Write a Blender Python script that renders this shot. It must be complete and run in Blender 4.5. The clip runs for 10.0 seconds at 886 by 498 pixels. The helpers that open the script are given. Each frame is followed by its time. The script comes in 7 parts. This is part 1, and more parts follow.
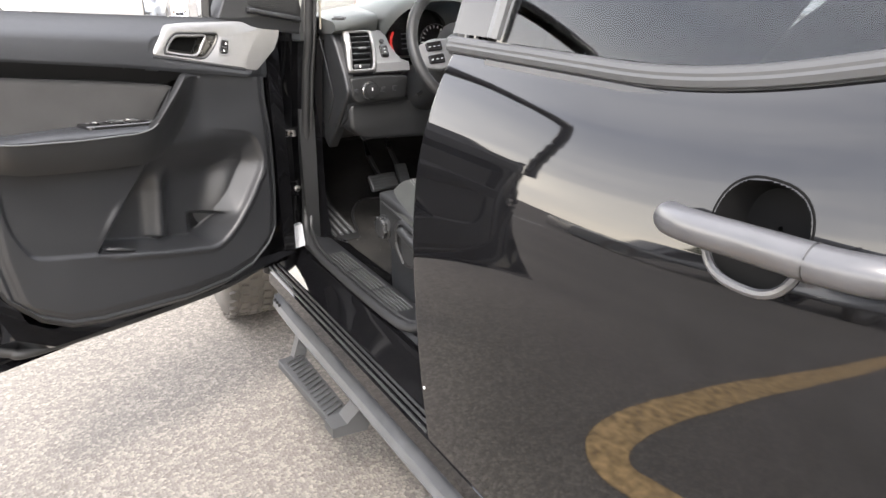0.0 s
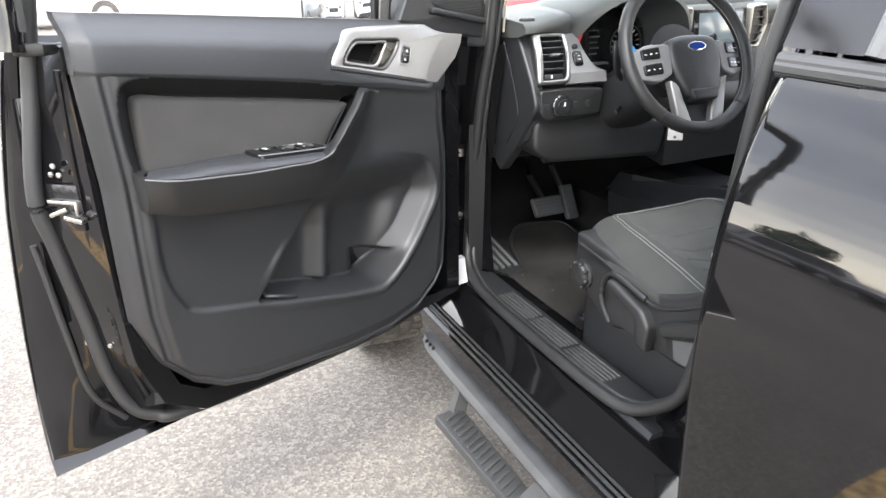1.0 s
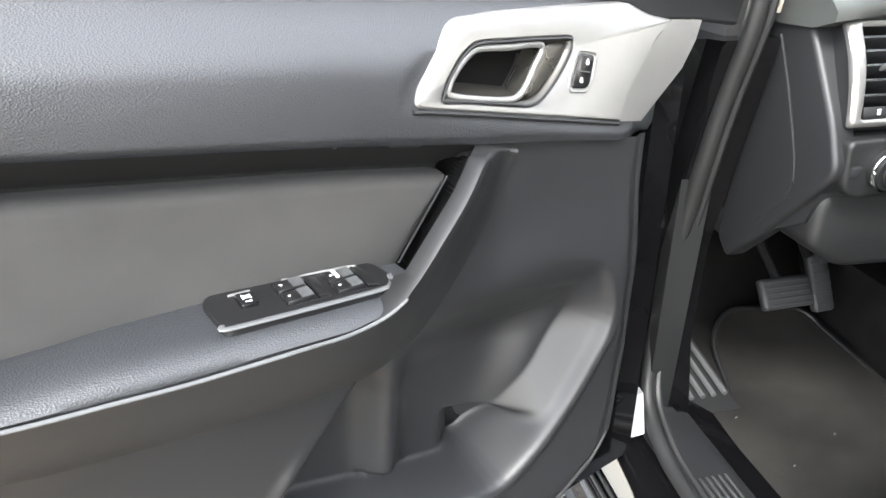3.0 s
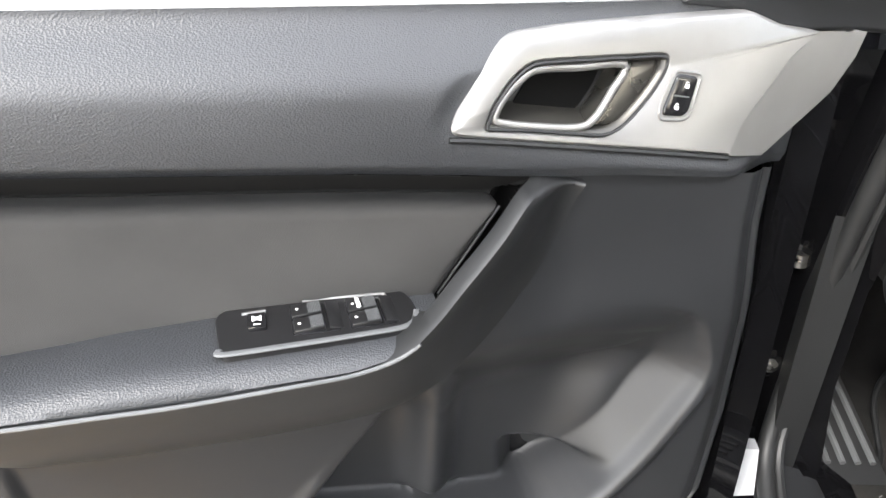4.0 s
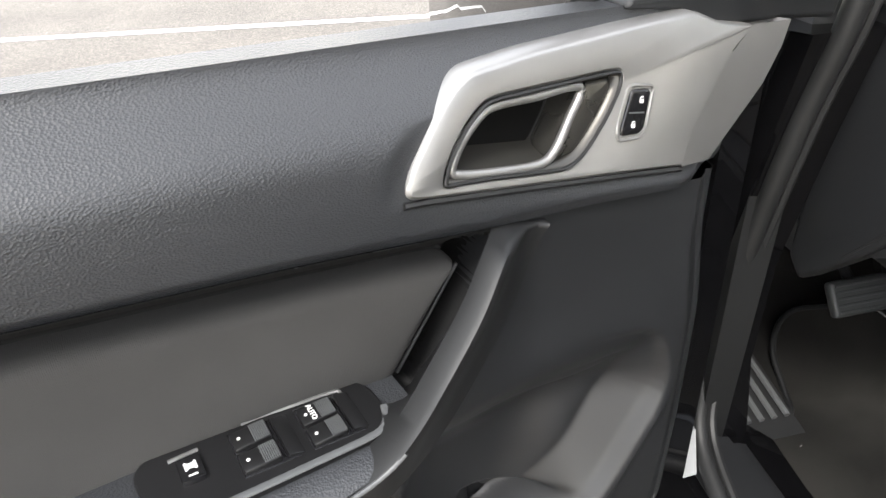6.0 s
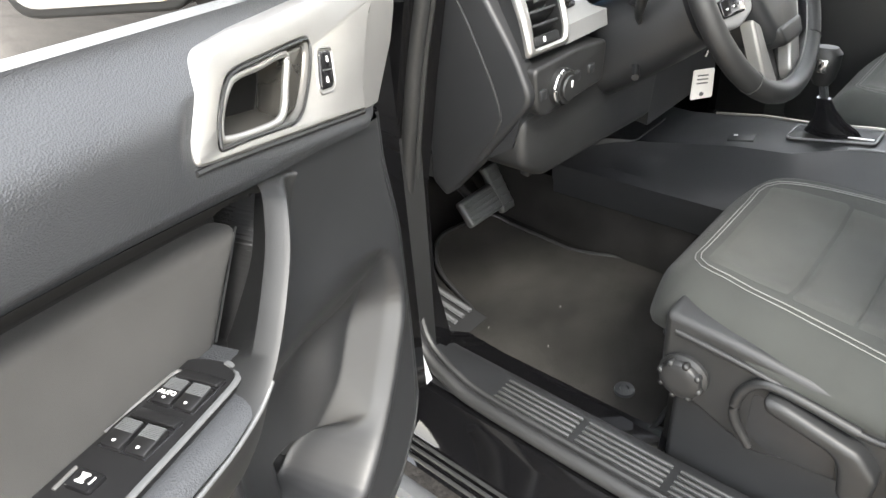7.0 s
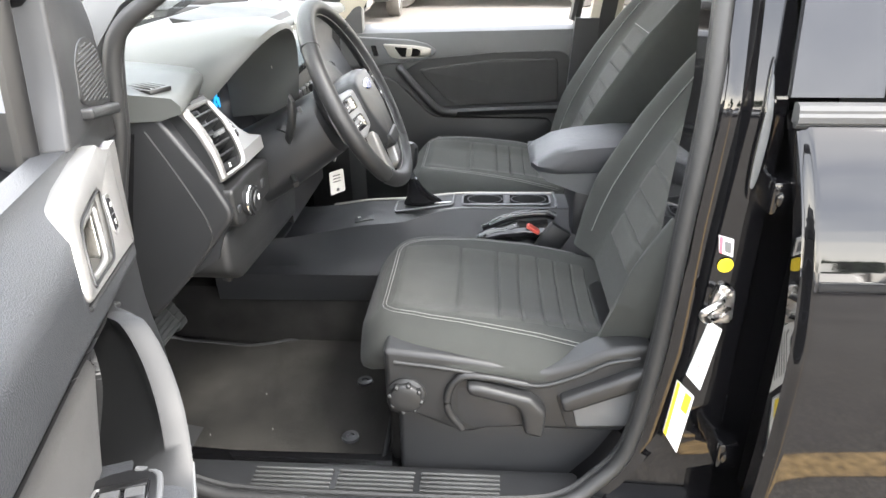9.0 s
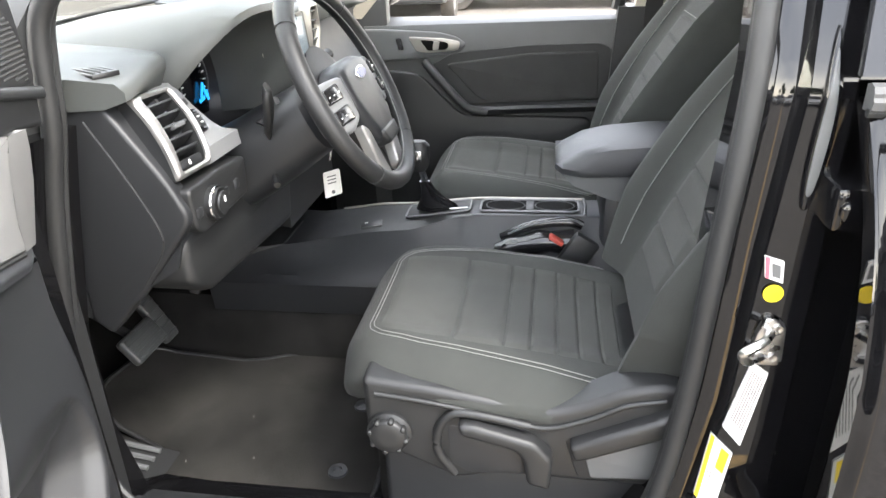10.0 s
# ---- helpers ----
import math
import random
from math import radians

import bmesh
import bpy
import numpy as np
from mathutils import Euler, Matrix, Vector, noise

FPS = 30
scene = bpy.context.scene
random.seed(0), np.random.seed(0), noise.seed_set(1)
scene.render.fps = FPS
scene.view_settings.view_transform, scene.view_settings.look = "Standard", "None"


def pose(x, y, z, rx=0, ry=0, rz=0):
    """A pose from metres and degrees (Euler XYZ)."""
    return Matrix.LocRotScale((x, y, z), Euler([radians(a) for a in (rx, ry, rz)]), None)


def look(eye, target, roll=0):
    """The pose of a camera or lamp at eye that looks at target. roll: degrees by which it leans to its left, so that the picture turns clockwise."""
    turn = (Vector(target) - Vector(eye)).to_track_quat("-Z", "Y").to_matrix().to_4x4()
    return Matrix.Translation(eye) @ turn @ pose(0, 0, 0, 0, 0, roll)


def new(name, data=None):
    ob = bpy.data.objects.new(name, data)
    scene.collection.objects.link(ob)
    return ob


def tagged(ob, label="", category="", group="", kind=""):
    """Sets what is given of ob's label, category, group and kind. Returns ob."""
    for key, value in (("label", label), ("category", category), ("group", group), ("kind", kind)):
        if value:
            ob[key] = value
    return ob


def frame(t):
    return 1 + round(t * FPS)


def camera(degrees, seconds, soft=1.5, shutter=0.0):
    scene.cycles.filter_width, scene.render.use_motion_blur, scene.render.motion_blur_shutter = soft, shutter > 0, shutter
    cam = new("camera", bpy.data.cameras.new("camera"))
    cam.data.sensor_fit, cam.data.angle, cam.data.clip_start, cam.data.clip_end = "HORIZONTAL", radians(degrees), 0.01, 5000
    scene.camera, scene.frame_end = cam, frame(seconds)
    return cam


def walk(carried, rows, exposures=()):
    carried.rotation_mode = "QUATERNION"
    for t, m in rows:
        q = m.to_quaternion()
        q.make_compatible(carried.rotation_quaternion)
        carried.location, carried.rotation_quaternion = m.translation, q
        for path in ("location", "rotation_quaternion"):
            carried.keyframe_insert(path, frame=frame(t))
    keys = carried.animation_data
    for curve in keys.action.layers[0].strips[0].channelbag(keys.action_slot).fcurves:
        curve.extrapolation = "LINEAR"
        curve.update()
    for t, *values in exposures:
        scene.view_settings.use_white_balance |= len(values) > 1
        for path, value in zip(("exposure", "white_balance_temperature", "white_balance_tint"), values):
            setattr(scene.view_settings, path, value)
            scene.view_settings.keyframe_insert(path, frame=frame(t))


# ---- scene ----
cam = camera(65.9, 10.0)
PATH = [
    (0, (-1.511, -2.09, 1.458), (-0.539, -0.517, 0.696), -0.1),
    (0.5, (-1.598, -1.861, 1.461), (-0.73, -0.235, 0.686), 0.1),
    (1, (-1.602, -1.628, 1.456), (-0.828, 0.044, 0.678), -0.7),
    (1.5, (-1.504, -1.36, 1.455), (-0.901, 0.368, 0.648), -0.9),
    (2, (-1.447, -1.168, 1.438), (-0.904, 0.572, 0.614), -1.6),
    (2.5, (-1.382, -0.952, 1.426), (-0.883, 0.787, 0.573), -2.2),
    (2.7, (-1.356, -0.892, 1.427), (-0.871, 0.839, 0.55), -1.8),
    (3.8, (-1.179, -0.753, 1.453), (-1.294, 0.956, 0.42), -2.1),
    (4, (-1.163, -0.746, 1.462), (-1.33, 0.96, 0.431), -2.8),
    (4.5, (-1.137, -0.739, 1.481), (-1.345, 0.951, 0.432), -2.5),
    (5, (-1.132, -0.734, 1.482), (-1.365, 0.944, 0.419), -2.7),
    (5.2, (-1.138, -0.731, 1.481), (-1.365, 0.948, 0.418), -2.9),
    (6.3, (-1.29, -0.601, 1.474), (-0.733, 0.931, 0.315), -4.8),
    (6.5, (-1.319, -0.606, 1.473), (-0.571, 0.82, 0.287), -5.3),
    (7, (-1.415, -0.682, 1.474), (-0.207, 0.472, 0.375), -4.7),
    (7.5, (-1.519, -0.733, 1.511), (-0.024, 0.132, 0.502), -3.8),
    (8, (-1.613, -0.661, 1.531), (0.09, -0.206, 0.586), -2.6),
    (8.5, (-1.681, -0.6, 1.553), (0.101, -0.397, 0.667), -1.3),
    (9, (-1.695, -0.577, 1.557), (0.101, -0.452, 0.686), -0.7),
    (9.5, (-1.665, -0.592, 1.543), (0.132, -0.488, 0.671), -0.8),
    (10, (-1.515, -0.665, 1.489), (0.27, -0.375, 0.633), -1.8),
]
EXPOSURES = [(0, 2.12, 6600, 13), (0.5, 2.18, 6450, 12), (1, 2.2, 6350, 11), (1.5, 2.25, 6150, 10), (2, 2.57, 6100, 9), (2.7, 2.7, 6250, 9), (3.8, 2.5, 6450, 10), (4.2, 2.35, 6450, 10), (4.6, 2.17, 6480, 10), (5.2, 2.15, 6480, 10), (6.3, 1.65, 6550, 9), (6.6, 1.85, 6600, 8), (7, 2.65, 6650, 8), (7.5, 3.05, 6650, 8), (8, 3.05, 6600, 9), (8.5, 3.12, 6550, 10), (9, 2.83, 6550, 10), (9.5, 2.76, 6550, 10), (10, 2.74, 6500, 10)]
walk(cam, [(t, look(eye, target, roll)) for t, eye, target, roll in PATH], EXPOSURES)

# ---- world and light ----
world = bpy.data.worlds.new("overcast_sky")
scene.world = world
world.use_nodes = True
wn, wl = world.node_tree.nodes, world.node_tree.links
wn.clear()
w_sky = wn.new("ShaderNodeTexSky")
w_sky.sky_type, w_sky.sun_disc = "NISHITA", False
w_sky.sun_elevation, w_sky.sun_rotation = radians(52), radians(200)
w_sky.air_density, w_sky.dust_density = 1.0, 4.0
w_mix = wn.new("ShaderNodeMix")
w_mix.data_type = "RGBA"
w_mix.inputs["Factor"].default_value = 0.82
w_tc, w_noise, w_ramp, w_sepz = wn.new("ShaderNodeTexCoord"), wn.new("ShaderNodeTexNoise"), wn.new("ShaderNodeValToRGB"), wn.new("ShaderNodeMapping")
w_sepz.inputs["Scale"].default_value = (1.0, 1.0, 2.6)
w_noise.inputs["Scale"].default_value, w_noise.inputs["Detail"].default_value = 1.6, 5.0
w_ramp.color_ramp.elements[0].color, w_ramp.color_ramp.elements[0].position = (6.6, 6.9, 7.6, 1), 0.34
w_ramp.color_ramp.elements[1].color, w_ramp.color_ramp.elements[1].position = (12.6, 12.4, 11.9, 1), 0.66
wl.new(w_tc.outputs["Generated"], w_sepz.inputs["Vector"])
wl.new(w_sepz.outputs[0], w_noise.inputs["Vector"])
wl.new(w_noise.outputs["Fac"], w_ramp.inputs["Fac"])
# paler and warmer towards the horizon, blue-grey overhead
w_xyz, w_rise, w_mul = wn.new("ShaderNodeSeparateXYZ"), wn.new("ShaderNodeValToRGB"), wn.new("ShaderNodeMix")
w_mul.data_type, w_mul.blend_type = "RGBA", "MULTIPLY"
w_mul.inputs["Factor"].default_value = 1.0
for pos, col in ((0.0, (2.5, 2.3, 1.92)), (0.09, (2.3, 2.16, 1.88)), (0.22, (1.25, 1.24, 1.22)), (0.42, (0.80, 0.83, 0.90)), (1.0, (0.92, 0.93, 0.97))):
    stop = w_rise.color_ramp.elements.new(pos) if 0.0 < pos < 1.0 else w_rise.color_ramp.elements[0 if pos < 1.0 else -1]
    stop.color = (*col, 1)
wl.new(w_tc.outputs["Generated"], w_xyz.inputs[0])
wl.new(w_xyz.outputs["Z"], w_rise.inputs["Fac"])
wl.new(w_ramp.outputs["Color"], w_mul.inputs["A"])
wl.new(w_rise.outputs["Color"], w_mul.inputs["B"])
wl.new(w_mul.outputs["Result"], w_mix.inputs["B"])
w_bg, w_out = wn.new("ShaderNodeBackground"), wn.new("ShaderNodeOutputWorld")
w_bg.inputs["Strength"].default_value = 0.15
wl.new(w_sky.outputs[0], w_mix.inputs["A"])
wl.new(w_mix.outputs["Result"], w_bg.inputs["Color"])
wl.new(w_bg.outputs[0], w_out.inputs[0])
sun = new("sun", bpy.data.lights.new("sun", "SUN"))
sun.data.energy, sun.data.angle, sun.data.color = 1.2, radians(14), (1.0, 0.96, 0.9)
sun.matrix_world = look((-4, -6, 10), (0, 0, 0))


# ---- materials ----
def nodes_of(name, rough=0.6, metal=0.0, base=(0.5, 0.5, 0.5), **more):
    m = bpy.data.materials.new(name)
    m.use_nodes = True
    nt = m.node_tree
    b = nt.nodes["Principled BSDF"]
    b.inputs["Base Color"].default_value = (*base, 1)
    b.inputs["Roughness"].default_value = rough
    b.inputs["Metallic"].default_value = metal
    for k, v in more.items():
        b.inputs[k.replace("_", " ")].default_value = v
    return m, nt, b


def tint(nt, b, base, scale, amount, detail=4.0, rough_amount=0.0, socket="Base Color"):
    """Vary the base colour (and gloss) by noise at a real-world scale."""
    tc = nt.nodes.new("ShaderNodeTexCoord")
    nz = nt.nodes.new("ShaderNodeTexNoise")
    nz.inputs["Scale"].default_value, nz.inputs["Detail"].default_value = scale, detail
    nt.links.new(tc.outputs["Object"], nz.inputs["Vector"])
    rp = nt.nodes.new("ShaderNodeMapRange")
    rp.inputs["To Min"].default_value, rp.inputs["To Max"].default_value = 1 - amount, 1 + amount
    rp.inputs["From Min"].default_value, rp.inputs["From Max"].default_value = 0.3, 0.7
    nt.links.new(nz.outputs["Fac"], rp.inputs["Value"])
    sc = nt.nodes.new("ShaderNodeVectorMath")
    sc.operation = "SCALE"
    sc.inputs[0].default_value = base
    nt.links.new(rp.outputs["Result"], sc.inputs["Scale"])
    nt.links.new(sc.outputs[0], b.inputs[socket])
    if rough_amount:
        rr = nt.nodes.new("ShaderNodeMapRange")
        r0 = b.inputs["Roughness"].default_value
        rr.inputs["To Min"].default_value, rr.inputs["To Max"].default_value = max(r0 - rough_amount, 0.02), r0 + rough_amount
        rr.inputs["From Min"].default_value, rr.inputs["From Max"].default_value = 0.3, 0.7
        nt.links.new(nz.outputs["Fac"], rr.inputs["Value"])
        nt.links.new(rr.outputs["Result"], b.inputs["Roughness"])
    return tc


def relief(nt, b, kind, scale, strength, distance=0.001, stretch=(1, 1, 1), tc=None):
    tc = tc or nt.nodes.new("ShaderNodeTexCoord")
    mp = nt.nodes.new("ShaderNodeMapping")
    mp.inputs["Scale"].default_value = stretch
    nt.links.new(tc.outputs["Object"], mp.inputs["Vector"])
    if kind == "voronoi":
        tx = nt.nodes.new("ShaderNodeTexVoronoi")
        out = tx.outputs["Distance"]
    elif kind == "wave":
        tx = nt.nodes.new("ShaderNodeTexWave")
        tx.inputs["Distortion"].default_value = 0.4
        out = tx.outputs["Fac"]
    else:
        tx = nt.nodes.new("ShaderNodeTexNoise")
        tx.inputs["Detail"].default_value = 3
        out = tx.outputs["Fac"]
    tx.inputs["Scale"].default_value = scale
    nt.links.new(mp.outputs[0], tx.inputs["Vector"])
    bp = nt.nodes.new("ShaderNodeBump")
    bp.inputs["Strength"].default_value, bp.inputs["Distance"].default_value = strength, distance
    nt.links.new(out, bp.inputs["Height"])
    old = b.inputs["Normal"].links
    if old:
        nt.links.new(old[0].from_socket, bp.inputs["Normal"])
    nt.links.new(bp.outputs[0], b.inputs["Normal"])


def plastic(name, base, rough, grain=900, strength=0.15, vary=0.08):
    m, nt, b = nodes_of(name, rough, base=base)
    tc = tint(nt, b, base, 9, vary, rough_amount=0.04)
    relief(nt, b, "noise", grain, strength, 0.0006, tc=tc)
    return m


PLASTIC = plastic("soft_black_plastic", (0.0152, 0.0160, 0.0174), 0.44, 700, 0.14)
DASH_TOP = plastic("grey_dash_vinyl", (0.060, 0.064, 0.062), 0.5, 600, 0.2)
PLASTIC_DARK = plastic("black_plastic", (0.0115, 0.012, 0.0125), 0.5, 800, 0.14)
PLASTIC_GREY = plastic("grey_satin_plastic", (0.085, 0.088, 0.09), 0.42, 800, 0.08)
CONSOLE = plastic("charcoal_console_plastic", (0.050, 0.052, 0.052), 0.45, 700, 0.12)
SATIN_GREY = plastic("satin_grey_trim", (0.15, 0.152, 0.155), 0.36, 800, 0.05)
# blacker than the trim plastic: shade of the door's sunk field, as colour
SUNK_SHADE, _nt, _b = nodes_of("black_sunk_shade", 0.8, base=(0.009, 0.0092, 0.0096), Specular_IOR_Level=0.22)
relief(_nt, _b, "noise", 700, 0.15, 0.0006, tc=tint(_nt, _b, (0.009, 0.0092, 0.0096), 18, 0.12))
MOULDING = plastic("weathered_grey_rubber", (0.040, 0.041, 0.042), 0.55, 500, 0.12)
BLACK_SATIN = plastic("satin_black_plastic", (0.008, 0.008, 0.0085), 0.35, 900, 0.04)
RUBBER = plastic("black_rubber", (0.014, 0.0145, 0.015), 0.55, 400, 0.12)
BLACK_GLOSS, _nt, _b = nodes_of("gloss_black_plastic", 0.12, base=(0.01, 0.01, 0.011))
tint(_nt, _b, (0.01, 0.01, 0.011), 20, 0.2, rough_amount=0.04)

LEATHER, _nt, _b = nodes_of("grained_vinyl", 0.45, base=(0.027, 0.0287, 0.0315))
_tc = tint(_nt, _b, (0.027, 0.0287, 0.0315), 6, 0.10, rough_amount=0.04)
relief(_nt, _b, "voronoi", 560, 0.42, 0.0010, (1, 1, 1.4), _tc)
relief(_nt, _b, "noise", 900, 0.10, 0.0005, tc=_tc)


def cloth(name, base, scale=900):
    m, nt, b = nodes_of(name, 0.9, base=base, Sheen_Weight=0.03, Sheen_Roughness=0.5)
    tc = tint(nt, b, base, 14, 0.12)
    relief(nt, b, "wave", scale * 0.35, 0.10, 0.0008, (1, 1, 1), tc)
    relief(nt, b, "noise", scale * 1.3, 0.35, 0.0008, tc=tc)
    return m


CLOTH = cloth("charcoal_seat_cloth", (0.023, 0.025, 0.0225))
CLOTH_INSERT = cloth("dark_grey_seat_insert", (0.033, 0.0345, 0.031), 700)
CLOTH_DOOR = cloth("door_insert_cloth", (0.029, 0.0285, 0.0275), 800)
THREAD, _nt, _b = nodes_of("grey_thread", 0.8, base=(0.15, 0.15, 0.145))
# cab carpet; also the painted-in shade behind the door pull
CARPET_AND_SHADE, _nt, _b = nodes_of("black_carpet_and_hollow_shade", 0.95, base=(0.03, 0.03, 0.028), Specular_IOR_Level=0.1)
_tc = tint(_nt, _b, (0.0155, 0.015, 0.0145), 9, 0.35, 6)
relief(_nt, _b, "noise", 700, 0.8, 0.003, tc=_tc)
MAT_PILE, _nt, _b = nodes_of("worn_carpet_mat", 0.95, base=(0.05, 0.047, 0.042), Sheen_Weight=0.03, Specular_IOR_Level=0.1)
_tc = tint(_nt, _b, (0.0165, 0.0157, 0.014), 7, 0.5, 7)
relief(_nt, _b, "noise", 900, 0.8, 0.003, tc=_tc)

PAINT, _nt, _b = nodes_of("black_car_paint", 0.035, base=(0.004, 0.004, 0.0045), Specular_IOR_Level=0.5)
_tc = tint(_nt, _b, (0.004, 0.004, 0.0045), 30, 0.2)
relief(_nt, _b, "noise", 14, 0.015, 0.002, tc=_tc)
SILVER, _nt, _b = nodes_of("satin_silver_paint", 0.40, 0.7, (0.275, 0.272, 0.266))
tint(_nt, _b, (0.275, 0.272, 0.266), 40, 0.04, rough_amount=0.04)
SATIN, _nt, _b = nodes_of("satin_nickel", 0.34, 0.6, (0.36, 0.345, 0.31))
tint(_nt, _b, (0.36, 0.345, 0.31), 30, 0.06, rough_amount=0.04)
# darker copy of the nickel, with the cup's shade and dark reflections in it
CUP_SHADE, _nt, _b = nodes_of("shaded_cup_nickel", 0.32, 0.6, (0.055, 0.053, 0.048))
NICKEL, _nt, _b = nodes_of("dark_satin_nickel", 0.28, 0.8, (0.105, 0.101, 0.092))
tint(_nt, _b, (0.105, 0.101, 0.092), 30, 0.06, rough_amount=0.04)
CHROME, _nt, _b = nodes_of("chrome", 0.1, 1.0, (0.75, 0.75, 0.76))
tint(_nt, _b, (0.75, 0.75, 0.76), 60, 0.05, rough_amount=0.03)
STEEL, _nt, _b = nodes_of("zinc_plated_steel", 0.32, 1.0, (0.55, 0.54, 0.52))
tint(_nt, _b, (0.55, 0.54, 0.52), 80, 0.2, rough_amount=0.1)
BOARD, _nt, _b = nodes_of("textured_grey_coating", 0.5, 0.0, (0.06, 0.062, 0.065))
_tc = tint(_nt, _b, (0.06, 0.062, 0.065), 18, 0.2, rough_amount=0.1)
relief(_nt, _b, "noise", 500, 0.3, 0.001, tc=_tc)
# near-black that paints the shade into recesses and openings
RECESS_SHADE, _nt, _b = nodes_of("black_recess_shade", 0.85, base=(0.004, 0.004, 0.004), Specular_IOR_Level=0.1)
HANDLE, _nt, _b = nodes_of("satin_grey_handle", 0.36, 0.0, (0.034, 0.034, 0.036), Coat_Weight=0.35, Coat_Roughness=0.2)
tint(_nt, _b, (0.05, 0.05, 0.053), 20, 0.1, rough_amount=0.05)
STEP = plastic("black_step_rubber", (0.03, 0.031, 0.032), 0.6, 300, 0.2)
PALE_GREY = plastic("pale_grey_patch", (0.33, 0.34, 0.35), 0.4, 300, 0.05)
WHITE_MARK, _nt, _b = nodes_of("white_print", 0.6, base=(0.75, 0.75, 0.73))
LABEL_WHITE, _nt, _b = nodes_of("white_label", 0.45, base=(0.72, 0.71, 0.68))
tint(_nt, _b, (0.72, 0.71, 0.68), 60, 0.05)
LABEL_YELLOW, _nt, _b = nodes_of("yellow_label", 0.45, base=(0.85, 0.62, 0.02))
LABEL_RED, _nt, _b = nodes_of("red_label", 0.45, base=(0.6, 0.12, 0.16))
INK, _nt, _b = nodes_of("grey_ink", 0.6, base=(0.12, 0.12, 0.12))
BELT_RED, _nt, _b = nodes_of("red_plastic", 0.4, base=(0.34, 0.05, 0.035))
BADGE_BLUE, _nt, _b = nodes_of("blue_enamel", 0.15, base=(0.01, 0.035, 0.16))
BEIGE = plastic("beige_pillar_trim", (0.50, 0.46, 0.38), 0.7, 600, 0.1)
BELT = cloth("black_belt_webbing", (0.02, 0.02, 0.02), 500)
GLOW_BLUE, _nt, _b = nodes_of("blue_gauge_light", 0.5, base=(0, 0, 0), Emission_Color=(0.02, 0.35, 0.9, 1), Emission_Strength=0.3)
GLOW_RED, _nt, _b = nodes_of("red_gauge_light", 0.5, base=(0.05, 0, 0), Emission_Color=(0.9, 0.05, 0.04, 1), Emission_Strength=0.16)
SCREEN, _nt, _b = nodes_of("grey_display", 0.15, base=(0.03, 0.035, 0.04), Emission_Color=(0.35, 0.42, 0.45, 1), Emission_Strength=0.12)
RED_PAINT, _nt, _b = nodes_of("red_car_paint", 0.3, base=(0.45, 0.02, 0.02), Coat_Weight=1.0)
WHITE_PAINT, _nt, _b = nodes_of("white_car_paint", 0.35, base=(0.78, 0.78, 0.78), Coat_Weight=1.0)
GREY_PAINT, _nt, _b = nodes_of("grey_car_paint", 0.3, 0.3, base=(0.16, 0.17, 0.18), Coat_Weight=1.0)
TYRE = plastic("tyre_rubber", (0.075, 0.068, 0.060), 0.8, 200, 0.2, 0.25)
LEAF, _nt, _b = nodes_of("green_leaves", 0.7, base=(0.06, 0.1, 0.03))
tint(_nt, _b, (0.06, 0.095, 0.032), 0.8, 0.5)
BARK, _nt, _b = nodes_of("bark", 0.9, base=(0.12, 0.09, 0.07))
STUCCO, _nt, _b = nodes_of("pale_wall", 0.85, base=(0.72, 0.70, 0.64))
tint(_nt, _b, (0.72, 0.70, 0.64), 0.6, 0.06)
ROOFING, _nt, _b = nodes_of("dark_roofing", 0.8, base=(0.14, 0.13, 0.12))


def glass(name, base, alpha_tint=0.0, rough=0.0):
    m, nt, b = nodes_of(name, rough, base=base, Transmission_Weight=1.0, IOR=1.45)
    return m


GLASS_CLEAR = glass("clear_glass", (0.93, 0.97, 0.95))
GLASS_TINT = glass("privacy_glass", (0.10, 0.11, 0.11))
MIRROR, _nt, _b = nodes_of("mirror_glass", 0.02, 1.0, (0.85, 0.86, 0.87))

# asphalt with pale aggregate, grit at two scales and faint stains
ASPHALT, _nt, _b = nodes_of("worn_asphalt", 0.85, base=(0.2, 0.19, 0.18))
_tc = _nt.nodes.new("ShaderNodeTexCoord")
_v = _nt.nodes.new("ShaderNodeTexVoronoi")
_v.inputs["Scale"].default_value = 95
_n1 = _nt.nodes.new("ShaderNodeTexNoise")
_n1.inputs["Scale"].default_value, _n1.inputs["Detail"].default_value = 0.9, 6
_n2 = _nt.nodes.new("ShaderNodeTexNoise")
_n2.inputs["Scale"].default_value, _n2.inputs["Detail"].default_value = 130, 5
for _x in (_v, _n1, _n2):
    _nt.links.new(_tc.outputs["Object"], _x.inputs["Vector"])
_cr = _nt.nodes.new("ShaderNodeValToRGB")
_cr.color_ramp.elements[0].color, _cr.color_ramp.elements[0].position = (0.094, 0.084, 0.072, 1), 0.12
_cr.color_ramp.elements[1].color, _cr.color_ramp.elements[1].position = (0.270, 0.243, 0.208, 1), 0.88
_el = _cr.color_ramp.elements.new(0.55)
_el.color = (0.160, 0.144, 0.125, 1)
_sep = _nt.nodes.new("ShaderNodeSeparateColor")
_nt.links.new(_v.outputs["Color"], _sep.inputs[0])
_mx = _nt.nodes.new("ShaderNodeMix")
_mx.inputs["Factor"].default_value = 0.45
_nt.links.new(_sep.outputs[0], _mx.inputs["A"])
_nt.links.new(_n2.outputs["Fac"], _mx.inputs["B"])
_nt.links.new(_mx.outputs["Result"], _cr.inputs["Fac"])
_st = _nt.nodes.new("ShaderNodeMapRange")
_st.inputs["From Min"].default_value, _st.inputs["From Max"].default_value = 0.3, 0.7
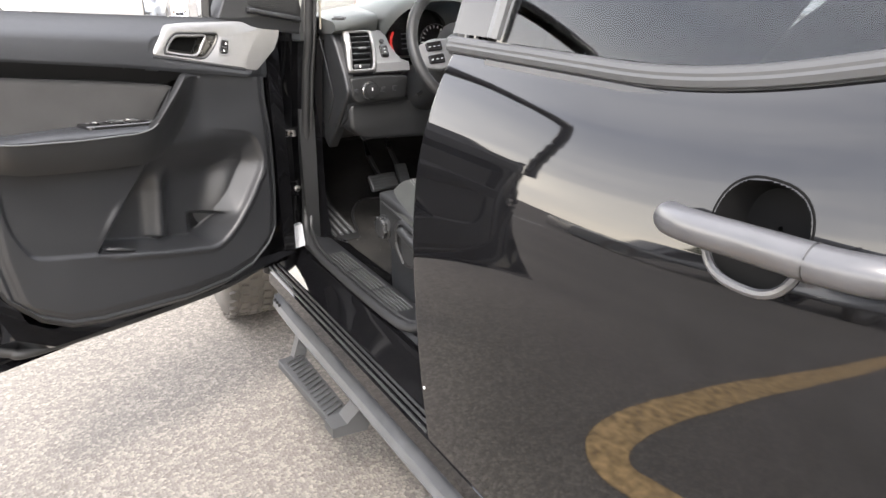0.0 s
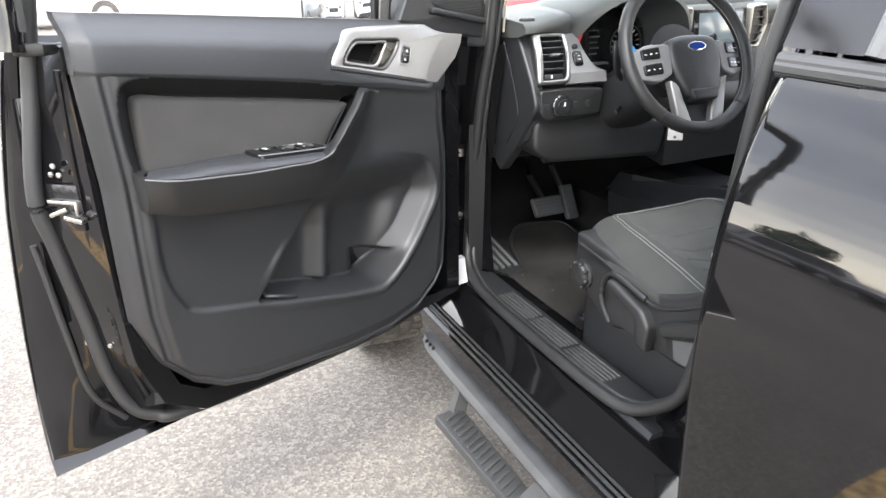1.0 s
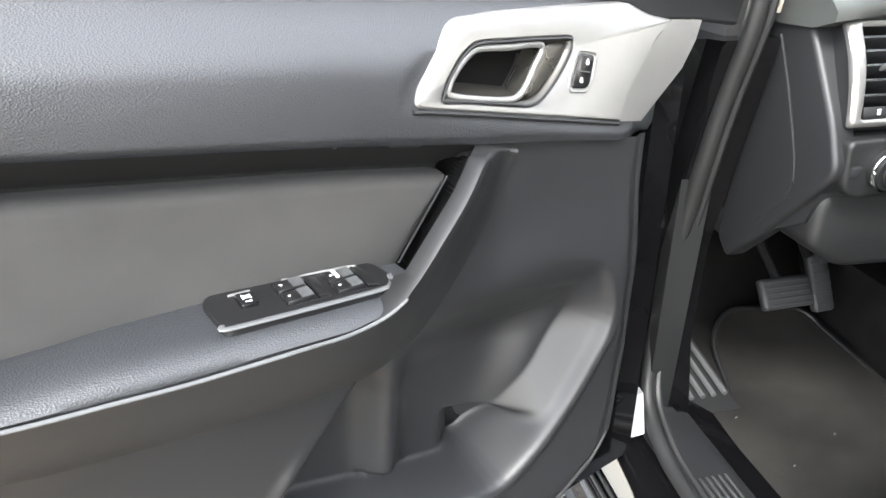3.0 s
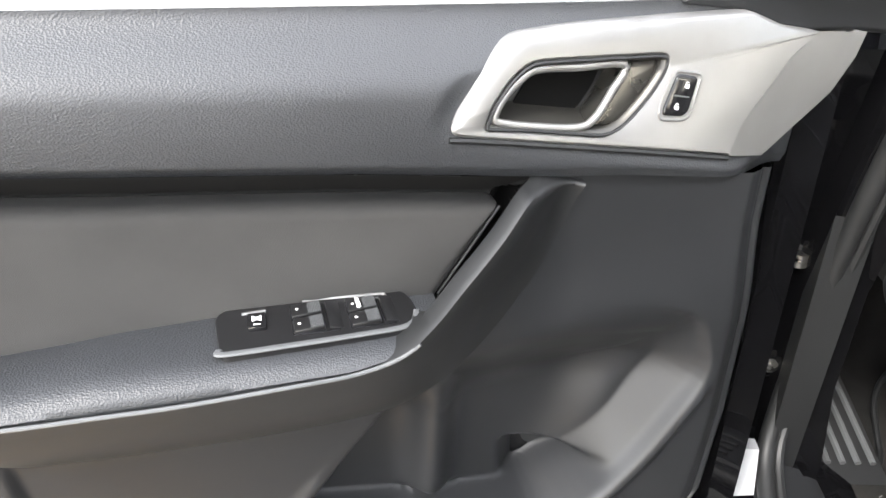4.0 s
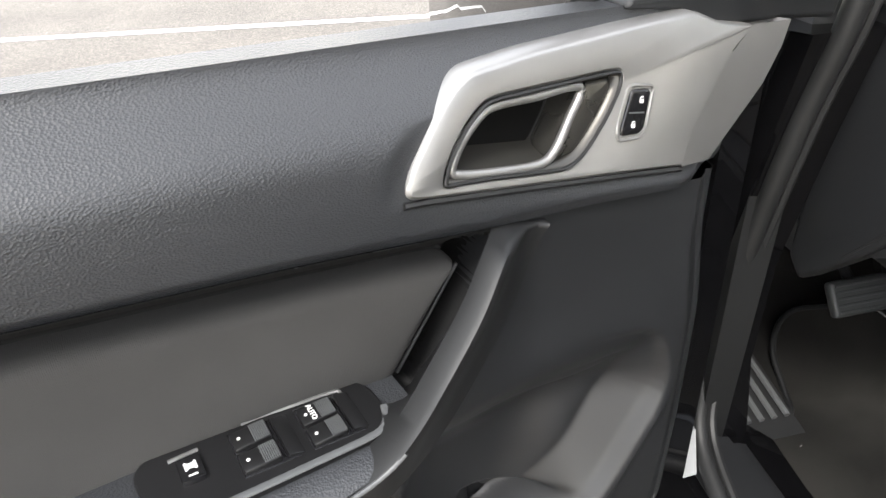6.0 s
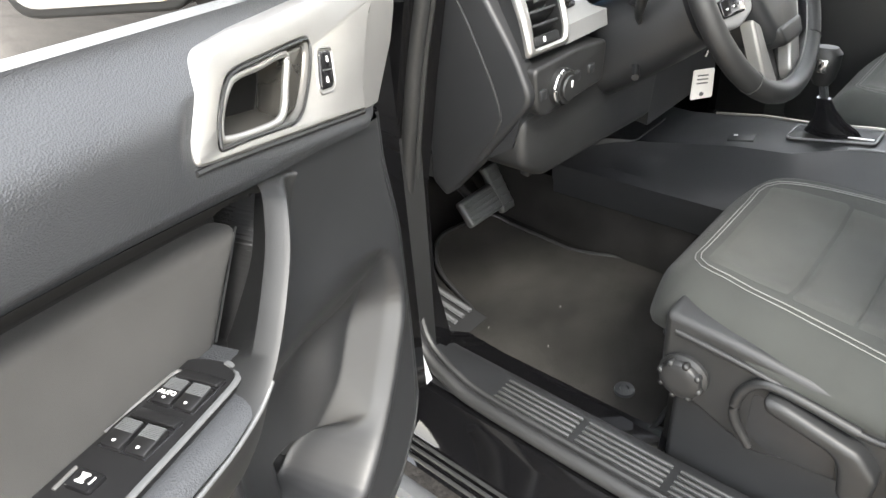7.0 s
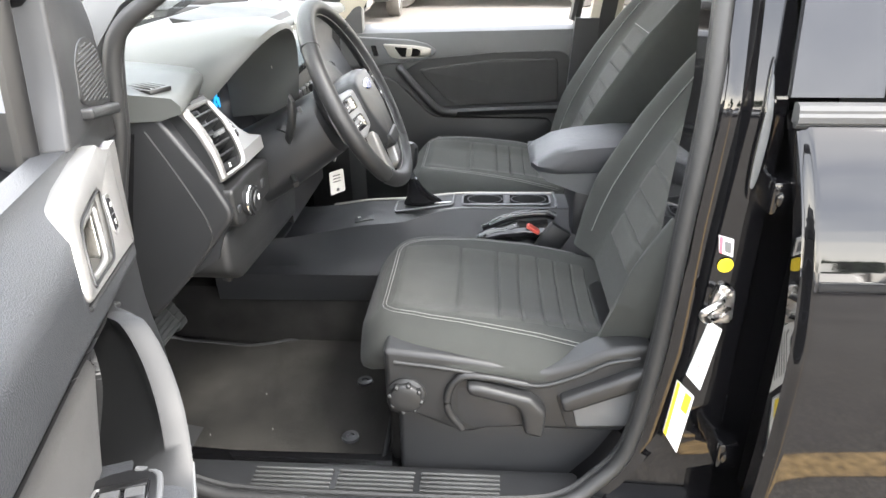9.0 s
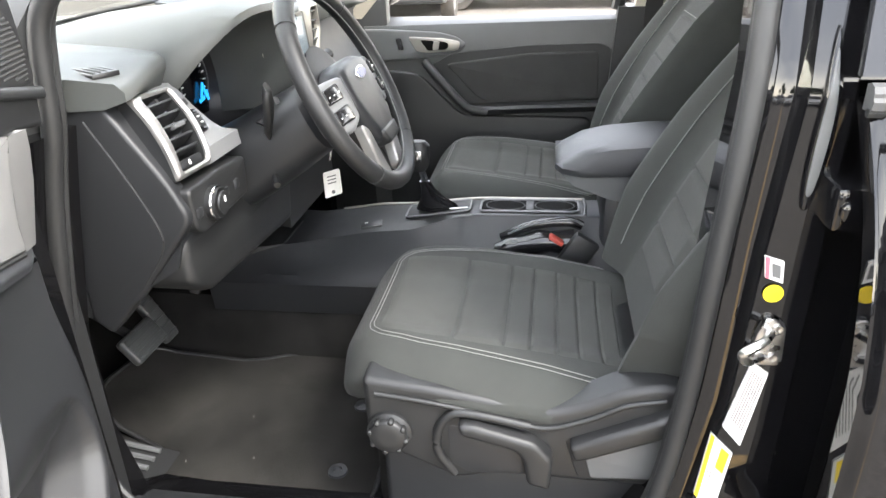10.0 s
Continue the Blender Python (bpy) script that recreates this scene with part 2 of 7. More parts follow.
_st.inputs["To Min"].default_value, _st.inputs["To Max"].default_value = 0.66, 0.98
_nt.links.new(_n1.outputs["Fac"], _st.inputs["Value"])
_sc = _nt.nodes.new("ShaderNodeVectorMath")
_sc.operation = "SCALE"
_nt.links.new(_cr.outputs[0], _sc.inputs[0])
_nt.links.new(_st.outputs["Result"], _sc.inputs["Scale"])
_nt.links.new(_sc.outputs[0], _b.inputs["Base Color"])
relief(_nt, _b, "voronoi", 95, 0.6, 0.004, tc=_tc)
relief(_nt, _b, "noise", 260, 0.4, 0.002, tc=_tc)
YELLOW_LINE, _nt, _b = nodes_of("worn_yellow_road_paint", 0.75, base=(0.55, 0.38, 0.14))
_tc = tint(_nt, _b, (0.50, 0.335, 0.15), 22, 0.55, 9)
relief(_nt, _b, "voronoi", 95, 0.5, 0.003, tc=_tc)
WHITE_LINE, _nt, _b = nodes_of("worn_white_road_paint", 0.75, base=(0.75, 0.74, 0.7))
tint(_nt, _b, (0.75, 0.74, 0.7), 18, 0.2, 8)


# ---- mesh helpers ----
from mathutils.geometry import tessellate_polygon


def finish(bm, sharp=38):
    bmesh.ops.recalc_face_normals(bm, faces=bm.faces[:])
    for f in bm.faces:
        f.smooth = True
    lim = radians(sharp)
    for e in bm.edges:
        if len(e.link_faces) == 2 and e.calc_face_angle(0) > lim:
            e.smooth = False
    return bm


def part(name, bm, material, parent=None, label="", sharp=38, closed=True):
    if closed:
        finish(bm, sharp)
    me = bpy.data.meshes.new(name)
    bm.to_mesh(me)
    bm.free()
    for m in material if isinstance(material, (list, tuple)) else [material]:
        me.materials.append(m)
    ob = new(name, me)
    if parent is not None:
        ob.parent = parent
    if label:
        tagged(ob, label)
    return ob


def thing(name, m, label, category, group="", kind=""):
    ob = new(name)
    ob.matrix_world = m
    return tagged(ob, label, category, group, kind)


def smoothstep(a, b, x):
    t = np.clip((np.asarray(x, float) - a) / (b - a), 0, 1)
    return t * t * (3 - 2 * t)


def curve(pts, n=8, closed=False):
    """Catmull-Rom through points of any dimension; n steps a span."""
    p = [np.array(q, float) for q in pts]
    k = len(p)
    out = []
    for i in range(k if closed else k - 1):
        g = lambda j: p[j % k] if closed else (p[j] if 0 <= j < k else (2 * p[0] - p[1] if j < 0 else 2 * p[-1] - p[-2]))
        a, b, c, d = g(i - 1), g(i), g(i + 1), g(i + 2)
        for s in range(n):
            t = s / n
            out.append(0.5 * (2 * b + (c - a) * t + (2 * a - 5 * b + 4 * c - d) * t * t + (3 * b - a - 3 * c + d) * t ** 3))
    if not closed:
        out.append(p[-1])
    return out


def round_poly(pts, r, n=4):
    """A closed 2D outline with its corners rounded by r (one value or one a corner)."""
    out, k = [], len(pts)
    for i in range(k):
        a, b, c = (np.array(pts[j % k], float) for j in (i - 1, i, i + 1))
        ri = r[i] if isinstance(r, (list, tuple)) else r
        u, v = a - b, c - b
        lu, lv = np.linalg.norm(u), np.linalg.norm(v)
        q = min(ri, lu * 0.48, lv * 0.48)
        p0, p1 = b + u / lu * q, b + v / lv * q
        for s in range(n + 1):
            t = s / n
            out.append((1 - t) ** 2 * p0 + 2 * t * (1 - t) * b + t * t * p1)
    return [tuple(q) for q in out]


def box(sx, sy, sz, c=(0, 0, 0), bevel=0.0, seg=2, rot=None):
    bm = bmesh.new()
    bmesh.ops.create_cube(bm, size=1)
    for v in bm.verts:
        v.co = Vector((v.co.x * sx, v.co.y * sy, v.co.z * sz))
    if bevel:
        bmesh.ops.bevel(bm, geom=bm.edges[:] + bm.verts[:], offset=bevel, segments=seg, affect="EDGES", profile=0.5)
    if rot:
        bmesh.ops.rotate(bm, verts=bm.verts[:], cent=(0, 0, 0), matrix=Euler([radians(a) for a in rot]).to_matrix())
    bmesh.ops.translate(bm, verts=bm.verts[:], vec=Vector(c))
    return bm


def merge(*bms):
    a = bms[0]
    for b in bms[1:]:
        me = bpy.data.meshes.new("tmp")
        b.to_mesh(me)
        b.free()
        a.from_mesh(me)
        bpy.data.meshes.remove(me)
    return a


def cap(bm, ring):
    """Close a ring, leaving out points that fall together; concave rings are cut into triangles."""
    keep = []
    for v in ring:
        if not keep or (v.co - keep[-1].co).length > 1e-6:
            keep.append(v)
    while len(keep) > 1 and (keep[0].co - keep[-1].co).length < 1e-6:
        keep.pop()
    if len(keep) > 2:
        if len(keep) == 4 or len(keep) == 3:
            bm.faces.new(keep)
            return
        co = np.array([tuple(v.co) for v in keep])
        drop = int(np.argmin(np.ptp(co, axis=0)))
        flat = [Vector((*np.delete(c, drop), 0)) for c in co]
        for t in tessellate_polygon([flat]):
            try:
                bm.faces.new([keep[i] for i in t])
            except ValueError:
                pass


def loft(rings, closed=True, caps=True):
    """Faces between rings of the same number of 3D points."""
    bm = bmesh.new()
    vs = [[bm.verts.new(Vector(tuple(p))) for p in r] for r in rings]
    n = len(rings[0])
    for a, b in zip(vs, vs[1:]):
        for i in range(n if closed else n - 1):
            j = (i + 1) % n
            bm.faces.new((a[i], a[j], b[j], b[i]))
    if closed and caps:
        cap(bm, vs[0][::-1])
        cap(bm, vs[-1])
        bmesh.ops.remove_doubles(bm, verts=bm.verts[:], dist=1e-6)
    return bm


def inset_ring(pts, d):
    """Move a closed 2D outline inwards by d along its corner normals."""
    p = np.array(pts, float)
    t = np.roll(p, -1, 0) - np.roll(p, 1, 0)
    t /= np.linalg.norm(t, axis=1)[:, None] + 1e-9
    area = 0.5 * np.sum(p[:, 0] * np.roll(p[:, 1], -1) - np.roll(p[:, 0], -1) * p[:, 1])
    nrm = np.stack([-t[:, 1], t[:, 0]], 1) * (1 if area > 0 else -1)
    q = p + nrm * d
    e0 = np.roll(p, -1, 0) - p
    for _ in range(6):
        e1 = np.roll(q, -1, 0) - q
        bad = np.where((e0 * e1).sum(1) < 0)[0]
        if not len(bad):
            break
        for i in bad:
            j = (i + 1) % len(q)
            q[i] = q[j] = (q[i] + q[j]) / 2
    return q


def slab(pts, a, b, axes="xz", r=0.003, seg=3, crown=0.0, lift=None):
    """A plate with the 2D outline pts, from depth a to depth b, its b-side edge rounded by r.
    axes: which two axes the outline lies in; lift(p, q): offset of the depth there."""
    rings, other = [], {"xz": 1, "yz": 0, "xy": 2}[axes]
    i0, i1 = "xyz".index(axes[0]), "xyz".index(axes[1])
    s = 1 if b > a else -1

    def ring(ps, d):
        out = []
        for p in ps:
            v = [0, 0, 0]
            v[i0], v[i1], v[other] = p[0], p[1], d + (lift(p[0], p[1]) if lift else 0)
            out.append(v)
        return out

    rings.append(ring(pts, a))
    for k in range(seg + 1):
        t = k / seg * math.pi / 2
        rings.append(ring(inset_ring(pts, r * (1 - math.cos(t))), b - s * r * (1 - math.sin(t))))
    if crown:
        c = np.mean(np.array(pts, float), 0)
        base = inset_ring(pts, r)
        for f in (0.75, 0.5, 0.25):
            rings.append(ring(c + (base - c) * f, b + s * crown * (1 - f * f)))
    return loft(rings)


def ring_slab(outer, inner, a, b, axes="xz", r=0.002, lift=None):
    """A plate with a hole. outer and inner need the same number of points."""
    other = {"xz": 1, "yz": 0, "xy": 2}[axes]
    i0, i1 = "xyz".index(axes[0]), "xyz".index(axes[1])

    def ring(ps, d):
        out = []
        for p in ps:
            v = [0, 0, 0]
            v[i0], v[i1], v[other] = p[0], p[1], d + (lift(p[0], p[1]) if lift else 0)
            out.append(v)
        return out

    s = 1 if b > a else -1
    rs = [ring(outer, a), ring(outer, b - s * r), ring(inset_ring(outer, r), b), ring(inset_ring(inner, -r), b), ring(inner, b - s * r), ring(inner, a)]
    bm = loft(rs + [rs[0]], caps=False)
    bmesh.ops.remove_doubles(bm, verts=bm.verts[:], dist=1e-6)
    return bm


def tube(pts, r, n=10, closed=False, flat=1.0, up=(0, 0, 1), radii=None, caps=True):
    """A tube along 3D points; flat squeezes it along up."""
    P = [Vector(tuple(p)) for p in pts]
    rings = []
    k = len(P)
    for i in range(k):
        a, b = (P[(i - 1) % k], P[(i + 1) % k]) if closed else (P[max(i - 1, 0)], P[min(i + 1, k - 1)])
        t = (b - a).normalized()
        u = Vector(up)
        x = t.cross(u)
        if x.length < 1e-4:
            x = t.cross(Vector((1, 0, 0)))
        x.normalize()
        y = x.cross(t).normalized()
        rr = radii[i] if radii else r
        rings.append([P[i] + x * rr * math.cos(2 * math.pi * j / n) + y * rr * flat * math.sin(2 * math.pi * j / n) for j in range(n)])
    if closed:
        bm = loft(rings + [rings[0]], caps=False)
        bmesh.ops.remove_doubles(bm, verts=bm.verts[:], dist=1e-6)
        return bm
    return loft(rings, caps=caps)


def lathe(profile, n=24, m=None):
    """Turn (radius, height) pairs round z, then place by m."""
    rings = [[(max(r, 1e-4) * math.cos(2 * math.pi * j / n), max(r, 1e-4) * math.sin(2 * math.pi * j / n), h) for j in range(n)] for r, h in profile]
    bm = loft(rings)
    if m is not None:
        bmesh.ops.transform(bm, matrix=m, verts=bm.verts[:])
    return bm


def grid(f, nu, nv):
    """A surface f(a, b) for a, b in 0..1."""
    bm = bmesh.new()
    vs = [[bm.verts.new(Vector(tuple(f(i / nu, j / nv)))) for j in range(nv + 1)] for i in range(nu + 1)]
    for i in range(nu):
        for j in range(nv):
            bm.faces.new((vs[i][j], vs[i + 1][j], vs[i + 1][j + 1], vs[i][j + 1]))
    return bm


def shell(f, nu, nv, thick):
    """A surface with real thickness: thick is the offset vector of its back."""
    bm = grid(f, nu, nv)
    back = Vector(thick)
    r = bmesh.ops.extrude_face_region(bm, geom=bm.faces[:])
    bmesh.ops.translate(bm, verts=[v for v in r["geom"] if isinstance(v, bmesh.types.BMVert)], vec=back)
    return bm


def text_mesh(body, size, depth=0.0004):
    cu = bpy.data.curves.new("letters", "FONT")
    cu.body, cu.size, cu.extrude, cu.align_x, cu.align_y = body, size, depth, "CENTER", "CENTER"
    ob = bpy.data.objects.new("letters", cu)
    me = bpy.data.meshes.new_from_object(ob)
    bm = bmesh.new()
    bm.from_mesh(me)
    bpy.data.meshes.remove(me)
    bpy.data.objects.remove(ob)
    bpy.data.curves.remove(cu)
    return bm


def interp(x, xs, ys):
    return float(np.interp(x, xs, ys))


def sdist(p, q, poly):
    """Signed distance (inside positive) of points to a closed 2D polygon, with numpy."""
    P = np.stack([np.asarray(p, float).ravel(), np.asarray(q, float).ravel()], 1)
    best, inside = np.full(len(P), 1e9), np.zeros(len(P), bool)
    k = len(poly)
    for i in range(k):
        a, b = np.array(poly[i], float), np.array(poly[(i + 1) % k], float)
        e, w = b - a, P - a
        t = np.clip((w @ e) / (e @ e), 0, 1)
        best = np.minimum(best, np.linalg.norm(w - t[:, None] * e, axis=1))
        cond = (a[1] > P[:, 1]) != (b[1] > P[:, 1])
        with np.errstate(divide="ignore", invalid="ignore"):
            xi = (b[0] - a[0]) * (P[:, 1] - a[1]) / (b[1] - a[1]) + a[0]
        inside ^= cond & (P[:, 0] < xi)
    return np.where(inside, best, -best)


# ---- ground ----
def ground_sheet():
    bm = bmesh.new()
    bmesh.ops.create_grid(bm, x_segments=40, y_segments=40, size=400)
    return bm


ground = tagged(part("ground", ground_sheet(), ASPHALT, closed=False), "worn grey asphalt parking lot with pale gravel aggregate", "ground", kind="structure")


def line_strip(pts, width, z=0.004):
    p = [np.array(q, float) for q in pts]
    bm = bmesh.new()
    rows = []
    for i in range(len(p)):
        t = p[min(i + 1, len(p) - 1)] - p[max(i - 1, 0)]
        t /= np.linalg.norm(t)
        nn = np.array([-t[1], t[0]]) * width / 2
        rows.append([bm.verts.new((*(p[i] + nn), z)), bm.verts.new((*(p[i] - nn), z))])
    for a, b in zip(rows, rows[1:]):
        bm.faces.new((a[0], a[1], b[1], b[0]))
    return bm


tagged(part("road_marking", line_strip(curve([(-1.80, -6.0), (-1.77, -3.5), (-1.70, -1.75), (-1.62, -1.35), (-1.535, -1.10), (-1.515, -0.97), (-1.60, -0.87), (-1.80, -0.805), (-2.12, -0.755), (-2.64, -0.68), (-4.33, -0.29), (-7.0, 0.42), (-11.0, 1.5)], 8), 0.145), YELLOW_LINE, closed=False),
       "worn yellow painted stall line turning a corner on the asphalt", "road marking", kind="structure")
tagged(part("road_marking", line_strip([(-9.0, 6.9), (-3.0, 5.55), (3.0, 4.2)], 0.11), WHITE_LINE, closed=False), "faded white painted line on the asphalt", "road marking", kind="structure")

# ---- the truck ----
truck = thing("pickup_truck", pose(0, 0, 0), "glossy black crew-cab pickup truck with its driver door open", "pickup truck")

SIDE_Z = [0.40, 0.47, 0.65, 0.85, 1.00, 1.10, 1.18, 1.25, 1.295, 1.32, 1.36]
SIDE_X = [0.868, 0.877, 0.895, 0.908, 0.908, 0.897, 0.876, 0.846, 0.820, 0.802, 0.78]
_side = curve(list(zip(SIDE_Z, SIDE_X)), 6)


def side_x(z):
    """Half width of the body's skin at a height."""
    return interp(z, [q[0] for q in _side], [q[1] for q in _side])


# rear door: skin, belt moulding, glass, handle
REAR_EDGE = [(0.44, -0.985), (0.60, -0.986), (0.85, -0.990), (1.05, -0.990), (1.20, -0.984), (1.315, -0.976)]


def belt_rise(y):
    """The waistline kicks up towards the tail."""
    d = max(-y - 1.40, 0.0)
    return 0.4 * d * d if d < 0.3 else 0.036 + 0.24 * (d - 0.3)


def skin_x(y, z):
    """Half width of the rear door's skin, with the waistline's kick undone."""
    z0 = z
    for _ in range(4):
        z0 = z - belt_rise(y) * float(smoothstep(0.5, 1.0, (z0 - 0.44) / 0.875))
    return side_x(z0)


def rear_skin(a, b):
    # finer towards the handle
    a = interp(a, [0, 0.03, 0.28, 0.74, 1], [0, 0.03, 0.55, 0.69, 1])
    b = interp(b, [0, 0.42, 0.86, 1], [0, 0.77, 0.90, 1])
    z = 0.44 + (1.315 - 0.44) * b
    y0 = interp(z, [q[0] for q in REAR_EDGE], [q[1] for q in REAR_EDGE])
    y = y0 + (-2.12 - y0) * a
    # rounded leading edge
    turn_in = 0.012 * (1 - float(smoothstep(0, 0.016, y0 - y)))
    zz = z + belt_rise(y) * float(smoothstep(0.5, 1.0, b))
    return (-side_x(z) + turn_in, y, zz)


def skin_mesh():
    """The skin with a hole for the handle's recess, turned back at its rim."""
    bm = grid(rear_skin, 320, 150)
    gone = []
    for f in bm.faces:
        c = f.calc_center_median()
        if abs((c.y + 1.693) / 0.057) ** 2.6 + abs((c.z - 1.195) / 0.056) ** 2.6 < 1.0:
            gone.append(f)
    bmesh.ops.delete(bm, geom=gone, context="FACES")
    r = bmesh.ops.extrude_edge_only(bm, edges=[e for e in bm.edges if e.is_boundary])
    bmesh.ops.translate(bm, verts=[v for v in r["geom"] if isinstance(v, bmesh.types.BMVert)], vec=(0.03, 0, 0))
    return bm


rear_door = part("rear_door", skin_mesh(), PAINT, truck, "closed rear door in mirror-like black paint")
_belt = list(np.linspace(-0.972, -2.12, 40))
part("belt_gap", tube([(-0.803, y, 1.312 + belt_rise(y)) for y in _belt], 0.005, 6), RUBBER, rear_door)
part("belt_moulding", loft([[(-0.805 + dx, y, 1.326 + belt_rise(y) + dz) for dx, dz in ((-0.002, -0.013), (-0.007, -0.010), (-0.008, -0.002), (-0.0055, 0.002), (-0.0055, 0.006), (-0.002, 0.012), (0.006, 0.0145), (0.014, 0.012), (0.014, -0.013))] for y in _belt]), MOULDING, rear_door, "grey rubber belt moulding with a stepped face", 25)


def rear_glass(a, b):
    y = -1.115 - 1.0 * a
    z = 1.34 + belt_rise(y) + (0.42 - 0.03 * a) * b
    return (-0.79 + 0.14 * b, y - 0.02 * b, z)


part("window_pane", shell(rear_glass, 12, 6, (0.005, 0, 0)), GLASS_TINT, rear_door, "dark tinted side glass")
part("pillar_cover", shell(lambda a, b: (-0.793 + 0.13 * b, -0.965 - 0.115 * a - 0.03 * b, 1.345 + 0.43 * b), 2, 8, (0.012, 0, 0)), BLACK_GLOSS, rear_door, "gloss black pillar cover")
part("window_channel", tube([(-0.796, -1.098, 1.345), (-0.735, -1.112, 1.55), (-0.67, -1.126, 1.77)], 0.013, 8), PLASTIC_GREY, rear_door)
# the pull handle over its dish
grip = curve([(-0.885, -1.590, 1.190), (-0.903, -1.602, 1.193), (-0.915, -1.64, 1.197), (-0.919, -1.72, 1.203), (-0.916, -1.79, 1.206), (-0.901, -1.832, 1.207), (-0.878, -1.845, 1.207)], 6)
handle = part("door_handle", tube(grip, 0.018, 14, flat=1.0, radii=[0.011 + 0.0085 * math.sin(math.pi * min(i / 6, 1, (len(grip) - 1 - i) / 6) / 2) for i in range(len(grip))]), HANDLE, rear_door, "satin grey outside door handle")
part("handle_seam", tube([(-0.917 + 0.0195 * math.cos(t), -1.778, 1.2055 + 0.0195 * math.sin(t)) for t in np.linspace(0, 2 * math.pi, 14, endpoint=False)], 0.0012, 5, closed=True), PLASTIC_DARK, handle)
_dish = [(-1.694 + 0.057 * abs(math.cos(t)) ** 0.77 * (1 if math.cos(t) > 0 else -1), 1.195 - 0.055 * abs(math.sin(t)) ** 0.77) for t in np.linspace(math.pi * 0.92, math.pi * 2.06, 22)]


def recess_ring(k, depth):
    out = []
    for t in np.linspace(0, 2 * math.pi, 40, endpoint=False):
        c, s = math.cos(t), math.sin(t)
        y = -1.693 + k * 0.057 * abs(c) ** 0.77 * (1 if c > 0 else -1)
        z = 1.195 + k * 0.056 * abs(s) ** 0.77 * (1 if s > 0 else -1)
        out.append((-skin_x(y, z) + depth, y, z))
    return out


# body-paint dish; its dark reflection and shade are coloured in as matt black
part("handle_recess", loft([recess_ring(1.075, 0.0), recess_ring(1.065, -0.0008), recess_ring(1.01, 0.0002), recess_ring(0.96, 0.006), recess_ring(0.90, 0.022), recess_ring(0.74, 0.042), recess_ring(0.40, 0.044), recess_ring(0.05, 0.044)], caps=False), RECESS_SHADE, rear_door, "handle recess with its shade put into matt black", 50)
part("handle_bezel", tube([(-skin_x(y, z) - 0.001, y, z) for y, z in _dish], 0.0055, 8), HANDLE, rear_door)
part("chip", lathe([(0.0, -0.001), (0.004, 0.0), (0.003, 0.001), (0.0, 0.0012)], 7, pose(-0.893, -1.012, 0.625, 0, -90, 0)), WHITE_MARK, rear_door, "white stone chip")

# cargo bed side and cab rear, behind the camera's start, and the wings ahead
def bed_side(s):
    return box(0.10, 2.0, 0.85, (s * 0.83, -3.15, 0.90), 0.03, 3)


part("bed_side", bed_side(-1), PAINT, truck)
part("bed_side", bed_side(1), PAINT, truck)
part("tailgate", box(1.5, 0.08, 0.55, (0, -4.12, 1.05), 0.03), PAINT, truck)
part("bed_floor", box(1.6, 1.98, 0.10, (0, -3.12, 0.70), 0.01), PLASTIC_DARK, truck)
part("cab_back", box(1.50, 0.06, 1.25, (0, -2.13, 0.98), 0.02), PAINT, truck)


def wing(s):
    """Front wing with its wheel arch cut out."""
    pts = [(0.10, 0.46), (0.10, 1.28), (0.35, 1.27), (0.9, 1.24), (1.35, 1.16), (1.48, 1.0), (1.48, 0.62), (1.30, 0.62)]
    for k in range(13):
        a = math.pi * k / 12
        pts.append((0.80 + 0.46 * math.cos(a), 0.52 + 0.44 * math.sin(a)))
    return slab(pts, s * 0.70, s * 0.895, "yz", 0.02, 3)


front_wing = part("front_wing", wing(-1), PAINT, truck)
part("front_wing", wing(1), PAINT, truck)
part("hood", shell(lambda a, b: (-0.74 + 1.48 * a, 0.50 + 0.95 * b, 1.27 - 0.06 * b * b + 0.03 * math.sin(math.pi * a)), 16, 10, (0, 0, -0.03)), PAINT, truck)
part("nose", box(1.6, 0.12, 0.65, (0, 1.46, 0.85), 0.04), PAINT, truck)


def tyre_mesh(r=0.385, w=0.255):
    prof = [(r - 0.165, -w / 2 + 0.01), (r - 0.06, -w / 2 - 0.006), (r - 0.015, -w / 2 + 0.012), (r, -w / 2 + 0.035), (r, w / 2 - 0.035), (r - 0.015, w / 2 - 0.012), (r - 0.06, w / 2 + 0.006), (r - 0.165, w / 2 - 0.01)]
    n = 64
    bm = lathe(prof + [prof[0]], n)
    # tread blocks in rows
    rows = [(-0.088, 0.036), (-0.036, 0.03), (0.012, 0.03), (0.056, 0.03), (0.098, 0.03)]
    parts = [bm]
    for ri, (h, ww) in enumerate(rows):
        for k in range(44):
            a = 2 * math.pi * (k + 0.5 * (ri % 2)) / 44
            b = box(0.014, 0.036, ww, (0, 0, 0))
            bmesh.ops.transform(b, matrix=pose(0, 0, 0, 0, 0, math.degrees(a)) @ pose(r + 0.002, 0, h, 14 * (-1) ** ri, 0, 0), verts=b.verts[:])
            parts.append(b)
    return merge(*parts)


def wheel_at(x, y, steer=0):
    hub = part("wheel", lathe([(0.0, -0.10), (0.21, -0.10), (0.225, -0.12), (0.23, 0.0), (0.225, 0.12), (0.20, 0.10), (0.06, 0.07), (0.0, 0.07)], 32), SILVER, truck)
    hub.matrix_world = pose(x, y, 0.385, 0, -90, 0) if not steer else pose(x, y, 0.385, 0, 0, steer) @ pose(0, 0, 0, 0, -90, 0)
    t = part("tyre", tyre_mesh(), TYRE, hub, "dusty black all-terrain tyre")
    return hub


wheel_at(-0.79, 0.83, -5)
wheel_at(0.79, 0.83, -6)
wheel_at(-0.80, -2.75)
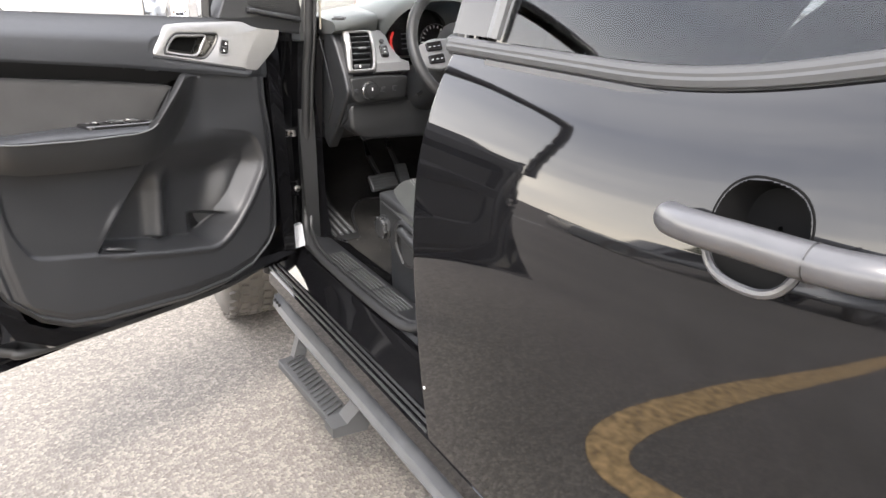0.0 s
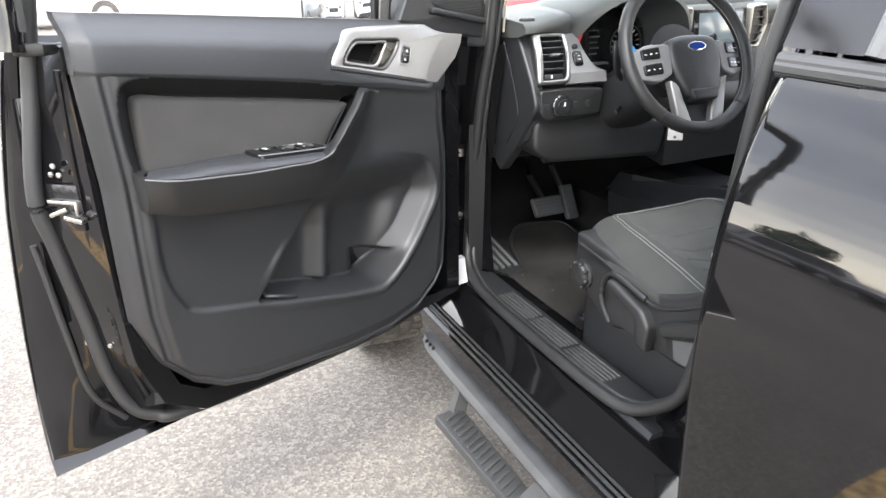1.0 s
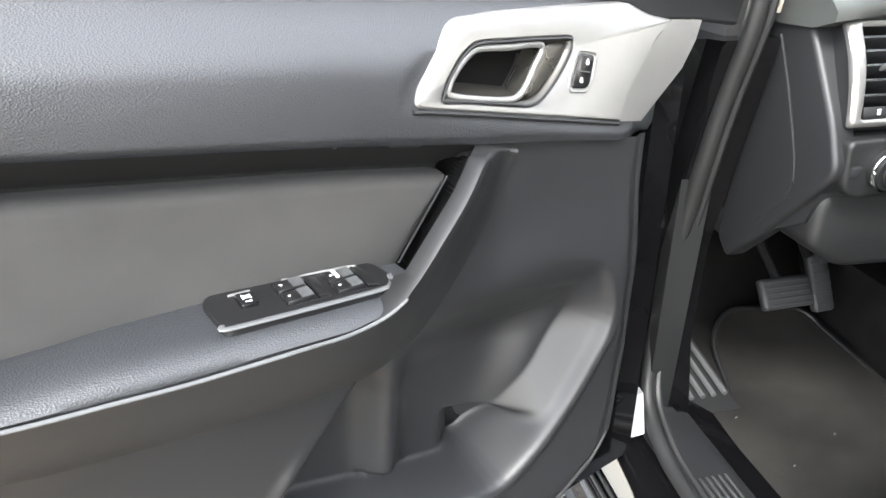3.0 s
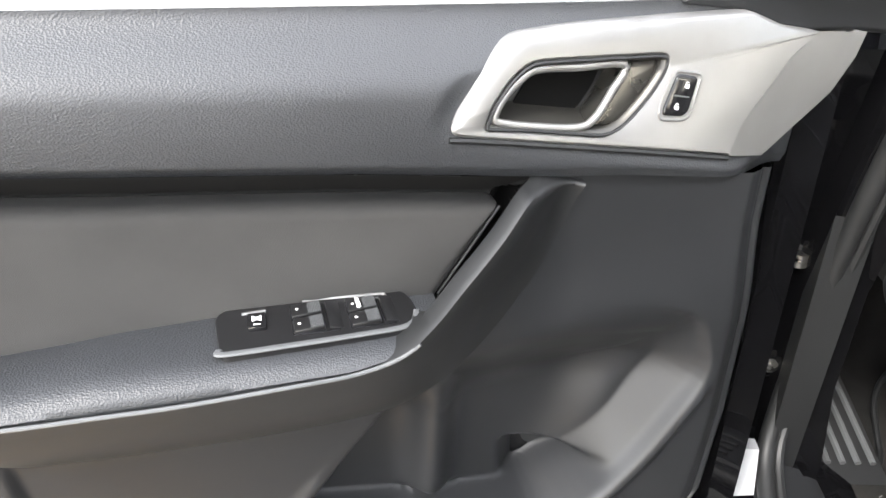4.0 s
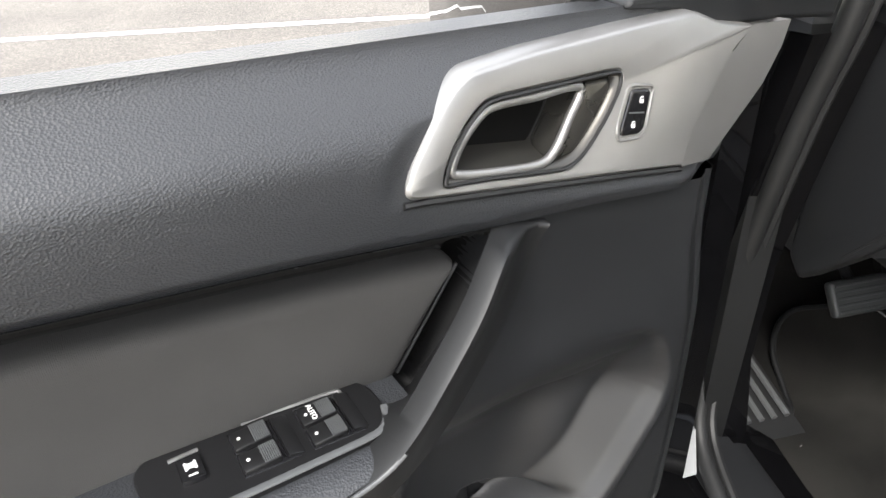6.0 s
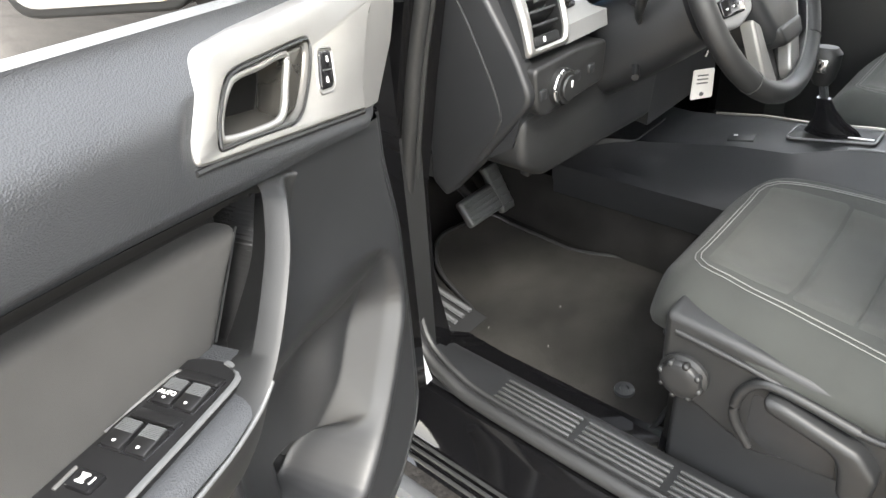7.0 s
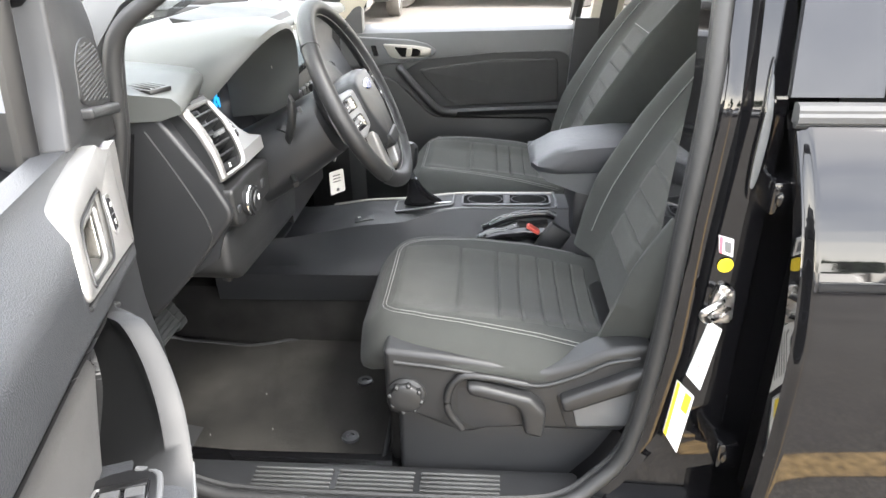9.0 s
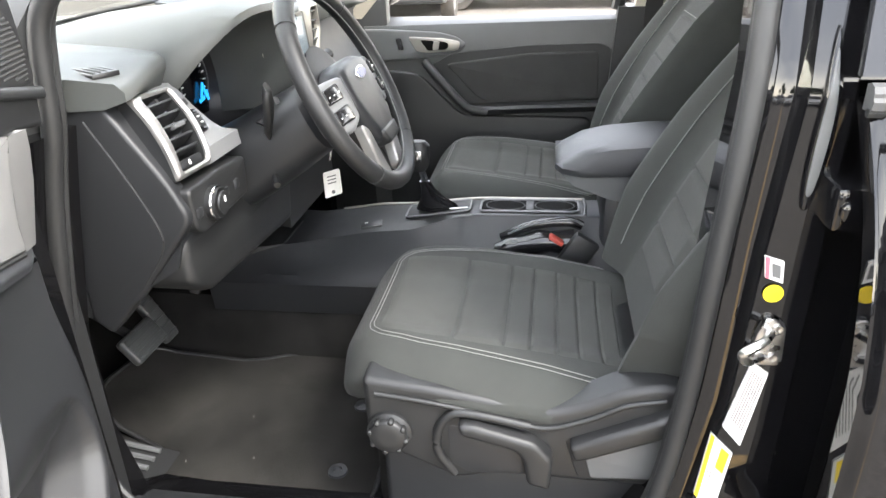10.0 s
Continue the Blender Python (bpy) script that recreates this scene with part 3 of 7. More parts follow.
wheel_at(0.80, -2.75)

# sill: rocker panel with its step and outer lip
def rocker_ring(y):
    return [(-0.60, y, 0.42), (-0.85, y, 0.40), (-0.880, y, 0.425), (-0.880, y, 0.474), (-0.866, y, 0.487), (-0.846, y, 0.486), (-0.836, y, 0.497), (-0.806, y, 0.548), (-0.792, y, 0.572), (-0.70, y, 0.574), (-0.60, y, 0.55)]


part("rocker_panel", loft([rocker_ring(y) for y in (0.10, 0.0, -0.5, -0.95, -1.5, -2.12)]), PAINT, truck, "black painted sill", 30)
for x, z in ((-0.874, 0.486), (-0.860, 0.491), (-0.846, 0.492)):
    part("sill_groove", tube([(x, 0.095, z), (x, -0.99, z)], 0.0042, 6), RUBBER, truck)

# running board: an outer bar and a dropped step hung on brackets
board = part("running_board", loft([[(-0.892 + f, y, 0.352), (-0.884 + f, y, 0.374), (-0.830, y, 0.380), (-0.812, y, 0.365), (-0.815, y, 0.330), (-0.880 + f, y, 0.326)] for y, f in ((0.105, 0.018), (0.06, 0.006), (-0.1, 0.0), (-0.6, 0), (-1.3, 0), (-2.0, 0), (-2.05, 0.02))]), BOARD, truck, "textured dark grey side step bar", 30)
for k in range(3):
    part("bar_notch", box(0.010, 0.006, 0.010, (-0.882, 0.055 - 0.024 * k, 0.377), 0.001), PLASTIC_DARK, board)
pad = part("step_plate", slab(round_poly([(-0.962, -0.175), (-0.875, -0.165), (-0.875, -0.55), (-0.945, -0.55)], 0.008), 0.252, 0.278, "xy", 0.004), STEP, board, "ribbed black step plate")
for k in range(14):
    part("tread_rib", box(0.060, 0.009, 0.006, (-0.914 + 0.001 * (k % 2), -0.20 - 0.025 * k, 0.280), 0.002, rot=(0, 0, 24)), STEP, pad)
part("step_bracket", loft([[(-0.92, -0.165 - d, 0.26), (-0.875, -0.165 - d, 0.26), (-0.845, -0.145 - d, 0.345), (-0.880, -0.145 - d, 0.345)] for d in (0, 0.03)]), STEP, board, sharp=20)
part("step_bracket", loft([[(-0.955, -0.55 - d, 0.25), (-0.955, -0.55 - d, 0.281), (-0.915, -0.56 - d, 0.290), (-0.862, -0.57 - d, 0.345), (-0.825, -0.57 - d, 0.345), (-0.86, -0.57 - d, 0.255)] for d in (0, 0.06)]), STEP, board, sharp=20)

# B-pillar jamb, with striker, stickers, hinge plate and plug
PILLAR_Z = [0.50, 0.58, 0.66, 0.752, 0.934, 1.145, 1.324, 1.463, 1.78]
PILLAR_Y = [-0.66, -0.705, -0.77, -0.819, -0.846, -0.855, -0.868, -0.873, -0.89]


def pillar_edge(z):
    return interp(z, PILLAR_Z, PILLAR_Y)


def jamb_ring(z):
    y = pillar_edge(z)
    lean = 0.13 * max(z - 1.33, 0) / 0.45
    fall = 0.012 * float(smoothstep(0.9, 0.6, z))
    return [(-0.63 + lean, y - 0.018, z), (-0.758 + lean, y - 0.012, z), (-0.768 + lean, y - 0.026, z), (-0.771 + lean, y - 0.044, z), (-0.787 + lean + fall, y - 0.054, z), (-0.790 + lean + fall, -0.964, z),
            (-0.786 + lean, -0.968, z), (-0.765 + lean, -0.972, z), (-0.765 + lean, -1.04, z), (-0.63 + lean, -1.04, z)]


def deeper(y, z):
    """Lay jamb details on its face."""
    return y + 0.001, interp(z, [0.78, 0.815, 0.89, 0.913, 1.012, 1.11, 1.158, 1.40], [0.747, 0.79, 0.87, 0.90, 1.006, 1.10, 1.147, 1.392])


jamb = part("door_pillar", loft([jamb_ring(z) for z in np.linspace(0.53, 1.76, 50)]), PAINT, truck, "black painted B-pillar jamb", 30)
strk = part("door_striker", slab(round_poly([deeper(*q) for q in ((-0.948, 1.012), (-0.915, 1.012), (-0.912, 1.05), (-0.922, 1.082), (-0.945, 1.072))], 0.01), -0.783, -0.797, "yz", 0.002), STEEL, jamb, "zinc striker loop with two screws")
part("loop", tube(curve([(x + 0.032, *deeper(y, z)) for x, y, z in ((-0.826, -0.930, 1.060), (-0.848, -0.918, 1.060), (-0.856, -0.900, 1.052), (-0.854, -0.894, 1.042), (-0.846, -0.904, 1.028), (-0.826, -0.926, 1.024))], 5), 0.0055, 8), STEEL, strk)
for z in (1.024, 1.066):
    part("screw", lathe([(0.0, 0), (0.007, 0), (0.006, 0.003), (0.003, 0.0035), (0.0, 0.002)], 12, pose(-0.797, *deeper(-0.936, z), 0, -90, 0)), STEEL, strk)


def sticker(name, pts, mat, label=""):
    return part(name, slab([deeper(*q) for q in pts], -0.786, -0.7912, "yz", 0.0003, 1), mat, jamb, label)


def print_on(name, pts, mat, par):
    return part(name, slab([deeper(*q) for q in pts], -0.7912, -0.7916, "yz", 0.0001, 1), mat, par)


_st = sticker("sticker", [(-0.917, 1.012), (-0.938, 0.998), (-0.922, 0.895), (-0.897, 0.918)], LABEL_WHITE, "white paper certification label")
for k in range(6):
    f, g = k / 6, (k + 0.35) / 6
    print_on("print_bar", [(-0.919 - 0.017 * f, 1.0 - 0.012 * f), (-0.919 - 0.017 * g, 1.0 - 0.012 * g), (-0.904 - 0.018 * g, 0.93 - 0.018 * g), (-0.904 - 0.018 * f, 0.93 - 0.018 * f)], INK, _st)
_st = sticker("sticker", [(-0.885, 0.908), (-0.915, 0.884), (-0.903, 0.780), (-0.876, 0.815)], LABEL_WHITE, "white and yellow tyre-pressure label")
print_on("yellow_band", [(-0.885, 0.908), (-0.890, 0.904), (-0.881, 0.809), (-0.876, 0.815)], LABEL_YELLOW, _st)
print_on("yellow_block", [(-0.900, 0.892), (-0.911, 0.883), (-0.907, 0.851), (-0.896, 0.861)], LABEL_YELLOW, _st)
for k in range(4):
    print_on("print_bar", [(-0.888 - 0.004 * k, 0.86 - 0.004 * k), (-0.889 - 0.004 * k, 0.859 - 0.004 * k), (-0.886 - 0.004 * k, 0.825 - 0.004 * k), (-0.885 - 0.004 * k, 0.826 - 0.004 * k)], INK, _st)
_st = sticker("sticker", [(-0.909, 1.158), (-0.930, 1.152), (-0.933, 1.124), (-0.913, 1.131)], LABEL_WHITE, "small white and red label")
print_on("red_band", [(-0.909, 1.158), (-0.914, 1.157), (-0.917, 1.130), (-0.913, 1.131)], LABEL_RED, _st)
print_on("print_bar", [(-0.917, 1.150), (-0.927, 1.147), (-0.929, 1.130), (-0.920, 1.133)], INK, _st)
part("sticker", lathe([(0.0, 0), (0.0115, 0), (0.011, 0.0008), (0.0, 0.0009)], 20, pose(-0.7902, *deeper(-0.925, 1.110), 0, -90, 0)), LABEL_YELLOW, jamb, "round yellow dot sticker")
_pl = part("pillar_plug", slab(curve([deeper(*q) for q in ((-0.934, 1.218), (-0.944, 1.225), (-0.952, 1.29), (-0.949, 1.37), (-0.942, 1.40), (-0.936, 1.35), (-0.931, 1.27))], 6, closed=True), -0.763, -0.795, "yz", 0.003, lift=lambda y, z: 0.13 * max(z - 1.33, 0) / 0.45), PAINT, jamb, "long oval body plug")
part("plug_face", slab(curve([deeper(*q) for q in ((-0.935, 1.235), (-0.942, 1.24), (-0.947, 1.30), (-0.945, 1.36), (-0.942, 1.38), (-0.938, 1.34), (-0.935, 1.28))], 6, closed=True), -0.794, -0.797, "yz", 0.001, lift=lambda y, z: 0.13 * max(z - 1.33, 0) / 0.45), PLASTIC_GREY, _pl)
jamb.matrix_local = Matrix.Translation((0.0656, 0.0226, -0.0604)) @ Matrix.Scale(1.0388, 4)
for z in (0.745, 1.205):
    hp = part("door_hinge", box(0.05, 0.035, 0.05, (-0.770, -0.984, z), 0.006), PAINT, truck)
    part("bolt", lathe([(0, 0), (0.011, 0), (0.011, 0.006), (0.006, 0.008), (0, 0.008)], 10, pose(-0.794, -0.982, z, 0, -90, 0)), PAINT, hp)


# rubber seal round the door opening: A-pillar, sill and B-pillar
seal_path = curve([(-0.52, -0.60, 1.72), (-0.61, -0.34, 1.61), (-0.665, -0.19, 1.525), (-0.692, -0.095, 1.458), (-0.702, -0.050, 1.424), (-0.706, -0.028, 1.385), (-0.709, -0.018, 1.32), (-0.712, -0.010, 1.25), (-0.718, 0.015, 1.14), (-0.722, 0.050, 0.95), (-0.728, 0.066, 0.80), (-0.738, 0.06, 0.69), (-0.756, 0.022, 0.625),
                   (-0.770, -0.06, 0.596), (-0.775, -0.15, 0.587), (-0.778, -0.40, 0.586), (-0.780, -0.62, 0.592), (-0.770, -0.718, 0.598), (-0.752, -0.782, 0.634), (-0.737, -0.835, 0.704), (-0.731, -0.863, 0.890), (-0.731, -0.875, 1.117), (-0.721, -0.888, 1.305), (-0.690, -0.894, 1.456), (-0.600, -0.912, 1.757)], 8)
seal = part("door_seal", tube(seal_path, 0.0135, 10, up=(1, 0, 0)), RUBBER, truck, "black rubber door-opening seal")
part("seal_lip", tube([(x + 0.018, y + 0.004 * (1 if y < -0.4 else -1), z + 0.006) for x, y, z in seal_path], 0.007, 8, up=(1, 0, 0)), RUBBER, truck)

# A-pillar: painted jamb, inner trim; cowl side
def a_ring(z, y):
    return [(-0.66, y + 0.005, z), (-0.745, y + 0.008, z), (-0.757, y + 0.03, z), (-0.79, y + 0.035, z), (-0.80, y + 0.08, z), (-0.66, y + 0.13, z)]


part("front_pillar", loft([a_ring(z, y) for z, y in ((0.44, 0.02), (0.60, 0.035), (0.72, 0.062), (0.90, 0.060), (1.12, 0.015), (1.25, -0.015))]), PAINT, truck, "black painted hinge pillar", 30)
part("front_pillar_trim", loft([[(x, y, z), (x - 0.045, y + 0.01, z), (x - 0.05, y + 0.07, z), (x + 0.03, y + 0.09, z)] for x, y, z in ((-0.680, 0.020, 1.22), (-0.678, 0.004, 1.32), (-0.672, -0.010, 1.38), (-0.655, -0.060, 1.45), (-0.62, -0.18, 1.535), (-0.555, -0.35, 1.625), (-0.46, -0.60, 1.735))]), PLASTIC_GREY, truck)
part("seal_strip", box(0.006, 0.008, 0.10, (-0.664, 0.000, 1.330), 0.002, rot=(6, 0, 0)), BEIGE, truck, "pale edge of the pillar trim")
for z, y in ((1.222, 0.075), (0.76, 0.105)):
    hg = part("door_hinge", box(0.09, 0.05, 0.055, (-0.765, y, z), 0.006), PAINT, truck)
    part("bolt", lathe([(0, 0), (0.011, 0), (0.011, 0.006), (0.005, 0.008), (0, 0.008)], 10, pose(-0.757, y - 0.025, z, 90, 0, 0)), STEEL, hg)
strap = part("check_strap", box(0.075, 0.012, 0.022, (-0.762, 0.085, 0.952), 0.003, rot=(0, 0, 25)), STEEL, truck, "steel door check strap")
part("roller", lathe([(0, 0), (0.012, 0), (0.012, 0.02), (0, 0.02)], 12, pose(-0.757, 0.076, 0.942)), STEEL, strap)
# glossy black paint in truth; the pale colour paints in the sky mirrored there
part("pillar_foot", loft([[(-0.775, 0.030 - d, 0.655), (-0.805, 0.035 - d, 0.650), (-0.825, 0.02 - d, 0.615), (-0.822, 0.0 - d, 0.585), (-0.780, 0.0 - d, 0.590)] for d in (0.0, 0.022)]), PALE_GREY, truck, "hinge pillar foot with the sky's reflection put into pale grey")

# windscreen, roof, rear window, headliner
def screen(a, b):
    return (-0.66 + 1.32 * a + (0.10 * b) * (1 - 2 * a), 0.50 - 0.98 * b + 0.06 * math.sin(math.pi * a), 1.27 + 0.48 * b)


ws = part("windscreen", shell(screen, 14, 10, (0, 0.006, 0.005)), GLASS_CLEAR, truck, "clear windscreen")
ws.visible_shadow = False
part("roof", shell(lambda a, b: (-0.60 + 1.2 * a, -0.48 - 1.62 * b, 1.765 + 0.04 * math.sin(math.pi * a)), 12, 8, (0, 0, 0.03)), PAINT, truck)
part("headliner", shell(lambda a, b: (-0.56 + 1.12 * a, -0.50 - 1.58 * b, 1.735 + 0.03 * math.sin(math.pi * a)), 12, 8, (0, 0, 0.012)), BEIGE, truck, "beige cloth headliner")
part("roof_rail", tube([(-0.60, -0.44, 1.765), (-0.645, -0.9, 1.775), (-0.64, -2.1, 1.77)], 0.035, 10), PAINT, truck)
part("roof_rail", tube([(0.60, -0.44, 1.765), (0.645, -0.9, 1.775), (0.64, -2.1, 1.77)], 0.035, 10), PAINT, truck)
part("cab_rear_frame", box(1.3, 0.05, 0.12, (0, -2.10, 1.72), 0.02), PAINT, truck)
back_pane = part("rear_window", shell(lambda a, b: (-0.6 + 1.2 * a, -2.12, 1.50 + 0.2 * b), 2, 2, (0, 0.005, 0)), GLASS_TINT, truck)
back_pane.visible_shadow = False
part("wiper_arm", tube([(-0.30, 0.56, 1.285), (0.05, 0.47, 1.315), (0.35, 0.42, 1.325)], 0.007, 8), PLASTIC_DARK, truck)

# cab floor, firewall, tunnel, carpet
part("cab_floor", box(1.48, 2.2, 0.05, (0, -1.03, 0.518), 0.005), CARPET_AND_SHADE, truck, "black carpeted cab floor")
part("toe_board", loft([[(x, 0.06, 0.545), (x, 0.30, 0.56), (x, 0.55, 0.78), (x, 0.60, 1.22), (x, 0.64, 1.22), (x, 0.64, 0.50), (x, 0.06, 0.50)] for x in (-0.78, 0.78)]), CARPET_AND_SHADE, truck, "black carpeted toe board")
part("tunnel", loft([[(-0.20, y, 0.52), (-0.175, y, 0.64), (-0.14, y, 0.68), (0.14, y, 0.68), (0.175, y, 0.64), (0.20, y, 0.52)] for y in (0.58, -2.0)]), CARPET_AND_SHADE, truck)
part("kick_panel", loft([[(-0.745, y, z0), (-0.70, y, z0), (-0.69, y, z1), (-0.745, y, z1)] for y, z0, z1 in ((0.55, 0.54, 1.2), (0.10, 0.54, 1.2), (0.04, 0.58, 1.05))]), PLASTIC_DARK, truck)

part("kick_panel", box(0.05, 0.75, 0.78, (0.79, 0.24, 0.90), 0.01), PLASTIC_DARK, truck)

# sill scuff plate with ribs
scuff = part("scuff_plate", loft([[(-0.774, y, 0.575), (-0.766, y, 0.586), (-0.685, y, 0.586), (-0.670, y, 0.578), (-0.655, y, 0.54), (-0.77, y, 0.54)] for y in (0.02, -0.12, -0.66, -0.80)]), PLASTIC, truck, "ribbed grey plastic sill scuff plate")
for k in range(6):
    for y0, y1 in ((-0.135, -0.288), (-0.300, -0.448), (-0.460, -0.612)):
        part("rib", box(0.0055, y0 - y1, 0.006, (-0.753 + 0.0112 * k, (y0 + y1) / 2, 0.588), 0.002), CONSOLE, scuff)
part("sill_corner", loft([[(-0.76, 0.04, 0.60 + h), (-0.69, 0.04, 0.58 + h), (-0.675, -0.03, 0.57), (-0.68, -0.125, 0.574), (-0.766, -0.125, 0.585)] for h in (-0.03, 0.0)]), PLASTIC, truck)

# passenger door: inner trim seen across the cab, window opening above
_first = len(scene.collection.objects)
pdoor = part("passenger_door", loft([[(0.74, y, 0.55), (0.72, y, 0.56), (0.708, y, 0.8), (0.706, y, 1.0), (0.703, y, 1.10), (0.706, y, 1.17), (0.718, y, 1.195 + 0.02 * (0.12 - y)), (0.745, y, 1.205 + 0.022 * (0.12 - y)), (0.85, y, 1.21), (0.86, y, 0.5)] for y in (0.12, 0.05, -0.2, -0.6, -0.69)]), CONSOLE, truck, "closed passenger door with dark trim")
PFIELD = round_poly([(-0.095, 1.068), (-0.17, 1.112), (-0.42, 1.136), (-0.645, 1.142), (-0.680, 1.125), (-0.672, 0.945), (-0.62, 0.925), (-0.28, 0.912), (-0.225, 0.935)], [0.01, 0.03, 0.03, 0.02, 0.02, 0.02, 0.02, 0.03, 0.03])
field = part("sunk_field", slab(PFIELD, 0.712, 0.7005, "yz", 0.001, 1), PLASTIC_DARK, pdoor)
part("door_insert", slab(round_poly([(-0.150, 1.078), (-0.42, 1.112), (-0.640, 1.118), (-0.648, 0.965), (-0.27, 0.952)], [0.02, 0.02, 0.02, 0.02, 0.04]), 0.706, 0.694, "yz", 0.006), CLOTH_DOOR, pdoor, "dark cloth insert")
part("lower_trim", slab(round_poly([(0.06, 1.06), (-0.06, 1.05), (-0.20, 0.91), (-0.63, 0.905), (-0.665, 0.57), (0.06, 0.57)], 0.03), 0.712, 0.698, "yz", 0.008), PLASTIC_DARK, pdoor)
part("armrest", loft([[(0.71, y, z - 0.035), (0.668, y, z - 0.026), (0.658, y, z - 0.008), (0.664, y, z + 0.002), (0.71, y, z + 0.006)] for y, z in ((-0.235, 0.942), (-0.30, 0.945), (-0.45, 0.952), (-0.655, 0.960))]), PLASTIC_DARK, pdoor, "", 50)
part("pull_handle", tube(curve([(0.692, -0.085, 1.085), (0.676, -0.105, 1.066), (0.664, -0.15, 1.018), (0.660, -0.20, 0.965), (0.664, -0.235, 0.938), (0.670, -0.29, 0.928)], 6), 0.015, 10), PLASTIC_DARK, pdoor)
part("trim_bezel", slab(round_poly([(0.12, 1.188), (0.05, 1.188), (-0.13, 1.178), (-0.190, 1.164), (-0.222, 1.140), (-0.19, 1.112), (-0.08, 1.098), (0.12, 1.080)], [0.01, 0.02, 0.02, 0.02, 0.015, 0.02, 0.03, 0.01]), 0.712, 0.697, "yz", 0.004), PLASTIC_GREY, pdoor, "satin grey bezel")
cup = part("handle_cup", slab(round_poly([(-0.030, 1.166), (-0.150, 1.160), (-0.202, 1.150), (-0.195, 1.122), (-0.09, 1.114), (-0.055, 1.120)], [0.012, 0.02, 0.012, 0.016, 0.02, 0.012]), 0.699, 0.692, "yz", 0.003), SATIN, pdoor, "satin silver handle bezel")
# black plate on the cup, standing in for the opening's shade
part("cup_opening_shade", slab(round_poly([(-0.070, 1.156), (-0.150, 1.150), (-0.165, 1.142), (-0.158, 1.126), (-0.095, 1.121)], 0.008), 0.694, 0.6905, "yz", 0.001), RECESS_SHADE, cup)
part("lever_blade", slab(round_poly([(-0.115, 1.153), (-0.135, 1.151), (-0.130, 1.124), (-0.110, 1.123)], 0.005), 0.692, 0.6885, "yz", 0.002), SATIN, cup)
part("lock_switch", slab(round_poly([(0.012, 1.160), (-0.006, 1.160), (-0.014, 1.124), (0.004, 1.124)], 0.003), 0.699, 0.694, "yz", 0.001), BLACK_GLOSS, pdoor)
part("window_rail", tube([(0.735, -0.69, 1.24), (0.70, -0.73, 1.5), (0.63, -0.76, 1.75)], 0.02, 8), PLASTIC_DARK, truck)
part("front_pillar_trim", loft([[(x, y, z), (x + 0.045, y + 0.01, z), (x + 0.05, y + 0.07, z), (x - 0.03, y + 0.09, z)] for x, y, z in ((0.735, 0.08, 1.22), (0.725, -0.02, 1.36), (0.69, -0.14, 1.475), (0.615, -0.33, 1.60), (0.51, -0.60, 1.73))]), BEIGE, truck)
part("door_pillar", loft([[(0.69, y - 0.0, z), (0.76, y, z), (0.80, y - 0.02, z), (0.80, y - 0.12, z), (0.69, y - 0.12, z)] for y, z in ((-0.645, 0.52), (-0.69, 1.25))]), PLASTIC, truck)
part("pillar_trim", loft([[(x, y, z), (x + 0.05, y, z), (x + 0.05, y - 0.10, z), (x, y - 0.10, z)] for x, y, z in ((0.70, -0.74, 1.25), (0.66, -0.77, 1.5), (0.59, -0.80, 1.74))]), BEIGE, truck, "beige upper pillar trim")
part("seat_belt", loft([[(x, y, z), (x - 0.004, y, z), (x - 0.004, y - 0.05, z), (x, y - 0.05, z)] for x, y, z in ((0.672, -0.765, 0.75), (0.672, -0.765, 1.25), (0.63, -0.79, 1.5))]), BELT, truck, "black webbing belt")
part("rear_passenger_door", box(0.10, 1.2, 0.78, (0.76, -1.46, 0.88), 0.03), PLASTIC, truck)
part("rear_door_trim", box(0.10, 1.05, 0.80, (-0.815, -1.42, 0.92), 0.03), PLASTIC, truck)
pm = part("door_mirror", box(0.20, 0.08, 0.17, (0.99, 0.10, 1.32), 0.03, 3), PAINT, truck)
part("mirror_pane", box(0.15, 0.006, 0.12, (0.99, 0.057, 1.32), 0.002), MIRROR, pm)
part("mirror_arm", box(0.12, 0.05, 0.05, (0.86, 0.09, 1.27), 0.015), PAINT, pm)

# the passenger side was drawn in its own frame; set it into the cab
for _o in list(scene.collection.objects)[_first:]:
    if _o.parent is truck:
        _o.location = (0.045, -0.175, 0.0)


# ---- the open driver's door: local x runs from hinge to lock, y to the cabin ----
DOOR = Matrix(((-0.9397, 0.3420, 0, -0.781), (-0.3420, -0.9397, 0, 0.0774), (0, 0, 1, 0), (0, 0, 0, 1)))
door = thing("truck_door", DOOR, "open black driver door with dark trim and silver handle bezel", "door")

# outlines of the door body: edge of the skin, jamb face, opening behind the trim
OUT_RING = [(0.0, 0.535), (0.40, 0.525), (1.08, 0.545), (1.140, 0.556), (1.126, 0.68), (1.112, 0.80), (1.086, 1.04), (1.056, 1.25), (1.045, 1.34), (0.30, 1.285), (0.0, 1.28)]
MID_RING = [(0.05, 0.56), (0.40, 0.545), (0.92, 0.562), (0.99, 0.60), (1.012, 0.70), (1.026, 0.83), (1.056, 1.06), (1.026, 1.25), (1.012, 1.34), (0.30, 1.285), (0.05, 1.28)]
IN_RING = [(0.08, 0.585), (0.40, 0.563), (0.86, 0.578), (0.945, 0.635), (0.985, 0.75), (0.992, 0.86), (0.995, 1.05), (0.995, 1.25), (0.993, 1.34), (0.30, 1.285), (0.08, 1.28)]


def skin_w(z):
    b = (z - 0.53) / 0.815
    return 0.008 - 0.10 * max(math.sin(math.pi * b), 0) ** 0.6


def at(ring, w):
    return [(u, w, z) for u, z in ring]


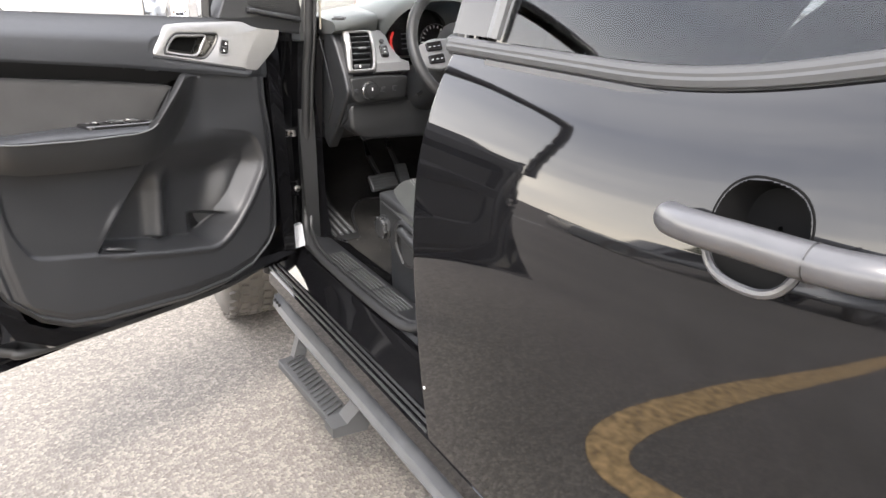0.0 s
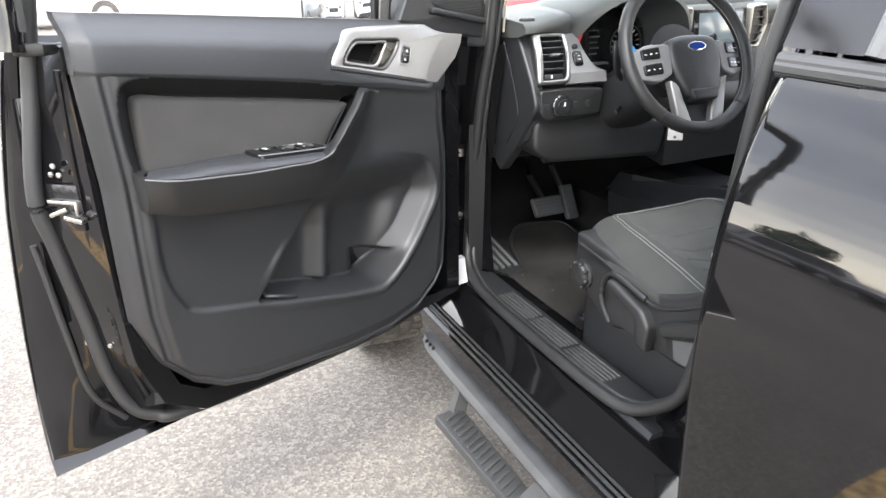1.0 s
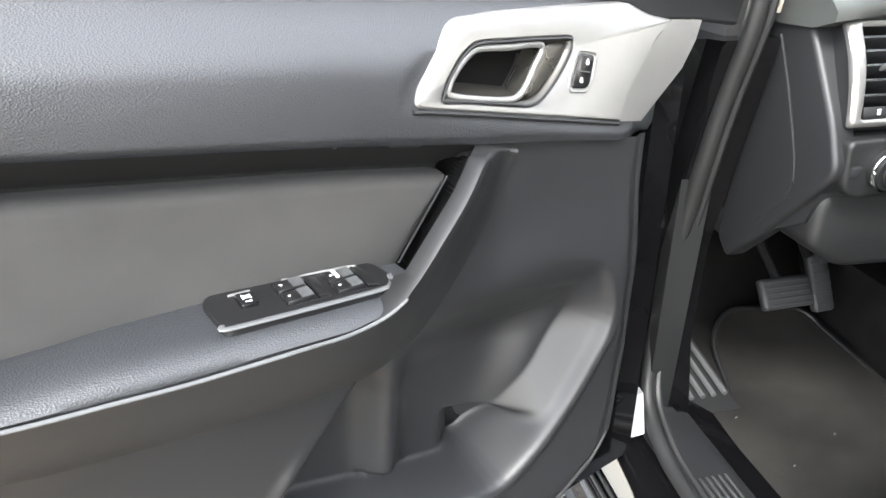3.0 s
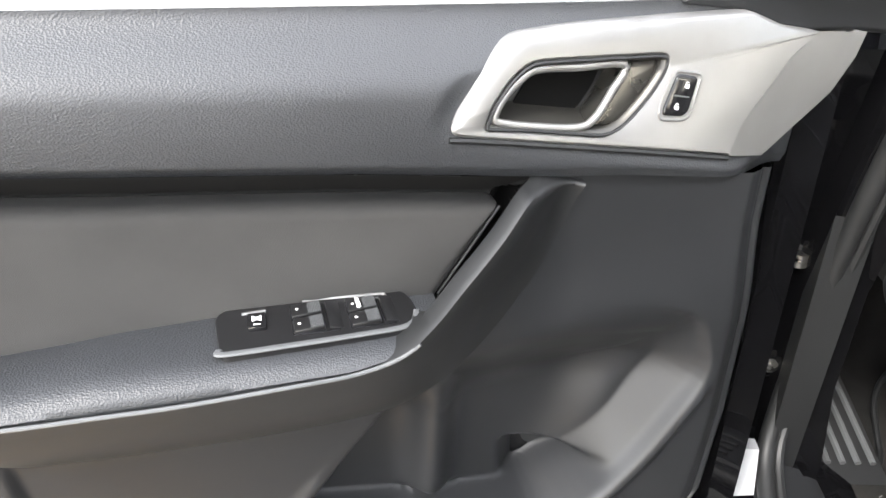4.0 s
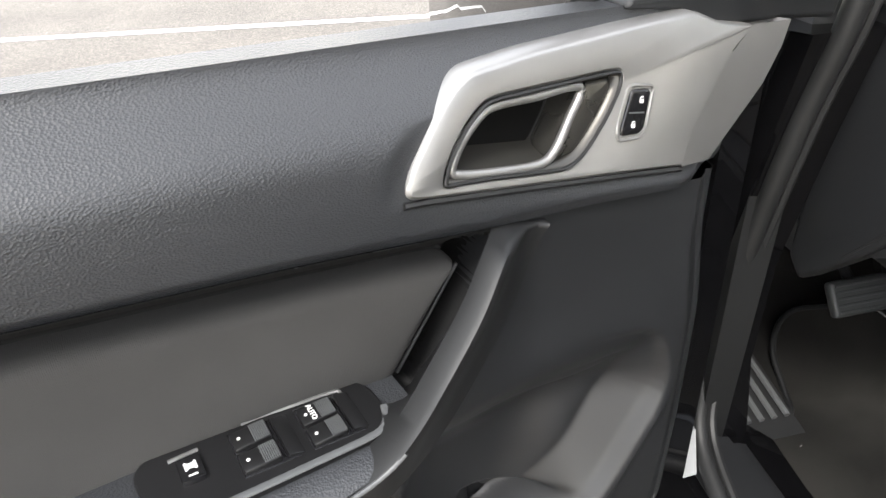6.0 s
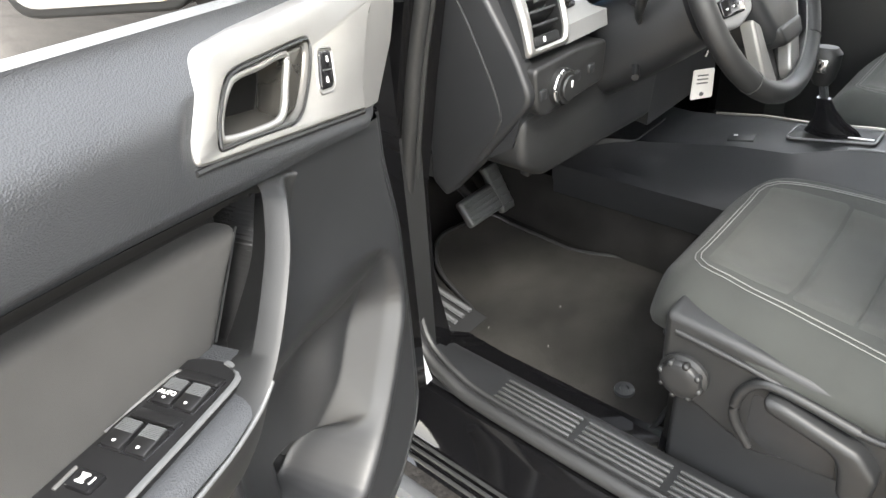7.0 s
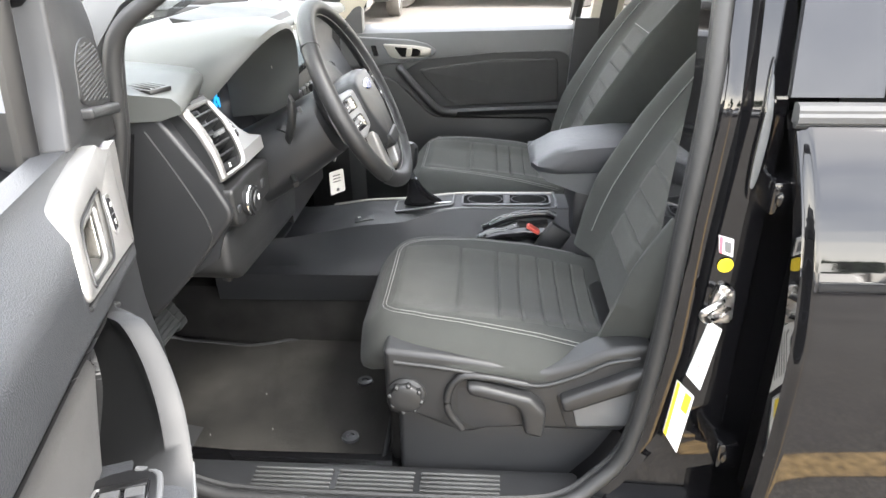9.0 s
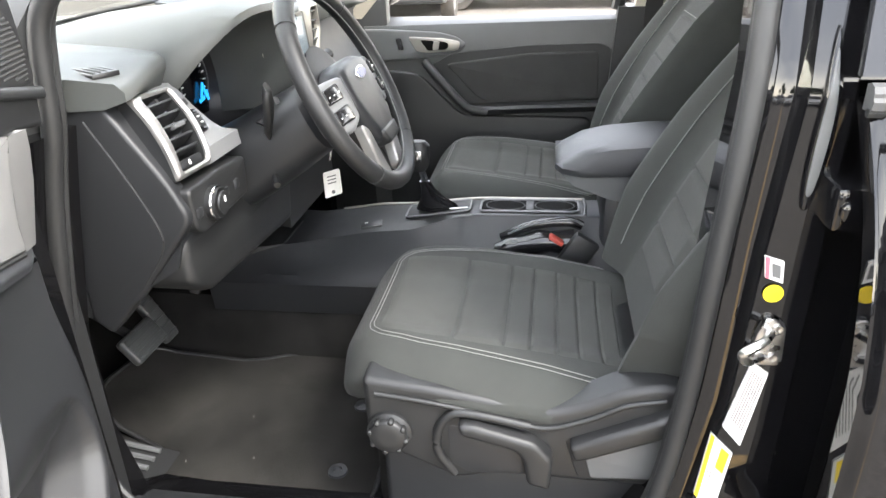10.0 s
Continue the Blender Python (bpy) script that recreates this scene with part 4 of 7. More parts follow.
def edge_at(ring, d):
    return [(u, min(skin_w(z) + d, 0.012), z) for u, z in ring]


body = part("door_shell", loft([at(inset_ring(IN_RING, 0.055), 0.035), at(inset_ring(IN_RING, 0.050), 0.102), at(inset_ring(IN_RING, 0.004), 0.106), at(IN_RING, 0.098), at(inset_ring(MID_RING, 0.004), 0.022), at(MID_RING, 0.010), at(inset_ring(MID_RING, -0.010), 0.0), [((a[0] + c[0]) / 2, (min(skin_w(c[1]) + 0.024, 0.012)) / 2 + 0.010, (a[1] + c[1]) / 2) for a, c in zip(MID_RING, OUT_RING)], [(a[0] * 0.2 + c[0] * 0.8, min(skin_w(c[1]) + 0.024, 0.012) * 0.8 + 0.007, a[1] * 0.2 + c[1] * 0.8) for a, c in zip(MID_RING, OUT_RING)], edge_at(OUT_RING, 0.024), edge_at(OUT_RING, 0.016)]), PAINT, door, "glossy black painted door frame", 25)
part("door_skin", shell(lambda a, b: ((lambda z: (a * interp(z, [0.53, 0.8, 1.04, 1.345], [1.144, 1.116, 1.09, 1.048]), skin_w(z) + 0.012, z))(0.53 + (0.755 + 0.03 * a) * b)), 24, 30, (0, 0.008, 0)), PAINT, door)
# window frame
part("window_frame", tube(curve([(1.05, 0.05, 1.33), (1.035, 0.045, 1.45), (1.0, 0.085, 1.66), (0.96, 0.12, 1.755), (0.90, 0.135, 1.775), (0.62, 0.15, 1.75), (0.42, 0.125, 1.65), (0.20, 0.075, 1.48), (0.04, 0.045, 1.32)], 6), 0.024, 10), PAINT, door, "black window frame")
part("window_channel", tube([(1.03, 0.055, 1.36), (1.018, 0.055, 1.46), (0.985, 0.095, 1.66)], 0.012, 8), RUBBER, door)
part("front_channel", tube([(0.292, 0.072, 1.32), (0.282, 0.082, 1.5), (0.277, 0.087, 1.56)], 0.009, 8, flat=1.5), BLACK_SATIN, door)
part("belt_strip", box(0.76, 0.018, 0.02, (0.665, 0.050, 1.309), 0.005, rot=(0, -3.6, 0)), RUBBER, door)
# seals on the door's rear and lower edge
part("door_seal", tube(curve([(1.000, 0.03, 1.42), (1.010, 0.022, 1.353), (1.028, 0.020, 1.25), (1.058, 0.020, 1.086), (1.046, 0.020, 0.99), (1.026, 0.022, 0.837), (1.010, 0.026, 0.70), (0.985, 0.034, 0.62), (0.945, 0.045, 0.585), (0.865, 0.06, 0.568), (0.40, 0.07, 0.550), (0.20, 0.07, 0.57)], 8), 0.0145, 12), RUBBER, door, "black rubber door seal")
part("outer_seal", tube(curve([(1.074, -0.008, 0.99), (1.068, -0.008, 0.93), (1.058, -0.006, 0.80), (1.042, -0.002, 0.66), (0.99, 0.002, 0.575)], 8), 0.0065, 8), RUBBER, door)
part("jamb_bead", tube(curve([(0.998, 0.085, 1.30), (1.003, 0.080, 1.15), (1.004, 0.078, 1.02), (0.998, 0.075, 0.93), (0.995, 0.082, 0.85), (0.988, 0.082, 0.76), (0.965, 0.085, 0.66)], 8), 0.006, 8), PAINT, door)
# latch on the jamb face
LATCH = pose(1.022, 0.058, 1.066, 0, 0, 32)


def on_latch(bm):
    bmesh.ops.transform(bm, matrix=LATCH, verts=bm.verts[:])
    return bm


lt = part("door_latch", on_latch(box(0.008, 0.062, 0.085, (0, 0, 0), 0.003)), BLACK_GLOSS, door, "black latch plate with steel fork")
part("fork", on_latch(box(0.014, 0.058, 0.0065, (0.007, 0.002, 0.013), 0.002)), STEEL, lt)
part("fork", on_latch(box(0.014, 0.0065, 0.024, (0.007, 0.029, 0.003), 0.002)), STEEL, lt)
part("fork", on_latch(box(0.016, 0.040, 0.0075, (0.008, -0.008, -0.006), 0.002, rot=(22, 0, 0))), STEEL, lt)
part("fork", on_latch(box(0.016, 0.036, 0.0085, (0.009, 0.020, -0.017), 0.002, rot=(-10, 0, 0))), STEEL, lt)
for u, w, z in ((1.034, 0.008, 0.776), (1.008, 0.062, 0.781), (1.026, 0.055, 1.026), (1.034, 0.046, 1.125), (1.030, 0.052, 1.140), (1.026, 0.062, 1.125)):
    part("bolt", lathe([(0, 0), (0.0052, 0), (0.0045, 0.003), (0, 0.004)], 10, pose(u - 0.003, w - 0.002, z, 0, 0, 32) @ pose(0, 0, 0, 0, 90, 0)), STEEL, door)
part("wax_mark", box(0.032, 0.004, 0.016, (1.075, -0.018, 0.665), 0.0015, rot=(0, 8, -15)), PALE_GREY, door, "smear of pale wax")

# --- trim panel ---
BAND = [(0.13, 1.160), (0.238, 1.177), (0.334, 1.195), (0.438, 1.211), (0.508, 1.224), (0.582, 1.237), (0.668, 1.250), (0.747, 1.262), (0.82, 1.273), (0.89, 1.283), (0.987, 1.296)]
TOP = [(0.13, 1.318), (0.212, 1.328), (0.323, 1.337), (0.425, 1.345), (0.562, 1.356), (0.686, 1.366), (0.796, 1.375), (0.987, 1.389)]


def band_z(u):
    return interp(u, [p[0] for p in BAND], [p[1] for p in BAND])


def top_z(u):
    return interp(u, [p[0] for p in TOP], [p[1] for p in TOP])


# outline of the sunk field that holds the cloth insert, the armrest and the pull
REC = round_poly([(0.406, 1.205), (0.438, 1.211), (0.582, 1.237), (0.747, 1.262), (0.885, 1.283), (0.930, 1.276), (0.938, 1.226), (0.934, 1.146), (0.916, 1.051), (0.80, 1.03), (0.60, 1.005), (0.52, 1.03), (0.46, 1.10)], [0.01, 0.01, 0.03, 0.03, 0.03, 0.035, 0.03, 0.03, 0.01, 0.02, 0.02, 0.02, 0.02], 4)
BEZ = round_poly([(0.5035, 1.2585), (0.4985, 1.2735), (0.4664, 1.3108), (0.4460, 1.3262), (0.3886, 1.3273), (0.2845, 1.3241), (0.2169, 1.3208), (0.1824, 1.3052), (0.1412, 1.2956), (0.172, 1.2755), (0.1958, 1.2483), (0.2175, 1.2255), (0.2316, 1.1962), (0.3342, 1.2197), (0.4151, 1.2376), (0.4850, 1.2535)], [0.008, 0.010, 0.02, 0.014, 0.01, 0.02, 0.004, 0.012, 0.001, 0.01, 0.01, 0.01, 0.001, 0.02, 0.02, 0.010], 4)
CUP = round_poly([(0.4735, 1.2590), (0.4665, 1.2753), (0.4482, 1.2952), (0.4330, 1.3046), (0.4211, 1.3052), (0.3631, 1.3010), (0.3140, 1.2968), (0.3040, 1.2948), (0.3060, 1.2832), (0.3193, 1.2658), (0.3379, 1.2490), (0.3513, 1.2398), (0.3660, 1.2368), (0.3889, 1.2417), (0.4401, 1.2532), (0.4671, 1.2580)], [0.006, 0.010, 0.010, 0.008, 0.008, 0.01, 0.008, 0.005, 0.008, 0.01, 0.012, 0.010, 0.008, 0.01, 0.01, 0.006], 4)


def bez_w(u, z):
    """Depth of the bezel's face, leaning back towards the window."""
    return 0.145 - 0.15 * (z - 1.197) + 0.06 * (u - 0.232)


def upper(a, b):
    u = 0.135 + 0.852 * a
    z0, z1 = band_z(u) - 0.002, top_z(u)
    z = z0 + (z1 - z0) * b
    w = 0.1465 - 0.040 * float(smoothstep(0.46, 1.0, b)) ** 1.4 + 0.003 * math.sin(math.pi * min(b / 0.7, 1))
    w -= 0.018 * (1 - float(smoothstep(0, 0.03, 0.987 - u))) + 0.040 * (1 - float(smoothstep(0, 0.10, u - 0.135)))
    # rolled lower edge above the band, running flush into the lower trim at the lock end
    w -= 0.004 * (1 - float(smoothstep(0, 0.08, b)))
    return (u, w, z)


def upper_panel():
    """The padded upper trim, cut back under the bezel and its cup."""
    bm = grid(upper, 200, 56)
    vs = bm.verts[:]
    uu, zz = [v.co.x for v in vs], [v.co.z for v in vs]
    tail = [(0.236, 1.196), (0.192, 1.1885), (0.116, 1.2365), (0.095, 1.268), (0.088, 1.290), (0.1412, 1.2956), (0.176, 1.2755), (0.222, 1.2255)]
    d_bez = np.maximum(sdist(uu, zz, BEZ), sdist(uu, zz, tail))
    cut = 0.045 * smoothstep(0.004, 0.010, d_bez) + 0.055 * smoothstep(-0.006, 0.004, sdist(uu, zz, CUP))
    # the padding dips to meet the bezel's rim
    for v, c, k in zip(vs, cut, smoothstep(-0.020, -0.003, d_bez)):
        low = min(v.co.y, bez_w(v.co.x, v.co.z) - 0.0045)
        v.co.y += (low - v.co.y) * float(k) - float(c)
    rim = [e for e in bm.edges if e.is_boundary]
    r = bmesh.ops.extrude_edge_only(bm, edges=rim)
    bmesh.ops.translate(bm, verts=[v for v in r["geom"] if isinstance(v, bmesh.types.BMVert)], vec=(0, -0.030, 0))
    return bm


part("upper_trim", upper_panel(), LEATHER, door, "grained dark vinyl upper door trim")
# contour of the sunk lower field, and the map pocket in its front half
FIELD = round_poly([(0.914, 1.05), (0.917, 0.984), (0.914, 0.905), (0.880, 0.832), (0.835, 0.817), (0.733, 0.794), (0.643, 0.773), (0.517, 0.741), (0.392, 0.716), (0.335, 0.752), (0.276, 0.814), (0.200, 0.925), (0.225, 1.02), (0.40, 1.07), (0.60, 1.06)], [0.01, 0.03, 0.04, 0.035, 0.02, 0.02, 0.02, 0.02, 0.03, 0.03, 0.03, 0.03, 0.04, 0.04, 0.02], 4)
POCKET = round_poly([(0.733, 0.796), (0.643, 0.775), (0.517, 0.743), (0.392, 0.718), (0.335, 0.754), (0.276, 0.816), (0.202, 0.925), (0.225, 1.02), (0.40, 1.07), (0.52, 1.06), (0.568, 0.990), (0.624, 0.926), (0.682, 0.857)], [0.012, 0.02, 0.02, 0.03, 0.03, 0.03, 0.03, 0.04, 0.04, 0.03, 0.03, 0.02, 0.02], 4)
GAP = round_poly([(0.448, 1.182), (0.402, 1.192), (0.450, 1.134), (0.490, 1.070), (0.512, 1.085)], 0.006)


def lower_points(nu, nv):
    U, Z, E = np.zeros((nu + 1, nv + 1)), np.zeros((nu + 1, nv + 1)), np.zeros((nu + 1, nv + 1))
    for i in range(nu + 1):
        a = i / nu
        for j in range(nv + 1):
            b = j / nv
            um = 0.13 + 0.857 * a
            zb = interp(um, [0.13, 0.15, 0.19, 0.25, 0.35, 0.50, 0.78, 0.86, 0.92, 0.96, 0.985], [0.80, 0.70, 0.640, 0.592, 0.572, 0.570, 0.598, 0.618, 0.660, 0.730, 0.84])
            z = zb + (band_z(um) - zb) * b
            uf = interp(z, [0.55, 0.66, 0.84, 0.97, 1.10, 1.19], [0.20, 0.160, 0.137, 0.134, 0.136, 0.135])
            ur = interp(z, [0.55, 0.66, 0.75, 0.85, 0.96, 1.1, 1.28], [0.90, 0.940, 0.968, 0.980, 0.980, 0.978, 0.987])
            U[i, j] = uf + (ur - uf) * a
            Z[i, j] = z
            E[i, j] = min(z - zb, U[i, j] - uf, ur - U[i, j])
    return U, Z, E


def lower_panel(nu=300, nv=230):
    U, Z, E = lower_points(nu, nv)
    W = np.full(U.shape, 0.1475)
    # set back under the handle bezel, ahead of the pull
    W -= 0.011 * smoothstep(0.99, 1.12, Z) * smoothstep(0.46, 0.38, U)
    W -= 0.016 * smoothstep(0.20, 0.134, U)
    # sunk field with a raking edge below the vinyl lip
    rec = sdist(U, Z, REC).reshape(U.shape)
    W -= 0.048 * np.clip(rec / 0.034, 0, 1) ** 0.85
    gap = sdist(U, Z, GAP).reshape(U.shape)
    W += (np.minimum(W, 0.050) - W) * smoothstep(-0.003, 0.004, gap)
    fl = sdist(U, Z, FIELD).reshape(U.shape)
    low = smoothstep(1.06, 0.98, Z)
    W -= 0.008 * low * smoothstep(0.0, 0.012, fl)
    pk = sdist(U, Z, POCKET).reshape(U.shape)
    # steep at the padded side and the lip, a long ramp towards the hinge
    deep = smoothstep(1.04, 0.90, Z)
    ramp = smoothstep(0.41, 0.30, U) * smoothstep(0.745, 0.80, Z)
    W -= deep * (ramp * (0.046 * np.clip(pk / 0.046, 0, 1) + 0.030 * smoothstep(0.046, 0.13, pk)) + (1 - ramp) * 0.078 * smoothstep(0.0, 0.020, pk))
    # step where the ramp ends at the pocket's flap
    flap = smoothstep(0.800, 0.785, Z - 0.22 * (U - 0.36)) * smoothstep(0.31, 0.335, U) * smoothstep(0.016, 0.026, pk) * smoothstep(0.44, 0.40, U)
    W -= 0.028 * flap
    # bottle bulge inside the pocket
    W += 0.030 * np.exp(-((U - 0.515 - 0.10 * (0.9 - Z)) / 0.026) ** 2) * smoothstep(0.975, 0.91, Z) * smoothstep(0.01, 0.03, pk)
    # rolled lip along the pocket's floor
    lip = np.exp(-((pk + 0.008) / 0.008) ** 2) * (pk < 0.004)
    W += 0.005 * lip * smoothstep(0.93, 0.88, Z) * smoothstep(0.73, 0.66, U)
    # lower border step
    W -= 0.034 * (1 - smoothstep(0.0, 0.028, E)) + 0.004 * (1 - smoothstep(0.045, 0.06, E))
    W -= 0.004 * np.exp(-((E - 0.036) / 0.0045) ** 2)
    bm = bmesh.new()
    vs = [[bm.verts.new((U[i, j], W[i, j], Z[i, j])) for j in range(nv + 1)] for i in range(nu + 1)]
    for i in range(nu):
        for j in range(nv):
            f = bm.faces.new((vs[i][j], vs[i + 1][j], vs[i + 1][j + 1], vs[i][j + 1]))
            # faces in the sunk field take the black that paints in their shade
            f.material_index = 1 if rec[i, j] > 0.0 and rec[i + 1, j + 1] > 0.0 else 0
    return bm


part("lower_trim", lower_panel(), [PLASTIC, SUNK_SHADE], door, "dark grey moulded lower door trim with map pocket", 60)
# no carpet here: the black stands in for shade inside the hollow
part("pull_cavity", loft([at(GAP, 0.101), at(inset_ring(GAP, 0.001), 0.090), at(inset_ring(GAP, 0.004), 0.066), at(inset_ring(GAP, 0.012), 0.064), at(inset_ring(GAP, 0.017), 0.0638)], caps=False), CARPET_AND_SHADE, door, "hollow behind the pull handle, its shade put into black", 60)
INSERT = round_poly([(0.906, 1.225), (0.900, 1.246), (0.882, 1.2485), (0.837, 1.2385), (0.759, 1.2265), (0.675, 1.2135), (0.584, 1.2000), (0.485, 1.1825), (0.4495, 1.1755), (0.512, 1.093), (0.54, 1.06), (0.906, 1.06)], [0.02, 0.012, 0.012, 0.02, 0.02, 0.02, 0.02, 0.02, 0.008, 0.01, 0.01, 0.005], 4)
insert = part("cloth_insert", slab(INSERT, 0.090, 0.128, "xz", 0.014, 5), CLOTH_DOOR, door, "dark grey woven cloth insert")
part("insert_piping", tube([(0.4525, 0.1235, 1.174), (0.482, 0.1235, 1.1345), (0.514, 0.1235, 1.092)], 0.0016, 6), PLASTIC, insert, "thin dark piping")
part("cup_rim", tube(curve([(0.700, 0.128, 0.800), (0.672, 0.142, 0.795), (0.640, 0.140, 0.782), (0.630, 0.122, 0.775), (0.652, 0.100, 0.780), (0.690, 0.105, 0.795)], 5, closed=True), 0.0045, 8, closed=True), PLASTIC, door)
# the depth of the opening is only black colour on this plate
part("cup_floor", slab(curve([(0.698, 0.105), (0.672, 0.140), (0.640, 0.138), (0.632, 0.122), (0.652, 0.102), (0.69, 0.096)], 4, closed=True), 0.760, 0.7735, "xy", 0.001), RECESS_SHADE, door, "black plate for the shade in the cup opening")

# armrest fascia and pull handle in one sweep: ridge and foot of each section
SWEEP = [((0.934, 0.198, 1.124), (0.930, 0.172, 1.058)), ((0.90, 0.214, 1.1175), (0.893, 0.180, 1.047)), ((0.86, 0.2155, 1.111), (0.862, 0.180, 1.038)), ((0.80, 0.2155, 1.1045), (0.80, 0.179, 1.028)), ((0.742, 0.2155, 1.0985), (0.72, 0.178, 1.0175)), ((0.655, 0.2150, 1.0935), (0.640, 0.174, 1.008)), ((0.608, 0.2130, 1.0905), (0.575, 0.168, 1.004)), ((0.568, 0.2115, 1.097), (0.525, 0.158, 1.014)), ((0.538, 0.2105, 1.118), (0.486, 0.152, 1.040)), ((0.508, 0.2060, 1.147), (0.448, 0.147, 1.078)), ((0.474, 0.1950, 1.175), (0.420, 0.143, 1.112)), ((0.446, 0.1800, 1.1975), (0.398, 0.140, 1.150)), ((0.430, 0.1675, 1.2025), (0.384, 0.142, 1.180)), ((0.421, 0.1560, 1.2045), (0.379, 0.146, 1.192)), ((0.418, 0.1420, 1.2050), (0.378, 0.136, 1.194))]
_ridge, _foot = curve([q[0] for q in SWEEP], 6), curve([q[1] for q in SWEEP], 6)


def sweep_ring(r, f, k):
    """Inner wall, narrow bright ridge, rounded outer face, foot."""
    r, f = np.array(r), np.array(f)
    rise = float(smoothstep(0.42, 0.62, k))                        # 0 along the armrest, 1 up the pull
    ax = np.array([f[0] - r[0], 0, f[2] - r[2]])
    ax /= np.linalg.norm(ax) + 1e-9
    inner = r - ax * (0.0015 + 0.0045 * rise)
    mid = r + (f - r) * 0.5 + np.array([0, 0.008 - 0.014 * rise, 0])
    q1 = r + (f - r) * 0.16 + np.array([0, 0.0035 - 0.004 * rise, 0])
    q3 = r + (f - r) * 0.82 + np.array([0, 0.005 - 0.011 * rise, 0])
    foot_in = f + np.array([0, -0.045, 0]) + ax * 0.002
    # the pull is a bar with a hollow behind it; the fascia runs back to the trim
    back = np.array([inner[0], 0.100, inner[2]]) * (1 - rise) + (inner + ax * 0.022 + np.array([0, -0.030, 0])) * rise
    return [tuple(back), (inner[0], inner[1] - 0.022, inner[2]), (inner[0], inner[1] - 0.004, inner[2]), tuple(inner * 0.6 + r * 0.4 + np.array([0, 0.0005, 0])), tuple(r), tuple(q1), tuple(mid), tuple(q3), tuple(f), tuple(foot_in), (f[0], 0.08, f[2])]


pull = part("pull_handle", loft([sweep_ring(r, f, i / (len(_ridge) - 1)) for i, (r, f) in enumerate(zip(_ridge, _foot))]), PLASTIC_DARK, door, "dark satin pull handle sweeping out of the armrest", 40)
# lighter tube drawn where the ridge's bevel catches the light
part("ridge_highlight", tube([(r[0], r[1] - 0.0002, r[2] + 0.0008) for r in _ridge[:46]], 0.0019, 8), PLASTIC_GREY, pull, "thin grey line for the highlight on the ridge")


def arm_ring(u):
    za = interp(u, [0.53, 0.568, 0.608, 0.655, 0.742, 0.80, 0.86, 0.90, 0.922], [1.094, 1.094, 1.0905, 1.0935, 1.0985, 1.1045, 1.111, 1.1175, 1.122])
    zi = interp(u, [0.52, 0.545, 0.59, 0.64, 0.71, 0.79, 0.83, 0.88, 0.922], [1.0945, 1.0980, 1.1025, 1.1070, 1.1140, 1.1170, 1.116, 1.1165, 1.1205])
    wf = interp(u, [0.52, 0.54, 0.57, 0.61, 0.88, 0.91, 0.922], [0.170, 0.190, 0.206, 0.2115, 0.2125, 0.205, 0.188])
    wb = interp(u, [0.86, 0.90, 0.922], [0.10, 0.125, 0.165])
    zp = interp(u, [0.52, 0.60, 0.72, 0.80, 0.90, 0.922], [1.0960, 1.1035, 1.1150, 1.1235, 1.1275, 1.1235])   # crown behind the roll
    return [(u, wb, za - 0.014), (u, wf - 0.006, za - 0.006), (u, wf, za + 0.0012), (u, wf + 0.0012, za + 0.30 * (zp - za)), (u, wf - 0.004, za + 0.62 * (zp - za)), (u, wf - 0.013, za + 0.88 * (zp - za)), (u, wf - 0.026, zp), (u, max(0.160, wb + 0.01), zp), (u, max(0.135, wb), zi + 0.001), (u, wb, zi)]


armrest = part("armrest", loft([arm_ring(u) for u in np.linspace(0.52, 0.922, 44)]), LEATHER, door, "dark grained vinyl armrest with rounded front", 60)

# window switch panel: a plate tilted with the armrest, in its own frame (x to the hinge, y to the door skin)
SW = Matrix.Translation((0.628, 0.153, 1.1090)) @ Matrix(((-1, 0, 0, 0), (0, -1, 0, 0), (0, 0, 1, 0), (0, 0, 0, 1))) @ Euler((radians(0), radians(5.4), 0)).to_matrix().to_4x4()


def on_switch(bm):
    bmesh.ops.transform(bm, matrix=SW, verts=bm.verts[:])
    return bm


SW_OUT = round_poly([(-0.082, -0.038), (-0.087, 0.016), (-0.080, 0.026), (-0.017, 0.037), (0.034, 0.036), (0.070, 0.034), (0.083, 0.022), (0.086, -0.006), (0.080, -0.023), (0.068, -0.031), (0.026, -0.034)], [0.007, 0.010, 0.010, 0.02, 0.02, 0.012, 0.012, 0.012, 0.010, 0.012, 0.02], 3)
panel = part("switch_panel", on_switch(slab(SW_OUT, -0.014, 0.0035, "xy", 0.002)), BLACK_SATIN, door, "black window switch panel")
part("panel_edge", on_switch(tube(curve([(-0.083, -0.030, 0.0034), (-0.080, -0.0362, 0.0036), (-0.03, -0.0352, 0.0036), (0.026, -0.0328, 0.0036), (0.066, -0.0300, 0.0036), (0.079, -0.0220, 0.0036), (0.0845, -0.008, 0.0036)], 6), 0.0030, 8, flat=0.6)), PLASTIC_GREY, panel, "grey bright edge")
part("well_edge", on_switch(tube(curve([(-0.012, 0.0255, 0.0042), (0.0, 0.0262, 0.0042), (0.03, 0.0250, 0.0042), (0.058, 0.0235, 0.0042), (0.062, 0.0205, 0.0042), (0.061, 0.016, 0.0040)], 5), 0.0015, 6)), SILVER, panel)
part("well_edge", on_switch(tube([(-0.064, 0.0160, 0.0042), (-0.044, 0.0175, 0.0042)], 0.0015, 6)), SILVER, panel)
